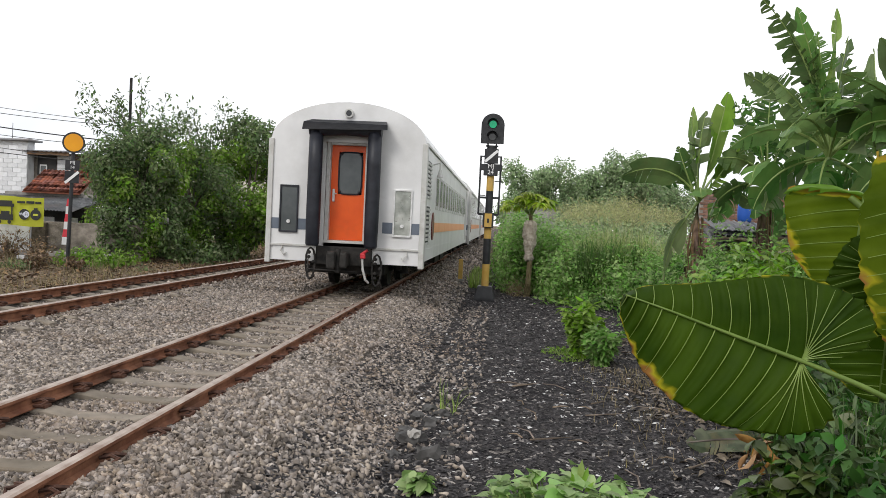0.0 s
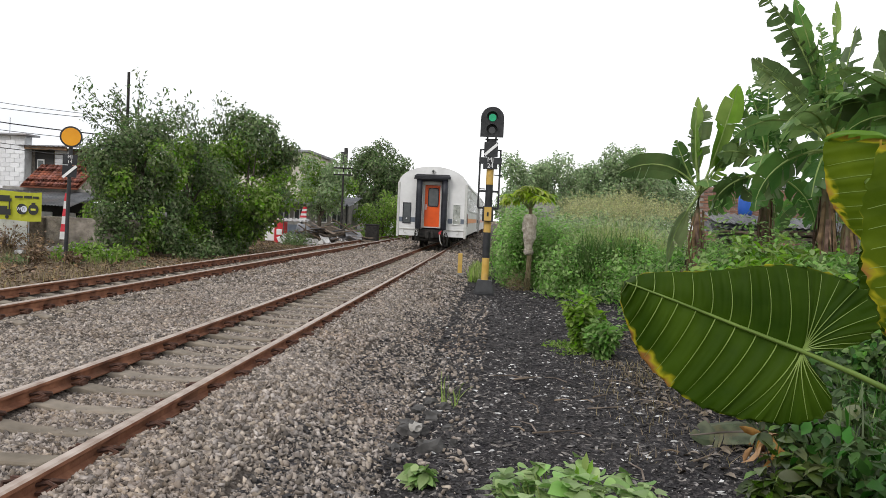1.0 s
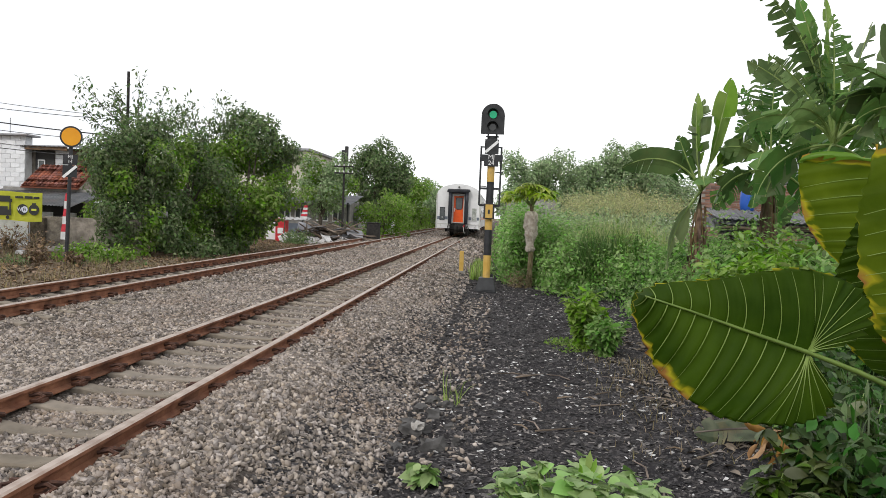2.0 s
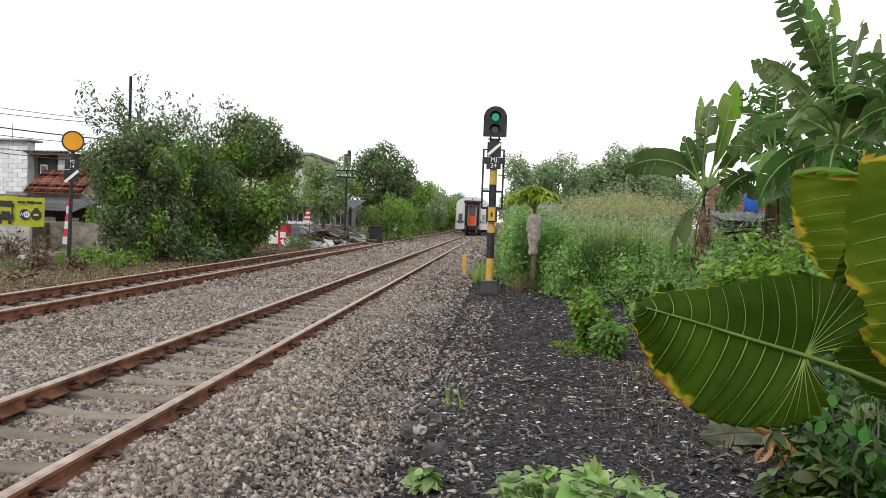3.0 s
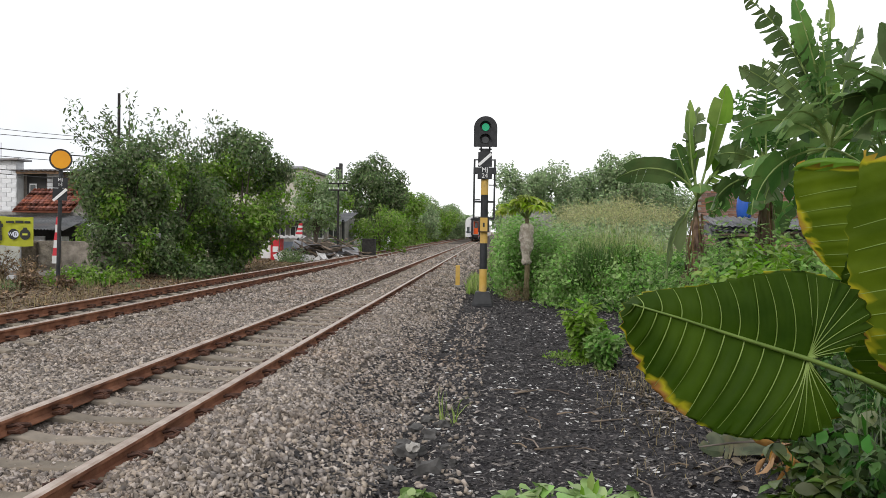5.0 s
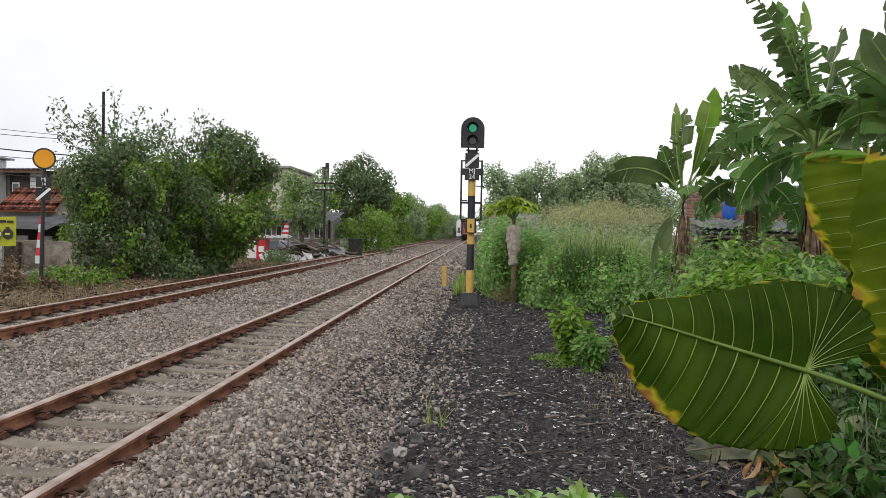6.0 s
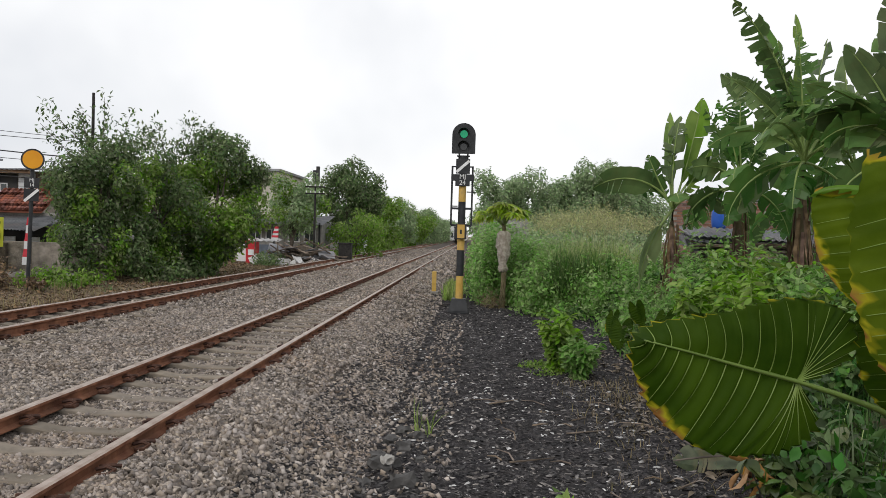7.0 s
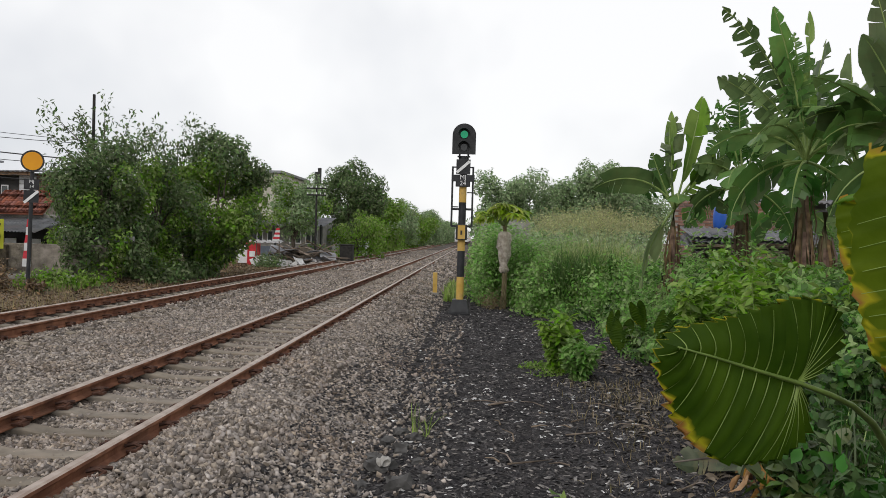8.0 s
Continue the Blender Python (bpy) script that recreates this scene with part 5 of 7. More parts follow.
def dry_bush(x, y, r, h, seed):
    """A leafless tangle of thin brown stems with a few withered leaves."""
    g = np.random.default_rng(seed)
    t = thing("dry_bush", "dry brown tangle of weeds by the cement wall", "bush", pose(x, y, ground_z(x, y)), "dry bushes on the far verge")
    bm, pos, d = bmesh.new(), [], []
    for k in range(46):
        a, q = g.uniform(0, 2 * math.pi), r * g.uniform(0.2, 1.0)
        tip = np.array([math.cos(a) * q, math.sin(a) * q, h * g.uniform(0.4, 1.0)])
        mid = tip * np.array([0.35, 0.35, 0.6]) + g.normal(size=3) * 0.04
        tube(bm, [(0.3 * tip[0] * g.random(), 0.3 * tip[1] * g.random(), -0.03), mid, tip], [0.008, 0.006, 0.003], 4)
        for u in g.uniform(0.3, 1.0, 7):
            pos.append(tip * u + g.normal(size=3) * 0.03)
            d.append(g.normal(size=3))
    part("tangle", bm, M_DRYGRASS, t)
    n = len(pos)
    ob = strewn("foliage", LEAF2, np.array(pos), frames_along(np.array(d), np.array([0, 0, 1.0]) + g.normal(size=(n, 3)) * 0.6), 0.10 * g.uniform(0.6, 1.3, (n, 1)) * np.ones((1, 3)), M_VERGE_LITTER)
    ob.parent = t


for k, (x, y, r, h) in enumerate(((-14.2, 22.4, 0.7, 0.95), (-13.3, 22.2, 0.6, 0.8), (-15.3, 22.6, 0.7, 0.9), (-12.75, 21.4, 0.45, 0.55), (-13.9, 20.9, 0.5, 0.5), (-14.9, 21.2, 0.6, 0.6), (-12.2, 20.2, 0.35, 0.4), (-11.4, 20.8, 0.35, 0.4))):
    dry_bush(x, y, r, h, 640 + k)


def low_plants(name, label, category, blobs, density, leaf, material, seed, template=LEAF2, droop=0.1):
    g = np.random.default_rng(seed)
    p, r, s = leaf_cloud(blobs, density, leaf, g, template, droop, shell=0.8)
    zz = np.array([ground_z(a, b) for a, b in p[:, :2]])
    ok = p[:, 2] > zz + 0.01
    return tagged(strewn(name, template, p[ok], r[ok], s[ok], material), label, category, kind="stuff")


def patch(g, n, x0, x1, y0, y1, r, h):
    out = []
    for _ in range(n):
        x, y = g.uniform(x0, x1), g.uniform(y0, y1)
        s = g.uniform(0.7, 1.3)
        out.append((x, y, ground_z(x, y) + h * s * 0.3, r * s, r * s, h * s * 0.7))
    return out


g3 = np.random.default_rng(70)
low_plants("low_weeds", "low green weeds among dry grass", "weeds", patch(g3, 16, -15.0, -9.8, 19.6, 22.6, 0.22, 0.18), 130, 0.09, M_LEAF_TREE, 69)
low_plants("low_bushes", "bright green low bushes under the trees", "bush", patch(g3, 13, -12.4, -11.0, 21.6, 23.4, 0.32, 0.45), 130, 0.13, M_LEAF_BRIGHT, 71)
low_plants("low_bushes", "green undergrowth at the foot of the trees", "bush", patch(g3, 24, -13.2, -9.9, 26.0, 33.0, 0.5, 0.7), 60, 0.15, M_LEAF_TREE, 72)
low_plants("low_bushes", "leafy undergrowth along the far verge", "bush", patch(g3, 30, -9.6, -7.9, 48, 90, 0.9, 1.0), 25, 0.2, M_LEAF_BRIGHT, 73)
low_plants("low_bushes", "small bushes beside the stall", "bush", patch(g3, 6, -10.9, -10.0, 39.8, 41.5, 0.4, 0.6), 60, 0.15, M_LEAF_TREE, 74)


# ---- overgrown verge on the near side ----
M_WEED_DARK = leaf_mat("dark_weed_leaf", (0.05, 0.11, 0.025), (0.13, 0.235, 0.06), 0.42, 0.4)
# Green darkened to paint in the deep shade under the elephant ear.
M_SHADE_LEAF = leaf_mat("shade_darkened_leaf", (0.03, 0.07, 0.015), (0.08, 0.155, 0.04), 0.3, 0.5)
M_PALELEAF = leaf_mat("pale_ground_leaf", (0.18, 0.30, 0.085), (0.34, 0.48, 0.18), 0.3, 0.3)
M_BANANA = surf("banana_leaf", (0.075, 0.152, 0.045), (0.17, 0.28, 0.085), 2.0, 0.36, 0.35, 30, vary=0.38, by="object", through_light=0.42, stain=(0.16, 0.14, 0.05), stain_scale=3.0, stain_amount=0.35, spec=0.3)
M_BANANA_NEW = surf("young_banana_leaf", (0.12, 0.23, 0.03), (0.24, 0.38, 0.06), 2.0, 0.4, 0.3, 30, vary=0.2, by="island", through_light=0.45)
M_MIDRIB = surf("pale_leaf_rib", (0.16, 0.24, 0.06), (0.28, 0.36, 0.12), 6, 0.5, 0.1, 40)
M_DRYLEAF = surf("dry_brown_leaf", (0.10, 0.06, 0.035), (0.26, 0.17, 0.10), 6, 0.85, 0.6, 40, vary=0.35, by="island", through_light=0.15)
M_SHEATH = surf("straw_brown_sheath", (0.085, 0.05, 0.032), (0.25, 0.165, 0.10), 8, 0.85, 0.6, 40, vary=0.4, by="object", through_light=0.1)
M_STEM = surf("banana_stem", (0.09, 0.08, 0.035), (0.20, 0.17, 0.09), 5, 0.7, 0.3, 30, stain=(0.12, 0.07, 0.04), stain_scale=4, stain_amount=0.8)
M_SHRUB = leaf_mat("yellow_green_leaf", (0.13, 0.25, 0.03), (0.29, 0.44, 0.075), 0.45, 0.35)
M_SACK = surf("faded_sack", (0.34, 0.29, 0.23), (0.62, 0.56, 0.48), 9, 0.9, 1.0, 18, relief=0.05)
M_YELLOWLEAF = leaf_mat("yellowing_leaf", (0.20, 0.34, 0.04), (0.50, 0.56, 0.10), 0.5, 0.35)


def weed_height(x, y):
    edge = 2.75 + 0.14 * math.sin(y * 0.9) - 0.06 * max(0.0, y - 12) - 0.25 * max(0.0, y - 17.5)
    inward = x - edge
    if inward < 0:
        return -1
    return 0.3 + 1.12 * min(inward / 1.3, 1) + 0.15 * bumpy(x, y, 0.7, 9)


def weed_blobs(g, n, x0, x1, y0, y1, r):
    out = []
    while len(out) < n:
        x, y = g.uniform(x0, x1), g.uniform(y0, y1)
        h = weed_height(x, y)
        if h < 0:
            continue
        s = r * g.uniform(0.7, 1.25)
        out.append((x, y, ground_z(x, y) + max(h - s * 0.7, 0.1) * g.uniform(0.55, 1.0), s, s, s * 0.75))
    return out


g4 = np.random.default_rng(80)
low_plants("weeds", "leafy weeds climbing the grass mound", "weeds", patch(g4, 76, 1.25, 5.2, 19.0, 22.0, 0.42, 1.35), 75, 0.11, M_WEED, 79)
low_plants("weeds", "tall weeds round the banana stems", "weeds", patch(g4, 60, 3.4, 8.0, 13.2, 17.6, 0.40, 1.12), 75, 0.13, M_WEED, 78)
low_plants("weeds", "dense green weeds at the edge of the path", "weeds", weed_blobs(g4, 110, 2.4, 5.6, 7.6, 12.6, 0.27), 150, 0.10, M_WEED, 81, LEAF6)
low_plants("weeds", "dense leafy weeds over the verge", "weeds", weed_blobs(g4, 200, 0.9, 7.5, 11.5, 20.0, 0.34), 110, 0.105, M_WEED, 82)
low_plants("weeds", "darker weeds among the green verge", "weeds", weed_blobs(g4, 90, 1.1, 7.0, 8.5, 18.0, 0.30), 110, 0.11, M_WEED_DARK, 83)
low_plants("weeds", "tall weeds in front of the banana stems", "weeds", patch(g4, 64, 3.0, 7.2, 11.8, 14.2, 0.36, 1.62), 95, 0.10, M_WEED, 96)
low_plants("weeds", "narrow-leaved vines over the weeds", "weeds", weed_blobs(g4, 150, 1.6, 5.6, 10.5, 16.5, 0.26), 110, 0.13, M_WEED, 97, (LEAF2[0] * np.array([0.5, 1, 1]), LEAF2[1]))
low_plants("weeds", "tall weeds behind the signal", "weeds", patch(g4, 44, 1.0, 3.4, 21.5, 30.0, 0.55, 1.7), 60, 0.13, M_WEED, 84)
low_plants("weeds", "leafy growth round the young tree", "weeds", patch(g4, 34, 0.3, 1.7, 21.5, 22.8, 0.34, 1.95), 80, 0.11, M_WEED, 98)
low_plants("weeds", "withered brown stalks at the foot of the young tree", "weeds", patch(g4, 8, 0.25, 0.9, 20.6, 21.2, 0.22, 0.5), 70, 0.10, M_DRYGRASS, 99, (LEAF2[0] * np.array([0.3, 1, 1]), LEAF2[1]))
low_plants("weeds", "green bush in the gap beside the sack", "weeds", patch(g4, 26, 0.15, 1.0, 22.5, 30, 0.45, 2.1), 70, 0.13, M_WEED, 94)
low_plants("weeds", "far green growth along the verge", "weeds", patch(g4, 60, 0.5, 9.0, 30, 56, 1.1, 2.6), 14, 0.22, M_LEAF_HAZED, 85)
blades("tall_grass", "tall green grass mound on the verge", "grass", 7000, (1.7, 5.0, 19.4, 24.0), (0.8, 1.6), (0.012, 0.026), 4.5, M_GRASS, 86, clump=260, mound=0.55)
blades("grass_plumes", "straw-coloured feathery grass plumes on the mound", "grass", 3200, (1.5, 5.0, 20.3, 24.5), (1.2, 2.2), (0.006, 0.012), 2.8, M_PLUME, 87, clump=300, mound=0.5)
low_plants("grass_plumes", "pale fluffy seed heads over the mound", "grass", [(x, y, 1.75 + 0.45 * (1 - ((x - 3.2) / 1.8) ** 2) * g4.random(), 0.4, 0.4, 0.28) for x, y in zip(g4.uniform(1.7, 4.8, 60), g4.uniform(20.8, 23.8, 60))], 55, 0.10, M_PLUME, 93, (LEAF2[0] * np.array([0.25, 1, 1]), LEAF2[1]))
blades("reeds", "dark green reed clump in the verge", "grass", 1500, (2.0, 3.5, 19.6, 20.4), (0.95, 1.75), (0.014, 0.03), 1.6, M_WEED_DARK, 88)
blades("grass_patch", "bright green grass patch behind the marker post", "grass", 900, (-0.8, -0.25, 23.0, 29.0), (0.2, 0.45), (0.012, 0.03), 1.4, M_GRASS, 89, lambda a, b: -0.42)
low_plants("grass_tuft", "low bright green tuft on the cinder path", "grass", [(x, y, -0.44, 0.15, 0.17, 0.11) for x, y in zip(g4.uniform(0.68, 1.2, 14), g4.uniform(10.9, 11.7, 14))], 420, 0.045, M_LEAF_BRIGHT, 90, LEAF2, -0.2)
blades("grass_sprig", "thin grass sprig among the stones", "grass", 26, (-0.50, -0.32, 7.35, 7.55), (0.12, 0.40), (0.006, 0.014), 1.5, M_GRASS, 91, lambda a, b: cinder_z(a, b))
blades("dry_grass", "dry bent grass at the edge of the weeds", "grass", 1500, (1.2, 2.2, 6.0, 10.5), (0.05, 0.16), (0.004, 0.010), 4.0, M_DRYGRASS, 92, clump=90)


def build_shrub(x, y, h, r, seed, label, material, leaf=0.09):
    g = np.random.default_rng(seed)
    t = thing("shrub", label, "shrub", pose(x, y, ground_z(x, y)))
    pos, d = [], []
    for k in range(24):
        a, rr = g.uniform(0, 2 * math.pi), r * g.uniform(0.2, 1.0)
        tip = np.array([math.cos(a) * rr, math.sin(a) * rr, h * g.uniform(0.6, 1.0)])
        part("stem", tube(bmesh.new(), [(0, 0, -0.05), tip * np.array([0.4, 0.4, 0.5]), tip], [0.008, 0.006, 0.003], 5), M_MIDRIB, t)
        for u in np.linspace(0.2, 1, 14):
            q = tip * np.array([u ** 1.4, u ** 1.4, u])
            for _ in range(4):
                b = g.uniform(0, 2 * math.pi)
                pos.append(q)
                d.append([math.cos(b), math.sin(b), g.uniform(-0.8, 0.5)])
    n = len(pos)
    ob = strewn("foliage", LEAF6, np.array(pos), frames_along(np.array(d), np.array([0, 0, 1.0]) + g.normal(size=(n, 3)) * 0.6), leaf * g.uniform(0.7, 1.3, (n, 1)) * np.array([[0.8, 1.3, 1]]), material)
    ob.parent = t


build_shrub(1.22, 11.2, 0.92, 0.32, 101, "bright green leafy shrub at the path edge", M_SHRUB, 0.10)
build_shrub(1.45, 10.7, 0.6, 0.28, 102, "small leafy shrub at the path edge", M_WEED)
build_shrub(3.3, 10.2, 1.45, 0.35, 103, "tall yellow-green weed standing above the others", M_SHRUB, 0.12)
for k, (x, y, h) in enumerate(((3.1, 11.2, 1.3), (3.75, 10.9, 1.6), (4.4, 11.3, 1.55), (3.4, 9.8, 1.35), (4.3, 9.4, 1.4), (3.9, 12.2, 1.65), (5.0, 10.6, 1.5))):
    build_shrub(x, y, h, 0.42, 105 + k, "tall yellow-green weed standing above the others", M_SHRUB, 0.115)


def build_papaya(x, y):
    z = ground_z(x, y)
    t = thing("papaya_tree", "young tree with yellowing crown and a sack tied round its trunk", "tree", pose(x, y, z))
    g = np.random.default_rng(111)
    bm = tube(bmesh.new(), [(0.0, 0, -0.1), (0.03, 0, 0.9), (0.0, 0, 2.2)], [0.09, 0.07, 0.05], 10)
    part("trunk", bm, M_STEM, t)
    rings, n = [], 30
    bm = bmesh.new()
    for k, (zz, r) in enumerate(((0.95, 0.08), (1.03, 0.13), (1.12, 0.10), (1.22, 0.12), (1.30, 0.13), (1.42, 0.18), (1.5, 0.16), (1.6, 0.20), (1.7, 0.18), (1.8, 0.20), (1.95, 0.18), (2.02, 0.09))):
        rings.append([bm.verts.new(((r * 0.85 + 0.03 * math.sin(j * 1.15 + k * 1.3) + 0.015 * math.sin(j * 2.9 + k * 2.2)) * math.cos(2 * math.pi * j / n), (r + 0.03 * math.sin(j * 1.15 + k * 1.3)) * math.sin(2 * math.pi * j / n), zz)) for j in range(n)])
    for a, b in zip(rings, rings[1:]):
        for j in range(n):
            bm.faces.new((a[j], a[(j + 1) % n], b[(j + 1) % n], b[j]))
    bm.faces.new(rings[-1]), bm.faces.new(rings[0][::-1])
    part("sack", bm, M_SACK, t, "pale faded sack tied round the trunk", smooth=True)
    pos, d = [], []
    for k in range(34):
        a = 2 * math.pi * k * 5 / 34 + g.uniform(-0.2, 0.2)
        r = g.uniform(0.15, 0.66)
        tip = np.array([math.cos(a) * r, math.sin(a) * r, 2.72 - 0.38 * r + g.uniform(-0.12, 0.12)])
        bm = tube(bmesh.new(), [(0, 0, 2.1), (tip[0] * 0.5, tip[1] * 0.5, tip[2] + 0.05), tip], 0.012, 5)
        part("leaf_stalk", bm, M_MIDRIB, t)
        for j in range(15):
            b = a + (j - 7) * 0.3
            pos.append(tip)
            d.append([math.cos(b), math.sin(b), -0.6 + g.uniform(-0.45, 0.4)])
    n = len(pos)
    ob = strewn("crown", LEAF6, np.array(pos), frames_along(np.array(d), np.array([0, 0, 1.0]) + g.normal(size=(n, 3)) * 0.2), 0.27 * g.uniform(0.6, 1.2, (n, 1)) * np.array([[0.5, 1, 1]]), M_YELLOWLEAF)
    ob.parent = t


build_papaya(0.82, 21.0)


# ---- banana plants ----
def banana_leaf(length, width, e0, e1, tear, seed, twist=0.0, fold=0.30):
    """Blade strips and a rib, growing from the origin towards +y; e0, e1: degrees of rise at the base and at the tip."""
    g = random.Random(seed)
    n = 66
    pts, dirs = [Vector((0, 0, 0))], []
    side = g.uniform(-0.25, 0.25)
    for k in range(n):
        u = k / (n - 1)
        e = radians(e0 + (e1 - e0) * (u ** 1.3 if e0 > 72 or e0 < 0 else u ** 0.9))
        d = Vector((side * u * 0.5, math.cos(e), math.sin(e))).normalized()
        dirs.append(d)
        pts.append(pts[-1] + d * (length / n))
    blade, rib = bmesh.new(), bmesh.new()
    tube(rib, pts[::6] + [pts[-1]], [0.026 * (1 - 0.85 * k / (len(pts[::6]))) for k in range(len(pts[::6]) + 1)], 6)
    start = 15

    def half_width(u):
        return width / 2 * min(1, (u / 0.22) ** 0.6 if u > 0 else 0) * (1 - max(0, (u - 0.55) / 0.45) ** 2.4 * 0.93)

    for s in (-1, 1):
        k = start
        prev = None
        drop, reach, sag = g.uniform(0.0, 0.2), 1.0, 0.0
        while k < n:
            step = g.choice((1, 1, 1, 2) if tear > 0.55 else (1, 2, 2, 3, 5)) if tear > 0.35 else 2
            k2 = min(k + step, n)
            cut = g.random() < tear * 0.8
            if cut or prev is None:
                drop = g.uniform(0.0, 0.4 + 1.2 * tear) if tear else fold * 0.4
                sag = 0.75 * tear * g.random() ** 2
                reach = 1 - 0.5 * tear * g.random() ** 1.5
                prev = None
            if tear > 0.55 and k > start + 8 and g.random() < 0.3 * tear:
                prev, k = None, k2
                continue
            u0, u1 = (k - start) / (n - start), (k2 - start) / (n - start)
            corner = []
            for q, u, kk in ((pts[k], u0, k), (pts[k2], u1, k2)):
                d = dirs[min(kk, n - 1)]
                x = d.cross(Vector((0, 0, 1)))
                x = x.normalized() if x.length > 0.05 else Vector((1, 0, 0))
                up = x.cross(d)
                x, up = x * math.cos(twist) + up * math.sin(twist), up * math.cos(twist) - x * math.sin(twist)
                w = half_width(u) * reach
                out_ = (x * s * math.cos(fold) + up * (math.sin(fold) - drop)).normalized()
                mid = q + out_ * w * 0.5 + d * w * 0.10
                end = q + (out_ - up * drop * 0.35).normalized() * w * (1 - g.random() * 0.3 * tear) + d * w * (0.28 + 0.1 * g.random() * tear) - Vector((0, 0, w * sag))
                corner.append((q, mid, end))
            if tear and cut:
                q = g.uniform(0.15, 0.75)
                corner[0] = (corner[0][0], corner[0][1].lerp(corner[1][1], 0.4 * q), corner[0][2].lerp(corner[1][2], q))
            a = [blade.verts.new(p) for p in corner[0]] if prev is None else prev
            b = [blade.verts.new(p) for p in corner[1]]
            for i in range(2):
                f = (a[i], b[i], b[i + 1], a[i + 1])
                blade.faces.new(f if s > 0 else f[::-1])
            prev = b
            k = k2
    return blade, rib


BANANA_LEAVES = []


def build_banana(x, y, stem_h, stem_r, leaves, seed, label, extra=()):
    z = ground_z(x, y)
    t = thing("banana_plant", label, "banana plant", pose(x, y, z), "banana plants")
    g = random.Random(seed)
    for k, (dx, dy, hh) in enumerate(((0, 0, stem_h),) + tuple(extra)):
        bm = tube(bmesh.new(), [(dx, dy, -0.1), (dx + 0.02, dy, hh * 0.4), (dx - 0.02, dy, hh * 0.8), (dx, dy, hh)], [stem_r, stem_r * 0.85, stem_r * 0.62, stem_r * 0.4], 12)
        part("stem", bm, M_STEM, t, smooth=True)
        for j in range(76):
            bm = bmesh.new()
            a = g.uniform(0, 2 * math.pi)
            z0 = hh * g.uniform(0.25, 0.86)
            ln = g.uniform(0.4, 1.1) * min(1.0, z0)
            w = g.uniform(0.006, 0.024)
            r0 = stem_r * g.uniform(0.75, 1.05)
            r1 = stem_r * g.uniform(1.0, 1.75)
            tx, ty = -math.sin(a) * w, math.cos(a) * w
            p = [(dx + math.cos(a) * r0, dy + math.sin(a) * r0, z0), (dx + math.cos(a) * r1, dy + math.sin(a) * r1, z0 - ln * 0.5), (dx + math.cos(a + 0.2) * r1 * 0.9, dy + math.sin(a + 0.2) * r1 * 0.9, z0 - ln)]
            vs = [[bm.verts.new((q[0] + s * tx * c, q[1] + s * ty * c, q[2])) for s in (-1, 1)] for q, c in zip(p, (1, 1.2, 0.4))]
            for aa, bb in zip(vs, vs[1:]):
                bm.faces.new((aa[0], aa[1], bb[1], bb[0]))
            part("dry_sheath", bm, M_SHEATH, t, "brown dry leaf sheath")
    for k, (az, e0, e1, length, width, tear, young) in enumerate(leaves):
        side = math.sin(radians(az))
        if e0 >= 72 and stem_h > 2.7:
            length, width = length * 0.84, width * 0.9
        if 0 < e0 < 58:
            e0 = 62 + 9 * math.sin(k * 2.3)
        blade, rib = banana_leaf(length, width * 1.1, e0, e1, tear * 0.8, seed * 31 + k, -side * radians(48 + 22 * math.sin(k * 2.1)))
        lf = part("leaf", blade, M_BANANA_NEW if young else M_BANANA, t, "young yellow-green leaf" if young else "", m=pose(0, 0, stem_h - 0.08, 0, 0, az))
        part("midrib", rib, M_MIDRIB, lf)
        BANANA_LEAVES.append((lf, stem_h - 0.08, az, 3.2 if e0 > 50 else 2.2, seed + k * 1.7))
    return t


# azimuth 0 is away along the track, 90 towards the rails
build_banana(3.66, 15.0, 2.45, 0.11, (
    (-85, 74, 82, 2.1, 0.44, 0.15, 1), (60, 80, 92, 1.8, 0.34, 0.2, 1), (85, 84, 100, 1.7, 0.48, 0.55, 0), (95, 45, -35, 1.75, 0.50, 0.3, 0), (112, -48, -86, 1.65, 0.58, 0.05, 0), (-90, 50, 62, 1.3, 0.5, 0.25, 1),
    (-85, 38, 12, 2.1, 0.55, 0.3, 0), (80, 62, 70, 1.1, 0.40, 0.6, 0), (-110, 10, -60, 1.2, 0.45, 0.3, 0), (170, 20, -50, 0.9, 0.4, 0.2, 0), (20, 40, -20, 1.4, 0.45, 0.4, 0)),
    3, "banana plant with torn leaves and brown dry sheaths", ((0.22, 0.15, 1.5), (-0.12, 0.2, 1.2)))
HANGING = ((55, -8, -82, 1.3, 0.5, 0.5, 0), (-75, -12, -80, 1.35, 0.52, 0.4, 0), (150, -6, -84, 1.2, 0.48, 0.55, 0), (100, -4, -76, 1.45, 0.55, 0.35, 0), (-20, -10, -80, 1.3, 0.5, 0.5, 0))
build_banana(4.75, 14.6, 2.8, 0.11, HANGING + (
    (85, 78, 66, 1.9, 0.5, 0.75, 0), (100, 86, 92, 2.0, 0.6, 0.85, 0), (-85, 74, 60, 1.8, 0.5, 0.7, 0), (20, 78, 84, 2.3, 0.55, 0.8, 0), (-60, 60, 20, 1.9, 0.5, 0.5, 0), (110, 55, -20, 1.2, 0.45, 0.6, 0),
    (-100, 30, -40, 1.6, 0.5, 0.3, 0), (150, 10, -70, 1.2, 0.45, 0.2, 0), (45, 72, 60, 1.9, 0.45, 0.85, 0)),
    4, "banana plant with feathered wind-torn leaves")
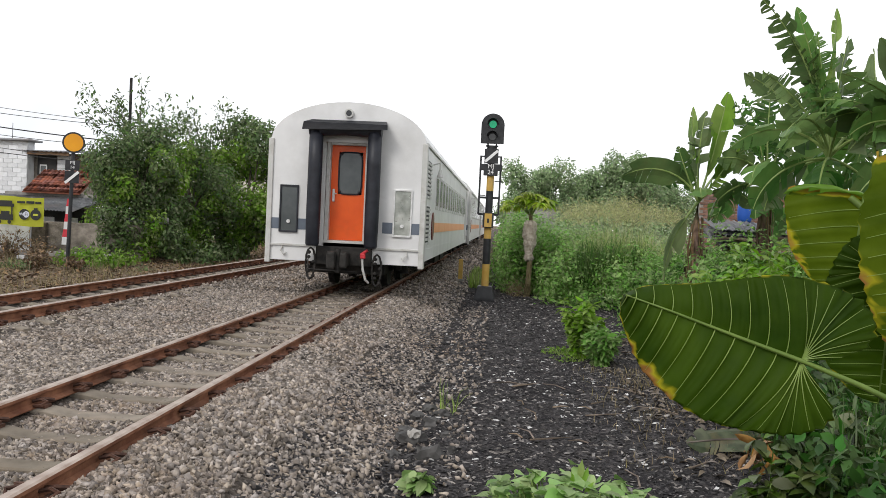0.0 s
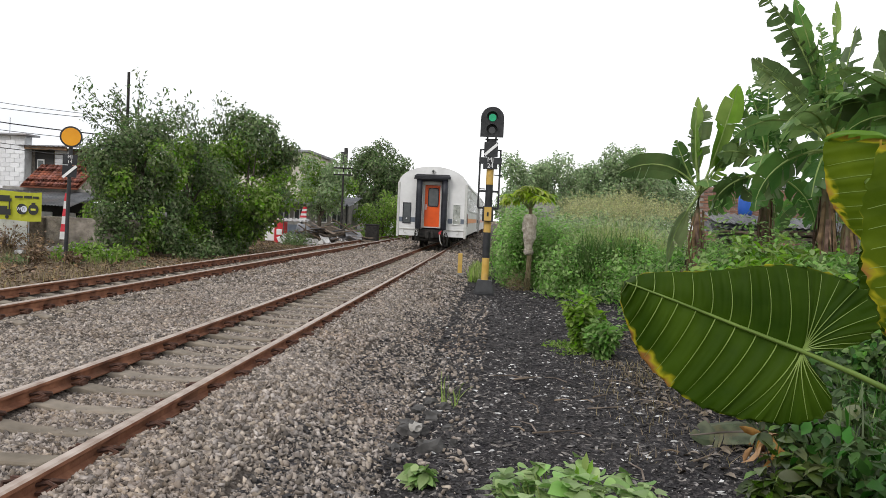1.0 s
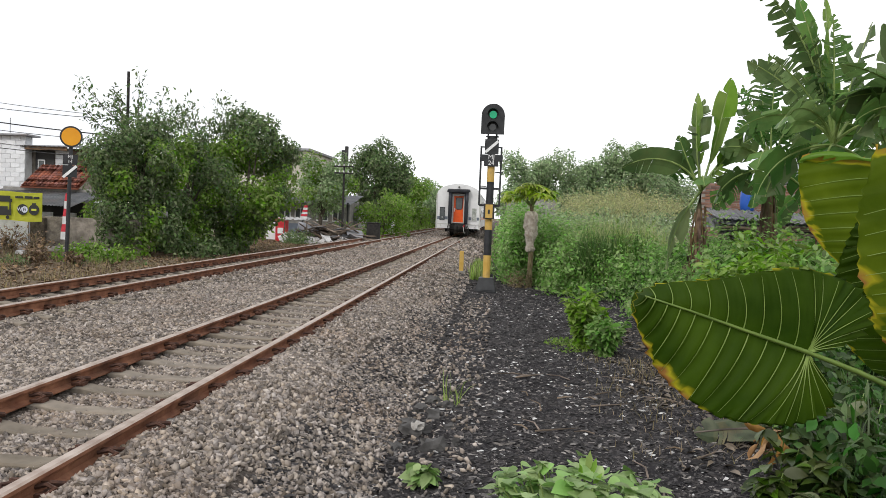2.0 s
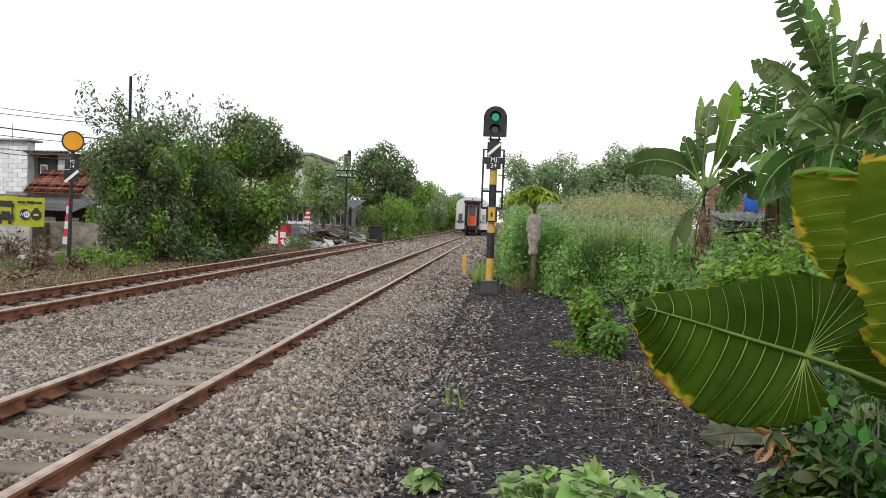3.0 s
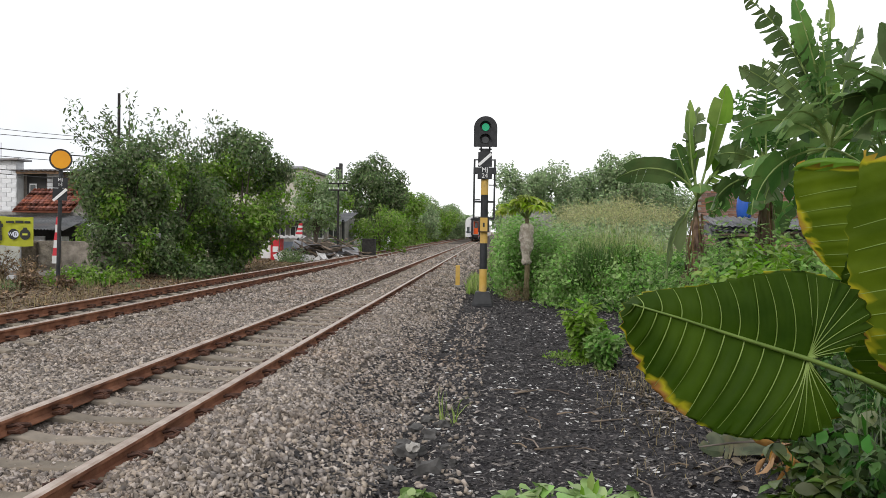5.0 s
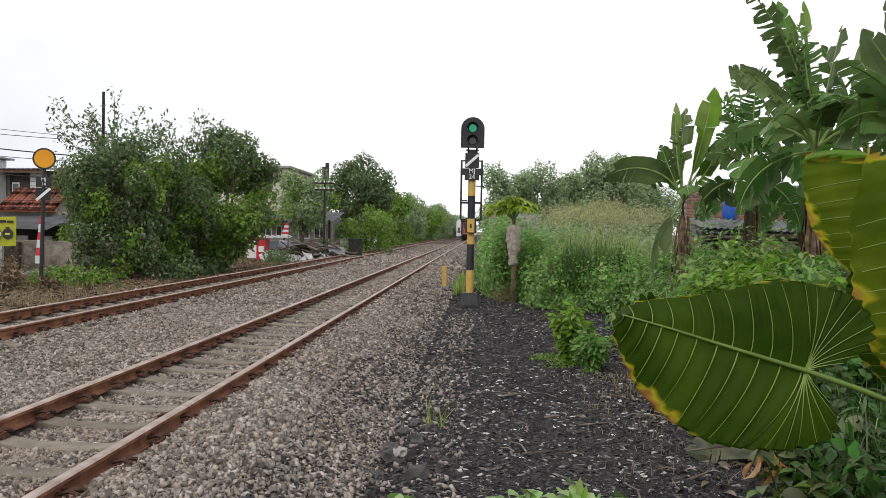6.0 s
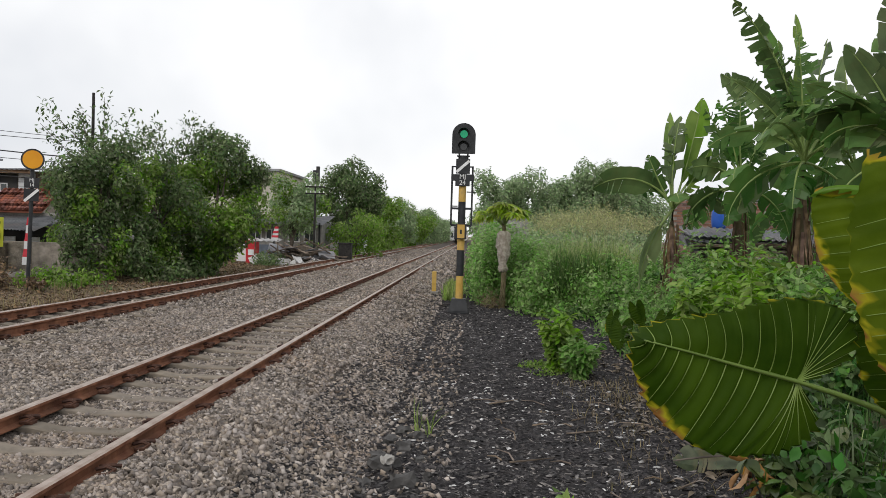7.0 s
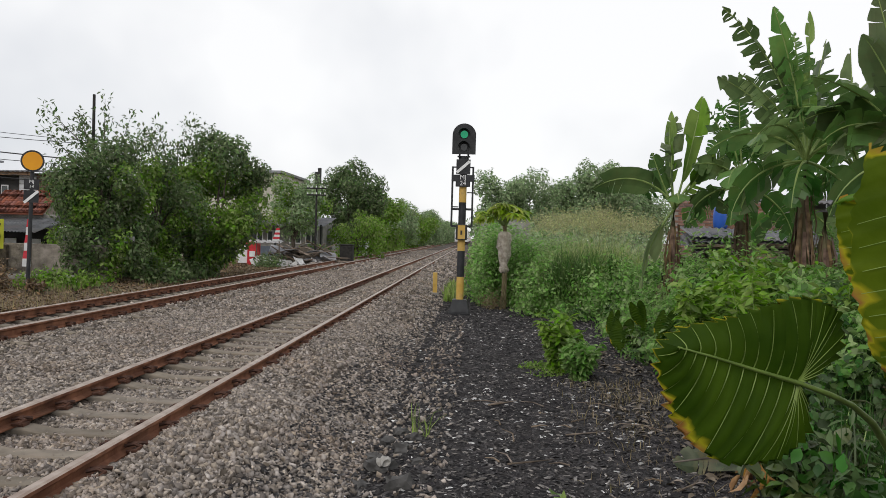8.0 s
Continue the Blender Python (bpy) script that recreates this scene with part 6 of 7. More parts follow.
build_banana(4.78, 12.0, 3.0, 0.115, HANGING + (
    (85, 80, 42, 3.1, 0.6, 0.9, 0), (80, 80, 68, 2.7, 0.5, 0.65, 0), (95, 84, 78, 2.2, 0.55, 0.8, 0), (75, 66, 30, 1.8, 0.5, 0.6, 0), (-10, 84, 93, 2.6, 0.36, 0.25, 1), (100, 66, 25, 1.7, 0.5, 0.8, 0), (-80, 62, 30, 2.3, 0.6, 0.3, 0),
    (130, 30, -50, 1.7, 0.55, 0.45, 0), (-130, 30, -45, 1.7, 0.55, 0.5, 0), (30, 60, 25, 2.0, 0.5, 0.7, 0), (85, 20, -45, 1.6, 0.5, 0.5, 0),
    (-40, 72, 70, 2.4, 0.5, 0.6, 0), (60, 78, 80, 2.2, 0.45, 0.85, 0), (170, 45, -10, 1.6, 0.5, 0.4, 0)),
    5, "tall banana plant with many torn dark leaves", ((0.35, 0.1, 2.2),))
build_banana(6.0, 13.0, 2.9, 0.11, HANGING + (
    (80, 74, 60, 2.4, 0.55, 0.6, 0), (10, 80, 88, 2.4, 0.5, 0.6, 0), (110, 40, -30, 1.9, 0.55, 0.6, 0), (-60, 60, 20, 2.2, 0.55, 0.4, 0),
    (140, 20, -60, 1.5, 0.5, 0.4, 0), (45, 50, 0, 2.0, 0.5, 0.7, 0), (90, 10, -60, 1.5, 0.5, 0.3, 0)),
    6, "dense banana plant at the edge of the plot")
build_banana(5.75, 11.0, 2.95, 0.11, HANGING + (
    (90, 74, 50, 2.1, 0.6, 0.3, 0), (90, 45, -30, 1.7, 0.6, 0.55, 0), (70, 82, 76, 2.6, 0.6, 0.35, 0), (110, 60, 5, 1.9, 0.55, 0.6, 0), (90, 10, -60, 1.4, 0.55, 0.4, 0),
    (150, 60, 10, 1.8, 0.55, 0.5, 0), (55, 55, -10, 2.0, 0.55, 0.7, 0), (100, 30, -45, 1.5, 0.5, 0.3, 0), (30, 78, 70, 2.2, 0.5, 0.6, 0)),
    7, "banana plant with broad drooping leaves")


build_banana(6.4, 16.4, 2.5, 0.10, HANGING + (
    (80, 70, 40, 1.7, 0.5, 0.5, 0), (-80, 66, 30, 1.7, 0.5, 0.4, 0), (10, 76, 80, 1.6, 0.45, 0.6, 0), (140, 60, 0, 1.5, 0.5, 0.5, 0), (-130, 60, 0, 1.5, 0.5, 0.5, 0)),
    8, "banana plant in front of the brick wall")
build_banana(7.5, 14.2, 2.7, 0.11, HANGING + (
    (85, 68, 20, 1.9, 0.55, 0.4, 0), (-80, 70, 40, 1.9, 0.55, 0.4, 0), (20, 76, 84, 1.8, 0.5, 0.6, 0), (130, 60, -10, 1.7, 0.5, 0.5, 0)),
    9, "dark banana plant at the back of the plot")


# ---- brick wall, sheets, drum behind the bananas ----
def build_brick_wall():
    w = thing("brick_wall", "unplastered red brick wall behind banana plants", "wall", pose(0, 0, 0), kind="structure")
    part("core", box(bmesh.new(), 5.0, 7.8, 20.42, 20.56, -0.5, 2.46), M_MORTAR, w, "grey mortar core")
    br = mesh_of("brick", box(bmesh.new(), 0, 0.205, -0.014, 0.0, 0, 0.055, 0.004))
    br.materials.append(M_BRICK)
    for r in range(20):
        for k in range(12):
            obj("brick", br, None, w, pose(5.0 + 0.217 * k + (0.09 if r % 2 else 0), 20.42, 1.09 + 0.068 * r))
    z = thing("zinc_shed", "grey corrugated zinc shed beside the brick wall", "shed", pose(7.7, 20.5, 0))
    part("wall", wavy_sheet(bmesh.new(), 0, 2.4, 0, 0.001, 0.0, 2.3, 0.1, 0.02), M_ZINC, z)
    part("roof", wavy_sheet(bmesh.new(), -0.1, 2.6, -0.3, 3.2, 2.46, 2.7, 0.14, 0.02), M_ZINC, z, "pale sheet roof")
    part("beam", box(bmesh.new(), -0.06, 0.06, 0.0, 0.12, -0.4, 2.4), M_WOOD, z)
    part("back_wall", box(bmesh.new(), 0.0, 2.3, 3.0, 3.1, -0.4, 2.85), M_CONCRETE, z, "grey rendered wall")
    part("side_wall", box(bmesh.new(), 2.35, 2.45, 0.0, 3.1, -0.4, 3.2), M_ZINC, z)
    g = random.Random(9)
    s = thing("roofing_pile", "loose pile of old zinc sheets and boards", "pile", pose(6.1, 17.9, ground_z(6.1, 17.9)))
    for k in range(7):
        part("sheet", wavy_sheet(bmesh.new(), -1.3, 1.3, -0.5, 0.5, 0.0, 0.02, 0.14, 0.016), M_ZINC, s, m=pose(g.uniform(-0.3, 0.3), 0, 1.55 + 0.05 * k, 14 + g.uniform(-4, 4), g.uniform(-5, 5), g.uniform(-8, 8)))
    for k in range(6):
        part("board", box(bmesh.new(), -1.2, 1.2, -0.06, 0.06, -0.02, 0.02, 0.004), M_WOOD, s, m=pose(g.uniform(-0.3, 0.3), -0.5, 1.45 + 0.04 * k, 0, g.uniform(-5, 5), g.uniform(-10, 10)))
    for x in (-1.1, 1.1):
        part("trestle", box(bmesh.new(), x - 0.1, x + 0.1, -0.45, 0.45, -0.1, 1.5), M_WOOD, s)
    d = thing("blue_drum", "blue plastic drum on a brick pier", "drum", pose(5.58, 18.6, 0))
    part("pier", box(bmesh.new(), -0.15, 0.15, -0.15, 0.15, -0.5, 1.74, 0.02), M_BARK, d, "rough pier")
    bm = tube(bmesh.new(), [(0, 0, 1.74), (0, 0, 1.78), (0, 0, 1.9), (0, 0, 2.04), (0, 0, 2.2), (0, 0, 2.26)], [0.13, 0.15, 0.165, 0.165, 0.15, 0.10], 20)
    part("barrel", bm, M_BLUE, d, "blue plastic barrel", smooth=True)
    gw = obj("far_wall", mesh_of("far_wall", box(bmesh.new(), 0.35, 3.2, 46.0, 46.2, -0.5, 2.6, 0.02)), M_CONCRETE)
    tagged(gw, "distant grey wall beyond the signal", "wall", kind="structure")


build_brick_wall()


# ---- elephant ear plant beside the camera ----
def ear_material(name, dark, light):
    mat = surf(name, dark, light, 5.0, 0.6, 0.5, 22, through_light=0.45, spec=0.12, relief=0.008)
    n, l = mat.node_tree.nodes, mat.node_tree.links
    wear = n.new("ShaderNodeAttribute")
    wear.attribute_name = "wear"
    ramp_ = n.new("ShaderNodeValToRGB")
    e = ramp_.color_ramp.elements
    e[0].position, e[0].color = 0.30, (0, 0, 0, 1)
    e[1].position, e[1].color = 0.55, (1, 1, 1, 1)
    tone = n.new("ShaderNodeValToRGB")
    e = tone.color_ramp.elements
    e[0].position, e[0].color = 0.55, (0.44, 0.40, 0.02, 1)
    e[1].position, e[1].color = 0.95, (0.36, 0.17, 0.05, 1)
    mx = n.new("ShaderNodeMix")
    mx.data_type = "RGBA"
    p = n["Principled BSDF"]
    src = p.inputs["Base Color"].links[0].from_socket
    l.new(wear.outputs["Fac"], ramp_.inputs["Fac"])
    l.new(wear.outputs["Fac"], tone.inputs["Fac"])
    l.new(ramp_.outputs["Color"], mx.inputs["Factor"])
    l.new(src, mx.inputs["A"])
    l.new(tone.outputs["Color"], mx.inputs["B"])
    l.new(mx.outputs["Result"], p.inputs["Base Color"])
    for nd in n:
        if nd.type == "BSDF_TRANSLUCENT":
            l.new(mx.outputs["Result"], nd.inputs["Color"])
    return mat


M_EAR = ear_material("elephant_ear_leaf", (0.018, 0.048, 0.002), (0.056, 0.105, 0.006))
# Yellower leaf tint, also lightened to paint in light shining through.
M_EAR_LIGHT = ear_material("yellowing_lit_elephant_ear_leaf", (0.062, 0.105, 0.004), (0.125, 0.18, 0.010))
M_PETIOLE = surf("olive_leaf_stalk", (0.09, 0.15, 0.025), (0.17, 0.25, 0.05), 8, 0.5, 0.1, 40, through_light=0.1)
M_EARVEIN = surf("elephant_ear_vein", (0.22, 0.33, 0.07), (0.32, 0.43, 0.12), 8, 0.45, 0.05, 40, through_light=0.25)
UPPER = ((323, 0), (305, 20), (280, 36), (193, 75), (73, 135), (-41, 143), (-98, 108), (-96, 62), (-48, 22), (0, 0))
LOWER = ((323, 0), (320, -25), (304, -55), (240, -122), (145, -157), (66, -155), (-31, -128), (-80, -88), (-78, -58), (-40, -30), (0, 0))


def smooth_path(pts, n):
    """Points at even steps on a smooth curve through pts."""
    p = [np.array(q, float) for q in pts]
    p = [2 * p[0] - p[1]] + p + [2 * p[-1] - p[-2]]
    dense = []
    for i in range(1, len(p) - 2):
        for u in np.linspace(0, 1, 20, endpoint=False):
            dense.append(0.5 * (2 * p[i] + (p[i + 1] - p[i - 1]) * u + (2 * p[i - 1] - 5 * p[i] + 4 * p[i + 1] - p[i + 2]) * u ** 2 + (3 * p[i] - p[i - 1] - 3 * p[i + 1] + p[i + 2]) * u ** 3))
    dense.append(p[-2])
    dense = np.array(dense)
    s = np.r_[0, np.cumsum(np.linalg.norm(np.diff(dense, axis=0), axis=1))]
    return np.stack([np.interp(np.linspace(0, s[-1], n), s, dense[:, k]) for k in (0, 1)], 1)


def ear_leaf(parent, scale, seed, mirror=1, worn=1.0, m=None, stalk=True, light=False, step=4, rotted=None):
    """A ribbed leaf, tip towards +x; step: edge steps from vein to vein; rotted: x up to which the base has withered away."""
    g = np.random.default_rng(seed)
    N, J = 81, 15
    verts, faces, wear, ribs = [], [], [], []
    for side, outline in ((1, UPPER), (-1, LOWER)):
        edge = smooth_path(outline, N)
        base = len(verts)
        for i in range(N):
            ax, ay = edge[i]
            s = np.clip((ax - 58) * 323 / 265, 0, 323)
            ph = (i - 3) / step * 2 * math.pi
            ruffle = (0.012 * math.sin(ph * 1.37 + seed) + 0.006 * math.sin(ph * 2.3)) * (0.5 if light else 1)
            nick = 1 - (0.012 if light else 0.030) * (1 + math.sin(ph * (0.31 if light else 0.93) + 1)) * (0.8 + 0.5 * noise.noise(Vector((i * 0.4, seed, side))))
            for j in range(J):
                u = 1 - (1 - j / (J - 1)) ** 1.5
                x = s + (ax - s) * (u ** 1.45 * (nick if j == J - 1 else 1))
                y = ay * u * (nick if j == J - 1 else 1)
                z = (0.05 * u * u - 0.05 * u) * 1.0 + (0.004 if s <= 0 else 0.006 if light else 0.011) * math.sin(ph) * math.sin(math.pi * min(u * 1.05, 1)) ** 0.7 + ruffle * u ** 3
                z += 0.05 * (ax / 323) ** 2 * (1 if ax > 0 else 0.4) * u
                verts.append((x * scale, y * scale * mirror, z * scale * 711))
                tipness = max(0, (ax - 120) / 200) if side < 0 else max(0, (ax - 60) / 260) * 0.75
                blot = 0.5 + 0.5 * math.sin(ph * 0.31 + seed * 2.0) * math.sin(ph * 0.17 + 1.0)
                burn = 0.55 * math.exp(-(((ax - 235) / 55) ** 2)) if side < 0 else 0
                rough = noise.noise(Vector((ax * 0.045, ay * 0.045, seed)))
                w = u ** 16 * (0.36 + 0.55 * tipness * blot + 0.35 * rough) + burn * max(0, (u - 0.72) / 0.28) * (1.0 + 1.6 * rough + 1.1 * noise.noise(Vector((x * 0.16, y * 0.16, seed)))) * 1.3
                if rotted is not None:
                    w = max(w, 1.0 - max(0.0, x - rotted - 3 + 12 * rough) / 9)
                wear.append(min(1, w * worn))
        for i in range(N - 1):
            for j in range(J - 1):
                a = base + i * J + j
                f = (a, a + 1, a + J + 1, a + J)
                if rotted is not None and verts[a][0] / scale < rotted + 16 * noise.noise(Vector((verts[a][1] / scale * 0.05, seed, 0))):
                    continue
                faces.append(f if side * mirror > 0 else f[::-1])
        for i in range(3, N - 3, step):
            path = [Vector(verts[base + i * J + j]) + Vector((0, 0, -0.0028)) for j in range(0, J - 2)]
            if i * 1.0 / N > 0.93 or (rotted is not None and path[0].x / scale < rotted + 10):
                continue
            vein = bmesh.new()
            ribs.append(vein)
            tube(vein, path, [0.0015 * scale * 711 * (1 - 0.75 * k / (J - 2)) for k in range(len(path))], 5)
    me = fast_mesh("blade", verts, faces)
    att = me.attributes.new("wear", "FLOAT", "POINT")
    att.data.foreach_set("value", np.array(wear, np.float32))
    me.shade_smooth()
    leaf = obj("leaf", me, M_EAR_LIGHT if light else M_EAR, parent, m, "large ribbed leaf with yellow scorched edges")
    for vein in ribs:
        part("vein", vein, M_EARVEIN, leaf)
    q = scale
    foot = 0 if rotted is None else rotted
    rib = tube(bmesh.new(), [(323 * q, 0, -0.002), (240 * q, 1 * q, -0.006), (120 * q, 0, -0.008), (foot * q, 0, -0.010)] + ([(-100 * q, -4 * q, -0.012), (-200 * q, -12 * q, 0.0), (-330 * q, -34 * q, 0.03), (-520 * q, -100 * q, 0.06), (-760 * q, -300 * q, 0.1)] if stalk else []),
               [0.0018, 0.003, 0.0044, 0.0060] + ([0.0072, 0.008, 0.010, 0.014, 0.018] if stalk else []), 10)
    part("midrib", rib, M_PETIOLE, leaf, smooth=True)
    return leaf


EAR_BASE = Vector((1.9, 2.3, -0.42))
ear = thing("elephant_ear_plant", "elephant ear plant with huge ribbed green leaves", "plant", Matrix.Translation(EAR_BASE))
LEAF = [
    (0.0, 0.772, 1.834, 1.1, 95.0, -17.8, 176.4),
    (0.5, 0.746, 1.862, 1.091, 98.9, -20.5, 171.5),
    (1.0, 0.746, 1.883, 1.081, 91.6, -18.7, 175.6),
    (1.5, 0.764, 1.913, 1.074, 91.0, -18.0, -174.0),
    (3.0, 0.755, 2.044, 1.036, 84.8, -14.7, -161.8),
    (3.5, 0.736, 2.075, 1.037, 91.8, -17.6, -176.2),
    (4.0, 0.74, 2.102, 1.029, 93.2, -16.1, -174.0),
    (4.5, 0.746, 2.065, 1.048, 93.2, -16.6, -163.8),
    (6.0, 0.754, 2.029, 1.076, 91.4, -16.1, -172.0),
    (6.5, 0.812, 2.147, 1.079, 74.5, -13.6, -167.3),
    (7.0, 0.802, 2.119, 1.08, 80.0, -13.7, -156.8),
    (7.5, 0.80, 2.10, 1.078, 82.5, -15.0, -147.3),
    (8.0, 0.821, 2.153, 1.067, 81.5, -13.9, -142.3),
]


def from_base(m):
    return Matrix.Translation(-EAR_BASE) @ m


ear_1 = ear_leaf(ear, 1 / 711, 3)
# upright leaf, tip up, and a smaller one behind it
SWAY_2 = [(0, 0.163, 0.098), (0.5, 0.133, 0.076), (1, 0.12, 0.075), (1.5, 0.11, 0.064), (3, 0.021, 0.002), (3.5, 0.0, 0.0), (4.5, 0.009, 0.001), (6, 0.039, 0.044), (7, 0.065, 0.087), (8, 0.07, 0.075)]
SWAY_3 = [(0, 0.09, 0.058), (0.5, 0.117, 0.145), (1, 0.155, 0.173), (1.5, 0.112, 0.133), (3, 0.012, 0.016), (3.5, 0.0, 0.0), (4.5, 0.009, 0.018), (6, 0.07, 0.108), (6.5, 0.093, 0.10), (7, 0.13, 0.06), (8, 0.2, 0.02)]


def hung(x, y, z, lean, turn):
    """A leaf that hangs with its tip down and its face to the track."""
    down = Matrix(((0, -1, 0, 0), (0, 0, 1, 0), (-1, 0, 0, 0), (0, 0, 0, 1)))
    return Matrix.Translation((x, y, z)) @ Euler((0, radians(lean), radians(turn))).to_matrix().to_4x4() @ down


UP_2 = hung(1.20, 2.10, 1.61, 2, 4)
UP_3 = hung(1.06, 2.40, 1.61, 4, -10)
UP_4 = hung(1.12, 2.32, 1.26, 3, -8)
ear_2 = ear_leaf(ear, 1.6 / 711, 8, -1, worn=0.78, light=True, m=from_base(UP_2), stalk=False, step=3, rotted=38)
ear_3 = ear_leaf(ear, 1.0 / 711, 12, -1, worn=0.85, light=True, m=from_base(UP_3), stalk=False, rotted=88)
ear_4 = ear_leaf(ear, 0.9 / 711, 15, -1, worn=0.5, m=from_base(UP_4), stalk=False)


def curl(leaf, scale, x0, y0, y1, reach, material, label):
    """A crumpled strip folded over the withered end of a leaf."""
    bm, n, rows = bmesh.new(), 26, []
    for j in range(5):
        row = []
        for k in range(n + 1):
            u = k / n
            y = y0 + (y1 - y0) * u
            w = noise.noise(Vector((u * 5, j * 0.8, x0)))
            h = math.sin(math.pi * u) ** 0.5
            row.append(bm.verts.new(((x0 + 10 - (reach * math.sin(j * 0.55) * h) + 9 * w) * scale, (y + 4 * w) * scale, (-reach * 0.9 * (1 - math.cos(j * 0.7)) * h * 0.5 + 8 * w) * scale)))
        rows.append(row)
    for a, b in zip(rows, rows[1:]):
        for k in range(n):
            bm.faces.new((a[k], a[k + 1], b[k + 1], b[k]))
    part("curled_rim", bm, material, leaf, label, smooth=True)


curl(ear_2, 1.6 / 711, 40, 20, 120, 22, M_DRYLEAF, "brown withered rim")
rim = [(0.095 - 0.024 * k, 0.21 + 0.004 * math.sin(k * 2.1), 0.003 * math.cos(k * 1.7)) for k in range(6)]
part("withered_bract", tube(bmesh.new(), rim, [0.010, 0.016, 0.013, 0.015, 0.009, 0.003], 7), M_YELLOWLEAF, ear_2, "dry yellow flower bract")
curl(ear_3, 1.0 / 711, 90, -20, 165, 26, M_BANANA_NEW, "folded rim showing the pale underside")
bm = tube(bmesh.new(), [(0, 0, -0.1), (-0.1, 0.0, 0.9), (-0.35, -0.1, 1.75), (-0.62, -0.18, 2.0)], [0.05, 0.035, 0.022, 0.012], 10)
part("stalk", bm, M_PETIOLE, ear, smooth=True)
bm = tube(bmesh.new(), [(0.05, 0.05, -0.1), (-0.05, 0.1, 1.0), (-0.45, 0.12, 1.7), (-0.80, 0.10, 1.96)], [0.05, 0.03, 0.02, 0.010], 10)
part("stalk", bm, M_PETIOLE, ear, smooth=True)


# ---- undergrowth, pale creeper, litter ----
def near_blobs(g, n, x0, x1, y0, y1, r, top):
    return [(g.uniform(x0, x1), g.uniform(y0, y1), -0.45 + top * g.random() ** 1.3, r * g.uniform(0.7, 1.3), r * g.uniform(0.7, 1.3), r * g.uniform(0.6, 1.0)) for _ in range(n)]


# The shade below the big leaves is in the leaf colour here.
low_plants("undergrowth", "broad-leaved undergrowth below the elephant ear, coloured dark for its shade", "weeds", near_blobs(g4, 40, 2.05, 3.6, 3.6, 6.6, 0.24, 0.55), 100, 0.10, M_SHADE_LEAF, 121, LEAF6)
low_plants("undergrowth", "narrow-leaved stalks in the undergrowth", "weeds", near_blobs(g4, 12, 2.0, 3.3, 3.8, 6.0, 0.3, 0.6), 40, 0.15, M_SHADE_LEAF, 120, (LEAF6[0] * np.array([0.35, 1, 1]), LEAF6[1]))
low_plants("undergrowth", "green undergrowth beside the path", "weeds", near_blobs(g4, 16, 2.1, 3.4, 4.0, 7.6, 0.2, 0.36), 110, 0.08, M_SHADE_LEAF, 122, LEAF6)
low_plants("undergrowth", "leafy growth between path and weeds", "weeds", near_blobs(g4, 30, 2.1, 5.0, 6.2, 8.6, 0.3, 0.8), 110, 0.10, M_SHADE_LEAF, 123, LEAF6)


BROAD = (np.array([(0, 0, 0), (-0.22, 0.12, 0.05), (-0.36, 0.36, 0.09), (-0.30, 0.66, 0.06), (0, 1.0, -0.16), (0.30, 0.66, 0.06), (0.36, 0.36, 0.09), (0.22, 0.12, 0.05), (0, 0.16, -0.01), (0, 0.4, 0), (0, 0.7, -0.03)]),
         np.array([(0, 8, 1), (1, 8, 9), (1, 9, 2), (2, 9, 10), (2, 10, 3), (3, 10, 4), (0, 7, 8), (7, 9, 8), (7, 6, 9), (6, 10, 9), (6, 5, 10), (5, 4, 10)]))
# Leaf colour lowered to include the shade near the elephant ear.
M_BROAD = leaf_mat("broad_weed_leaf", (0.036, 0.064, 0.014), (0.125, 0.17, 0.04), 0.25, 0.55, 0.35)
M_DARKSTALK = surf("dark_stalk", (0.012, 0.014, 0.010), (0.035, 0.035, 0.022), 12, 0.6, 0.2, 60)


def build_broad_weed(x, y, h, leaf, seed, label, material):
    g = np.random.default_rng(seed)
    t = thing("broad_leaved_weed", label, "weed", pose(x, y, cinder_z(x, y)), "broad-leaved weeds at the path edge")
    pos, d = [], []
    for k in range(5):
        a, r = g.uniform(0, 2 * math.pi), h * g.uniform(0.1, 0.45)
        tip = np.array([math.cos(a) * r, math.sin(a) * r, h * g.uniform(0.65, 1.05)])
        part("stem", tube(bmesh.new(), [(0, 0, -0.04), tip * np.array([0.5, 0.5, 0.55]), tip], [0.006, 0.005, 0.003], 5), M_DARKSTALK if k % 2 else M_MIDRIB, t)
        for u in np.linspace(0.25, 1, 7):
            q = tip * np.array([u ** 1.3, u ** 1.3, u])
            for _ in range(2):
                b = g.uniform(0, 2 * math.pi)
                pos.append(q)
                d.append([math.cos(b), math.sin(b), g.uniform(-0.7, 0.25)])
    n = len(pos)
    ob = strewn("foliage", BROAD, np.array(pos), frames_along(np.array(d), np.array([0, 0, 1.0]) + g.normal(size=(n, 3)) * 0.4), leaf * g.uniform(0.55, 1.25, (n, 1)) * np.array([[0.95, 1.2, 1.1]]), material)
    ob.parent = t


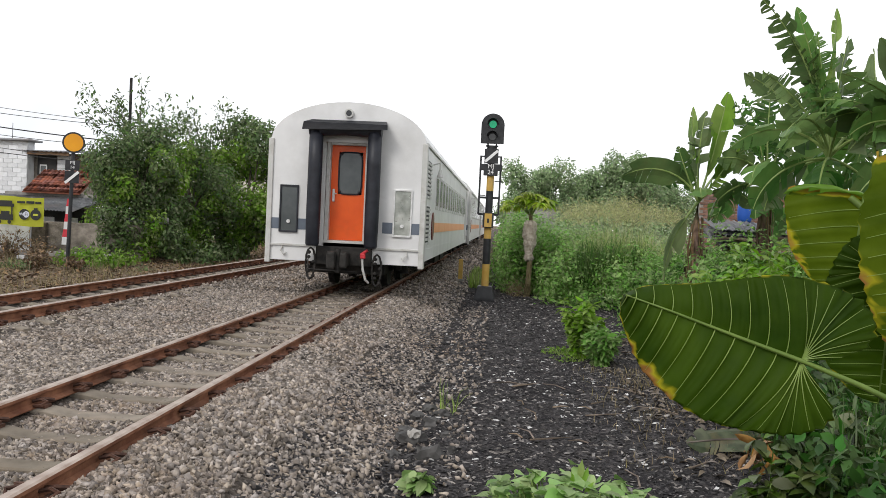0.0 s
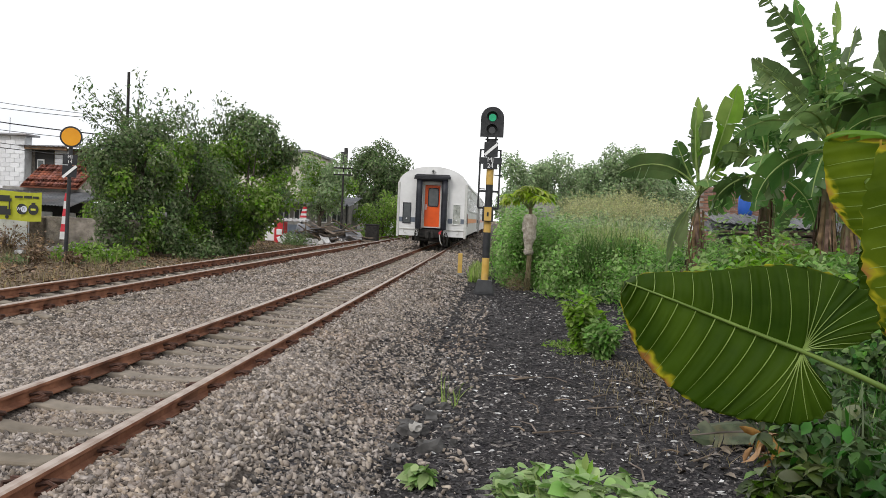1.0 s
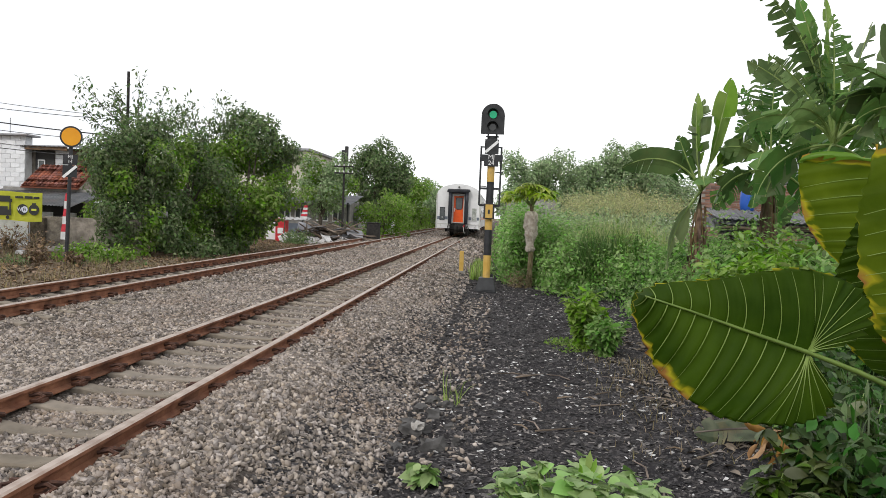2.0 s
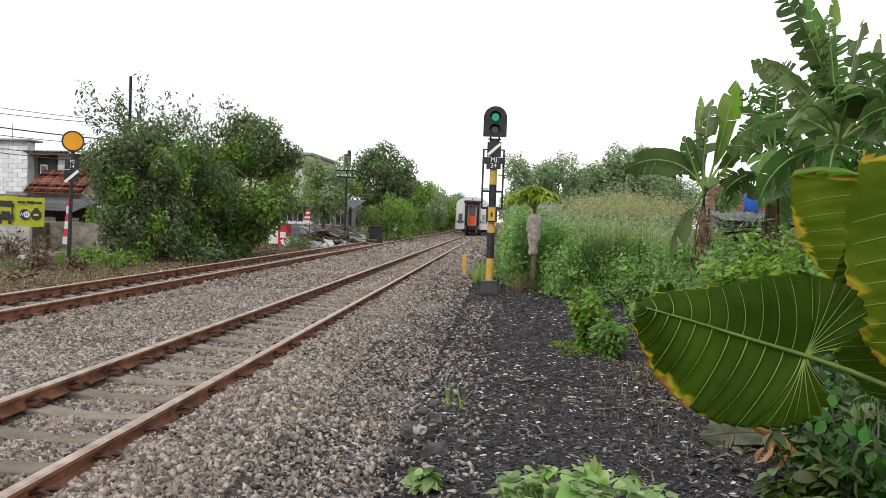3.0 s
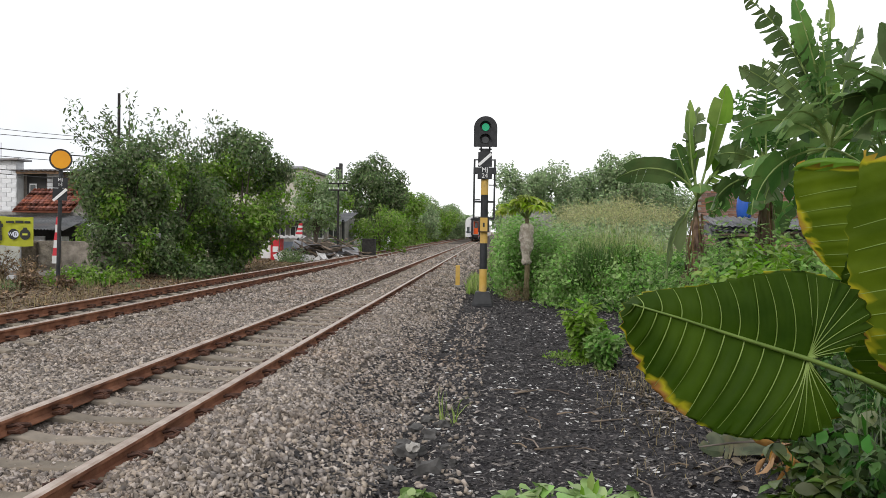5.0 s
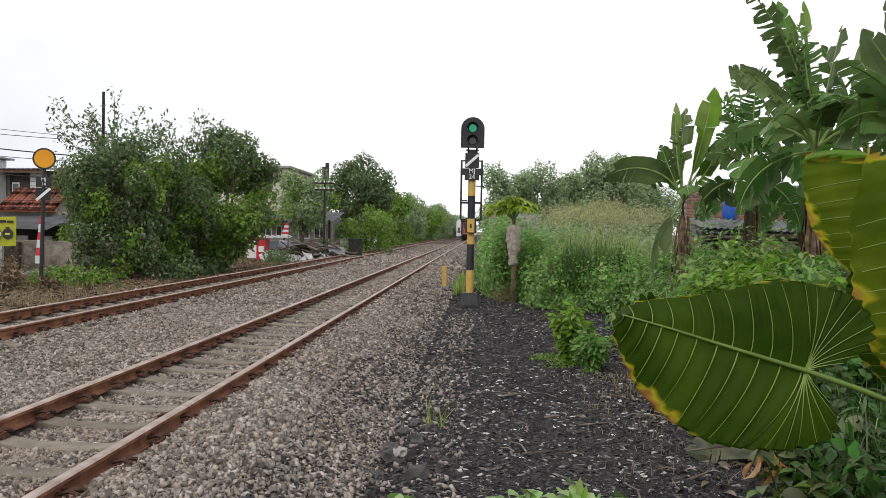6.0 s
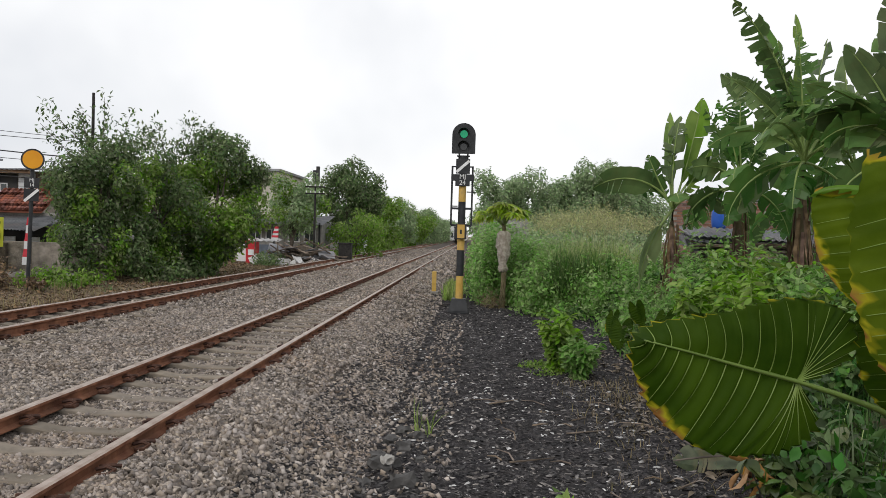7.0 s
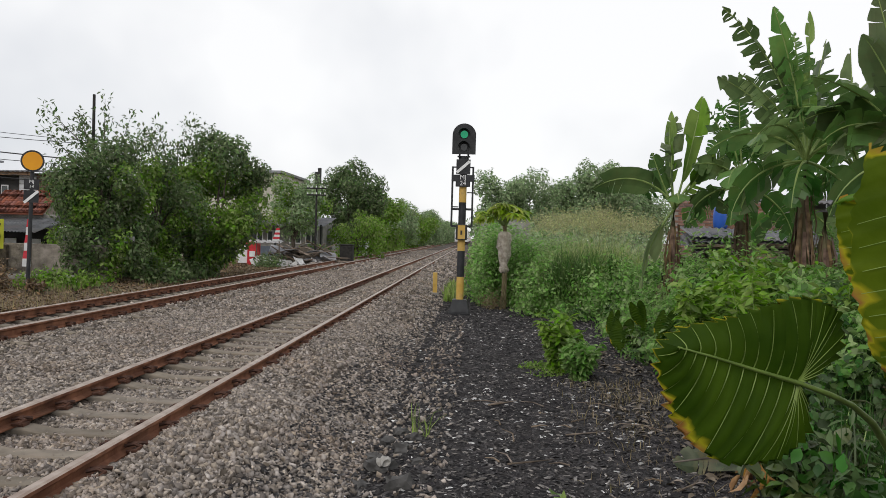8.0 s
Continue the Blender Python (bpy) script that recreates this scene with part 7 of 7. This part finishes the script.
for k, (x, y, h, lf) in enumerate(((-0.45, 5.15, 0.15, 0.10), (1.78, 5.05, 0.26, 0.12), (1.98, 5.35, 0.42, 0.12), (2.12, 5.0, 0.36, 0.13), (2.30, 5.55, 0.55, 0.12), (2.45, 5.1, 0.48, 0.13), (2.2, 5.9, 0.45, 0.10), (2.62, 5.7, 0.62, 0.13), (1.92, 4.75, 0.22, 0.11),
                                   (2.75, 6.3, 0.7, 0.11), (2.45, 6.6, 0.5, 0.10), (2.3, 7.6, 0.4, 0.09), (2.75, 8.4, 0.55, 0.10), (2.65, 9.8, 0.5, 0.10), (2.9, 11.2, 0.6, 0.10), (2.6, 12.6, 0.5, 0.10))):
    build_broad_weed(x, y, h, lf, 160 + k, "broad-leaved green weed with dark stems at the path edge", M_BROAD if x > 0 else M_PALELEAF)


def build_young_taro(x, y, leaves, label):
    """Long-stalked heart-shaped leaves: (turn, reach, height, size)."""
    t = thing("taro_plant", label, "plant", pose(x, y, cinder_z(x, y)), "young taro plants")
    for k, (az, reach, h, size) in enumerate(leaves):
        a = radians(az)
        tip = Vector((math.cos(a) * reach, math.sin(a) * reach, h))
        part("stalk", tube(bmesh.new(), [(0, 0, -0.05), (tip.x * 0.35, tip.y * 0.35, h * 0.7), tip], [0.016, 0.012, 0.007], 7), M_EARVEIN, t)
        ear_leaf(t, size / 711, 40 + k, worn=0.8, m=Matrix.Translation(tip) @ Matrix.Rotation(a, 4, "Z") @ Matrix.Rotation(radians(62 + 8 * (k % 3)), 4, "Y"), stalk=False)


build_young_taro(2.55, 13.4, ((-60, 0.25, 0.75, 0.85), (-110, 0.32, 0.45, 0.9), (-150, 0.25, 0.6, 0.7), (20, 0.2, 0.7, 0.7)), "young taro with heart-shaped leaves among the weeds")
build_young_taro(3.1, 12.2, ((-80, 0.3, 0.95, 0.95), (-140, 0.3, 0.7, 0.8), (-20, 0.3, 0.8, 0.8)), "taro with drooping leaves at the weeds' edge")


def build_withered_clump(x, y, seed):
    g = np.random.default_rng(seed)
    t = thing("withered_leaf", "crumpled orange-brown dead leaf among green weeds", "leaf", pose(x, y, cinder_z(x, y)), "")
    n = 16
    a = g.uniform(0, 2 * np.pi, n)
    d = np.stack([np.cos(a) * 0.5, np.sin(a) * 0.5, g.uniform(-1.0, 0.2, n)], 1)
    ob = strewn("dead_leaf", BROAD, np.stack([g.normal(size=n) * 0.04, g.normal(size=n) * 0.04, g.uniform(0.2, 0.34, n)], 1), frames_along(d, g.normal(size=(n, 3))), g.uniform(0.08, 0.2, (n, 1)) * np.array([[0.4, 1, 1.4]]), M_DEADLEAF)
    ob.parent = t
    part("stem", tube(bmesh.new(), [(0, 0, -0.03), (0.02, 0.02, 0.15), (0, 0, 0.32)], [0.008, 0.006, 0.004], 5), M_DARKSTALK, t)


M_DEADLEAF = surf("orange_brown_dead_leaf", (0.16, 0.075, 0.025), (0.38, 0.22, 0.085), 9, 0.85, 0.5, 40, vary=0.4, by="island")
build_withered_clump(1.98, 5.75, 201)


def build_cut_stem():
    t = thing("cut_banana_stem", "pale cut pieces of banana stem lying in weeds", "plant debris", pose(2.25, 5.2, cinder_z(2.25, 5.2)))
    for k, (dx, dy, az, ln, r) in enumerate(((-0.22, 0.02, -14, 0.5, 0.028), (-0.05, -0.14, -26, 0.7, 0.026), (-0.42, -0.12, -6, 0.3, 0.02))):
        a = radians(az)
        part("piece", tube(bmesh.new(), [(dx, dy, 0.04), (dx + math.cos(a) * ln * 0.5, dy + math.sin(a) * ln * 0.5, 0.06), (dx + math.cos(a) * ln, dy + math.sin(a) * ln, 0.05)], [r, r * 0.9, r * 0.7], 9), M_PALELEAF, t, smooth=True)


build_cut_stem()
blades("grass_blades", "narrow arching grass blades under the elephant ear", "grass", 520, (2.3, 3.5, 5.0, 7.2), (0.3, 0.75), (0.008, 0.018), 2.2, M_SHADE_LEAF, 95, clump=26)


def build_creeper():
    g = np.random.default_rng(130)
    t = thing("creeper", "pale green broad-leaved creeper on the cinders", "plant", pose(0.5, 4.62, -0.42))
    n = 300
    x, y = g.uniform(-0.48, 0.52, n), g.uniform(-0.45, 0.22, n)
    z = 0.12 + 0.20 * (1 - (x / 0.62) ** 2) * g.random(n) + 0.04
    a = g.uniform(0, 2 * np.pi, n)
    d = np.stack([np.cos(a), np.sin(a), g.uniform(-0.35, 0.15, n)], 1)
    ob = strewn("leaves", BROAD, np.stack([x, y, z], 1), frames_along(d, np.array([0, 0, 1.0]) + g.normal(size=(n, 3)) * 0.25), 0.105 * g.uniform(0.7, 1.3, (n, 1)) * np.array([[1.25, 1, 1]]), M_PALELEAF)
    ob.parent = t
    bm = bmesh.new()
    for k in range(0, n, 3):
        tube(bm, [(x[k] * 0.5, y[k] * 0.5, -0.08), (x[k] * 0.8, y[k] * 0.8, z[k] * 0.5), (x[k], y[k], z[k])], 0.005, 4)
    part("stalk_tangle", bm, M_MIDRIB, t)
    bud = strewn("young_leaves", LEAF6, np.array([[0.07, 0.05, 0.30], [0.09, 0.05, 0.28], [0.05, 0.03, 0.26], [0.10, 0.02, 0.24]]), frames_along(np.array([[0.1, 0, 1.0], [0.3, 0.2, 0.9], [-0.3, 0, 0.9], [0.5, -0.2, 0.7]]), np.array([[0, -1.0, 0.1]] * 4)), np.array([[0.07, 0.13, 0.1], [0.06, 0.11, 0.1], [0.06, 0.1, 0.1], [0.05, 0.09, 0.1]]), M_LEAF_BRIGHT)
    bud.parent = t


build_creeper()


M_LITTER = surf("leaf_litter", (0.07, 0.055, 0.042), (0.20, 0.165, 0.13), 6, 0.9, 0.5, 40, vary=0.5, by="island")


def build_dry_leaf():
    t = thing("fallen_leaf", "withered grey-green banana leaf lying on the path edge", "leaf", pose(2.85, 6.5, cinder_z(2.85, 6.5) + 0.12, 0, 0, 82))
    blade, rib = banana_leaf(1.2, 0.36, 6, -11, 0.3, 404, 0.75, 0.5)
    part("blade", blade, surf("withered_leaf", (0.045, 0.06, 0.032), (0.12, 0.14, 0.078), 9, 0.65, 1.0, 18, vary=0.2, by="island", stain=(0.2, 0.12, 0.05), stain_scale=4, stain_amount=0.6, through_light=0.2), t)
    part("midrib", rib, M_LITTER, t)
    g = np.random.default_rng(405)
    n = 900
    p = np.stack([1.3 + 1.9 * g.random(n) ** 0.7, g.uniform(5.6, 13.5, n)], 1)
    z = np.array([cinder_z(a, b) + 0.02 for a, b in p])
    d = np.stack([g.normal(size=n), g.normal(size=n), g.normal(size=n) * 0.15], 1)
    ob = strewn("leaf_litter", LEAF6, np.column_stack([p, z]), frames_along(d, np.array([0, 0, 1.0]) + g.normal(size=(n, 3)) * 0.3), 0.10 * g.uniform(0.5, 1.4, (n, 1)) * np.array([[0.6, 1, 1.6]]), M_LITTER)
    tagged(ob, "curled brown leaf litter at the weeds' edge", "leaf litter", kind="stuff")


build_dry_leaf()

CHIP = (np.array([(-0.5, -0.3, -0.08), (0.45, -0.35, -0.05), (0.55, 0.25, -0.08), (-0.4, 0.35, -0.05), (-0.2, -0.05, 0.22), (0.25, 0.02, 0.26)]),
        np.array([(0, 1, 5), (0, 5, 4), (1, 2, 5), (2, 3, 4), (2, 4, 5), (3, 0, 4)]))


def chips(name, label, n, area, lo, hi, material, seed, long=1.0):
    g = np.random.default_rng(seed)
    x, y = g.uniform(area[0], area[1], n), area[2] + (area[3] - area[2]) * g.random(n) ** 1.5
    z = np.array([max(cinder_z(a, b), bed_z(a, b) + 0.01 if a < -0.42 else -9) for a, b in zip(x, y)])
    s = lo + (hi - lo) * g.random(n) ** 2.5
    size = s[:, None] * np.stack([g.uniform(0.8, 1.6, n) * long, g.uniform(0.5, 1.0, n), g.uniform(0.5, 1.1, n)], 1)
    ob = strewn(name, CHIP, np.stack([x, y, z + 0.001], 1), turns(n, 0.88, g), size, material)
    return tagged(ob, label, "litter", kind="stuff")


chips("cinder_chips", "loose black cinder and bark chips over the path", 72000, (-1.45, 2.6, 3.4, 14), 0.012, 0.06, M_CHIP, 141, 1.4)
chips("cinder_chips", "loose dark chips further along the path", 14000, (-1.1, 1.7, 11, 26), 0.03, 0.10, M_CHIP, 142, 1.4)
chips("pale_chips", "white scraps and shell bits among the cinders", 2000, (-1.0, 1.7, 3.4, 20), 0.008, 0.065, M_SCRAP, 143, 1.3)
M_GREYCHIP = surf("grey_chip", (0.10, 0.09, 0.085), (0.29, 0.265, 0.245), 25, 0.85, 0.3, 90, vary=0.5, by="island")
chips("grey_chips", "grey stone splinters among the cinders", 11000, (-1.15, 2.7, 3.4, 22), 0.010, 0.06, M_GREYCHIP, 144, 1.6)


def build_rock(x, y, r, seed, material, label):
    bm = bmesh.new()
    bmesh.ops.create_icosphere(bm, subdivisions=2, radius=1)
    for v in bm.verts:
        n = noise.noise(v.co * 1.8 + Vector((seed, 0, 0))) * 0.9 + noise.noise(v.co * 4 + Vector((0, seed, 0))) * 0.15
        v.co = Vector((v.co.x * r * (1 + n), v.co.y * r * 0.8 * (1 + n), v.co.z * r * 0.75 * (1 + n)))
    ob = obj("rock", mesh_of("rock", bm), material, None, pose(x, y, cinder_z(x, y) + r * (1.35 if seed == 11 else 0.3), 0, 0, seed * 40))
    tagged(ob, label, "rock", "rocks by the ballast edge")


M_PALEROCK = surf("pale_rock", (0.26, 0.245, 0.225), (0.46, 0.44, 0.41), 12, 0.9, 0.6, 50, stain=(0.14, 0.12, 0.10), stain_scale=14, stain_amount=0.6)
M_ROCK = surf("dark_rock", (0.045, 0.043, 0.042), (0.12, 0.115, 0.11), 8, 0.9, 0.7, 50)
for k, (x, y, r) in enumerate(((-0.64, 6.47, 0.11), (-0.52, 6.95, 0.08), (-0.66, 7.2, 0.075), (-0.44, 7.35, 0.06), (-0.44, 5.95, 0.10), (-0.28, 6.15, 0.05), (-0.74, 6.05, 0.06), (-0.74, 6.8, 0.065), (-0.58, 7.6, 0.07), (-0.36, 6.6, 0.05))):
    build_rock(x, y, r, k + 1, M_ROCK, "dark rough rock at the ballast edge")
build_rock(-0.62, 6.42, 0.065, 11, M_PALEROCK, "pale broken stone on a darker rock")

g5 = random.Random(77)
for k in range(26):
    x, y = g5.uniform(0.2, 1.9), g5.uniform(4.6, 9.0)
    a, ln = g5.uniform(0, math.pi), g5.uniform(0.12, 0.5)
    z = cinder_z(x, y) + 0.02
    p = [(x, y, z), (x + math.cos(a) * ln * 0.5, y + math.sin(a) * ln * 0.5, z + 0.012), (x + math.cos(a + 0.2) * ln, y + math.sin(a + 0.2) * ln, z)]
    tw = obj("twig", mesh_of("twig", tube(bmesh.new(), p, [0.008, 0.007, 0.003], 5)), M_WOOD)
    tagged(tw, "dry twig lying on the cinders", "twig", "twigs on the path")

# ballast strayed onto the cinders
groups = []
for _ in STONES:
    n = 230
    x, y = -0.9 + 0.8 * rng.random(n) ** 2.0, 3.6 + 14 * rng.random(n)
    sz = rng.uniform(0.010, 0.028, n)
    groups.append((np.stack([x, y, np.array([cinder_z(a, b) for a, b in zip(x, y)]) + sz * 0.5], 1), turns(n), sz[:, None] * rng.uniform(0.7, 1.25, (n, 3))))
tagged(join_strewn("stray_ballast", STONES, groups, M_STONE), "grey ballast stones strayed onto the cinders", "stones", kind="stuff")

# the ballast stones nearest the path edge, one by one
stone_meshes = []
for tv, tf in STONES:
    me = fast_mesh("stone", tv * 0.027, tf)
    me.materials.append(M_STONE_ONE)
    stone_meshes.append(me)
for k in range(300):
    x, y = rng.uniform(-1.9, -0.75), rng.uniform(4.2, 6.6)
    st = obj("stone", stone_meshes[k % 5], None, bed, pose(x, y, bed_z(x, y) + 0.024, rng.uniform(0, 360), rng.uniform(0, 360), rng.uniform(0, 360)))


def motions():
    for k, c in enumerate(coaches):
        walk(c, [(t, pose(TRACK + (SWING[i] if k == 0 else 0), y + 20.9 * k, 0)) for i, (t, y) in enumerate(TRAIN)])
    walk(ear_1, [(t, from_base(pose(*p))) for t, *p in LEAF])
    for leaf, up, sway in ((ear_2, UP_2, SWAY_2), (ear_3, UP_3, SWAY_3), (ear_4, UP_4, SWAY_3)):
        walk(leaf, [(t, from_base(Matrix.Translation((dx, 0, dz)) @ up)) for t, dx, dz in sway])
    for leaf, z, az, size, phase in BANANA_LEAVES:
        rows = []
        for k in range(17):
            t = k * 0.5
            a = size * (math.sin(t * 2.1 + phase) + 0.5 * math.sin(t * 3.7 + phase * 2.3))
            b = size * math.sin(t * 1.6 + phase * 1.9)
            rows.append((t, pose(0, 0, z, 0.5 * a, b, az + a)))
        walk(leaf, rows)


motions()
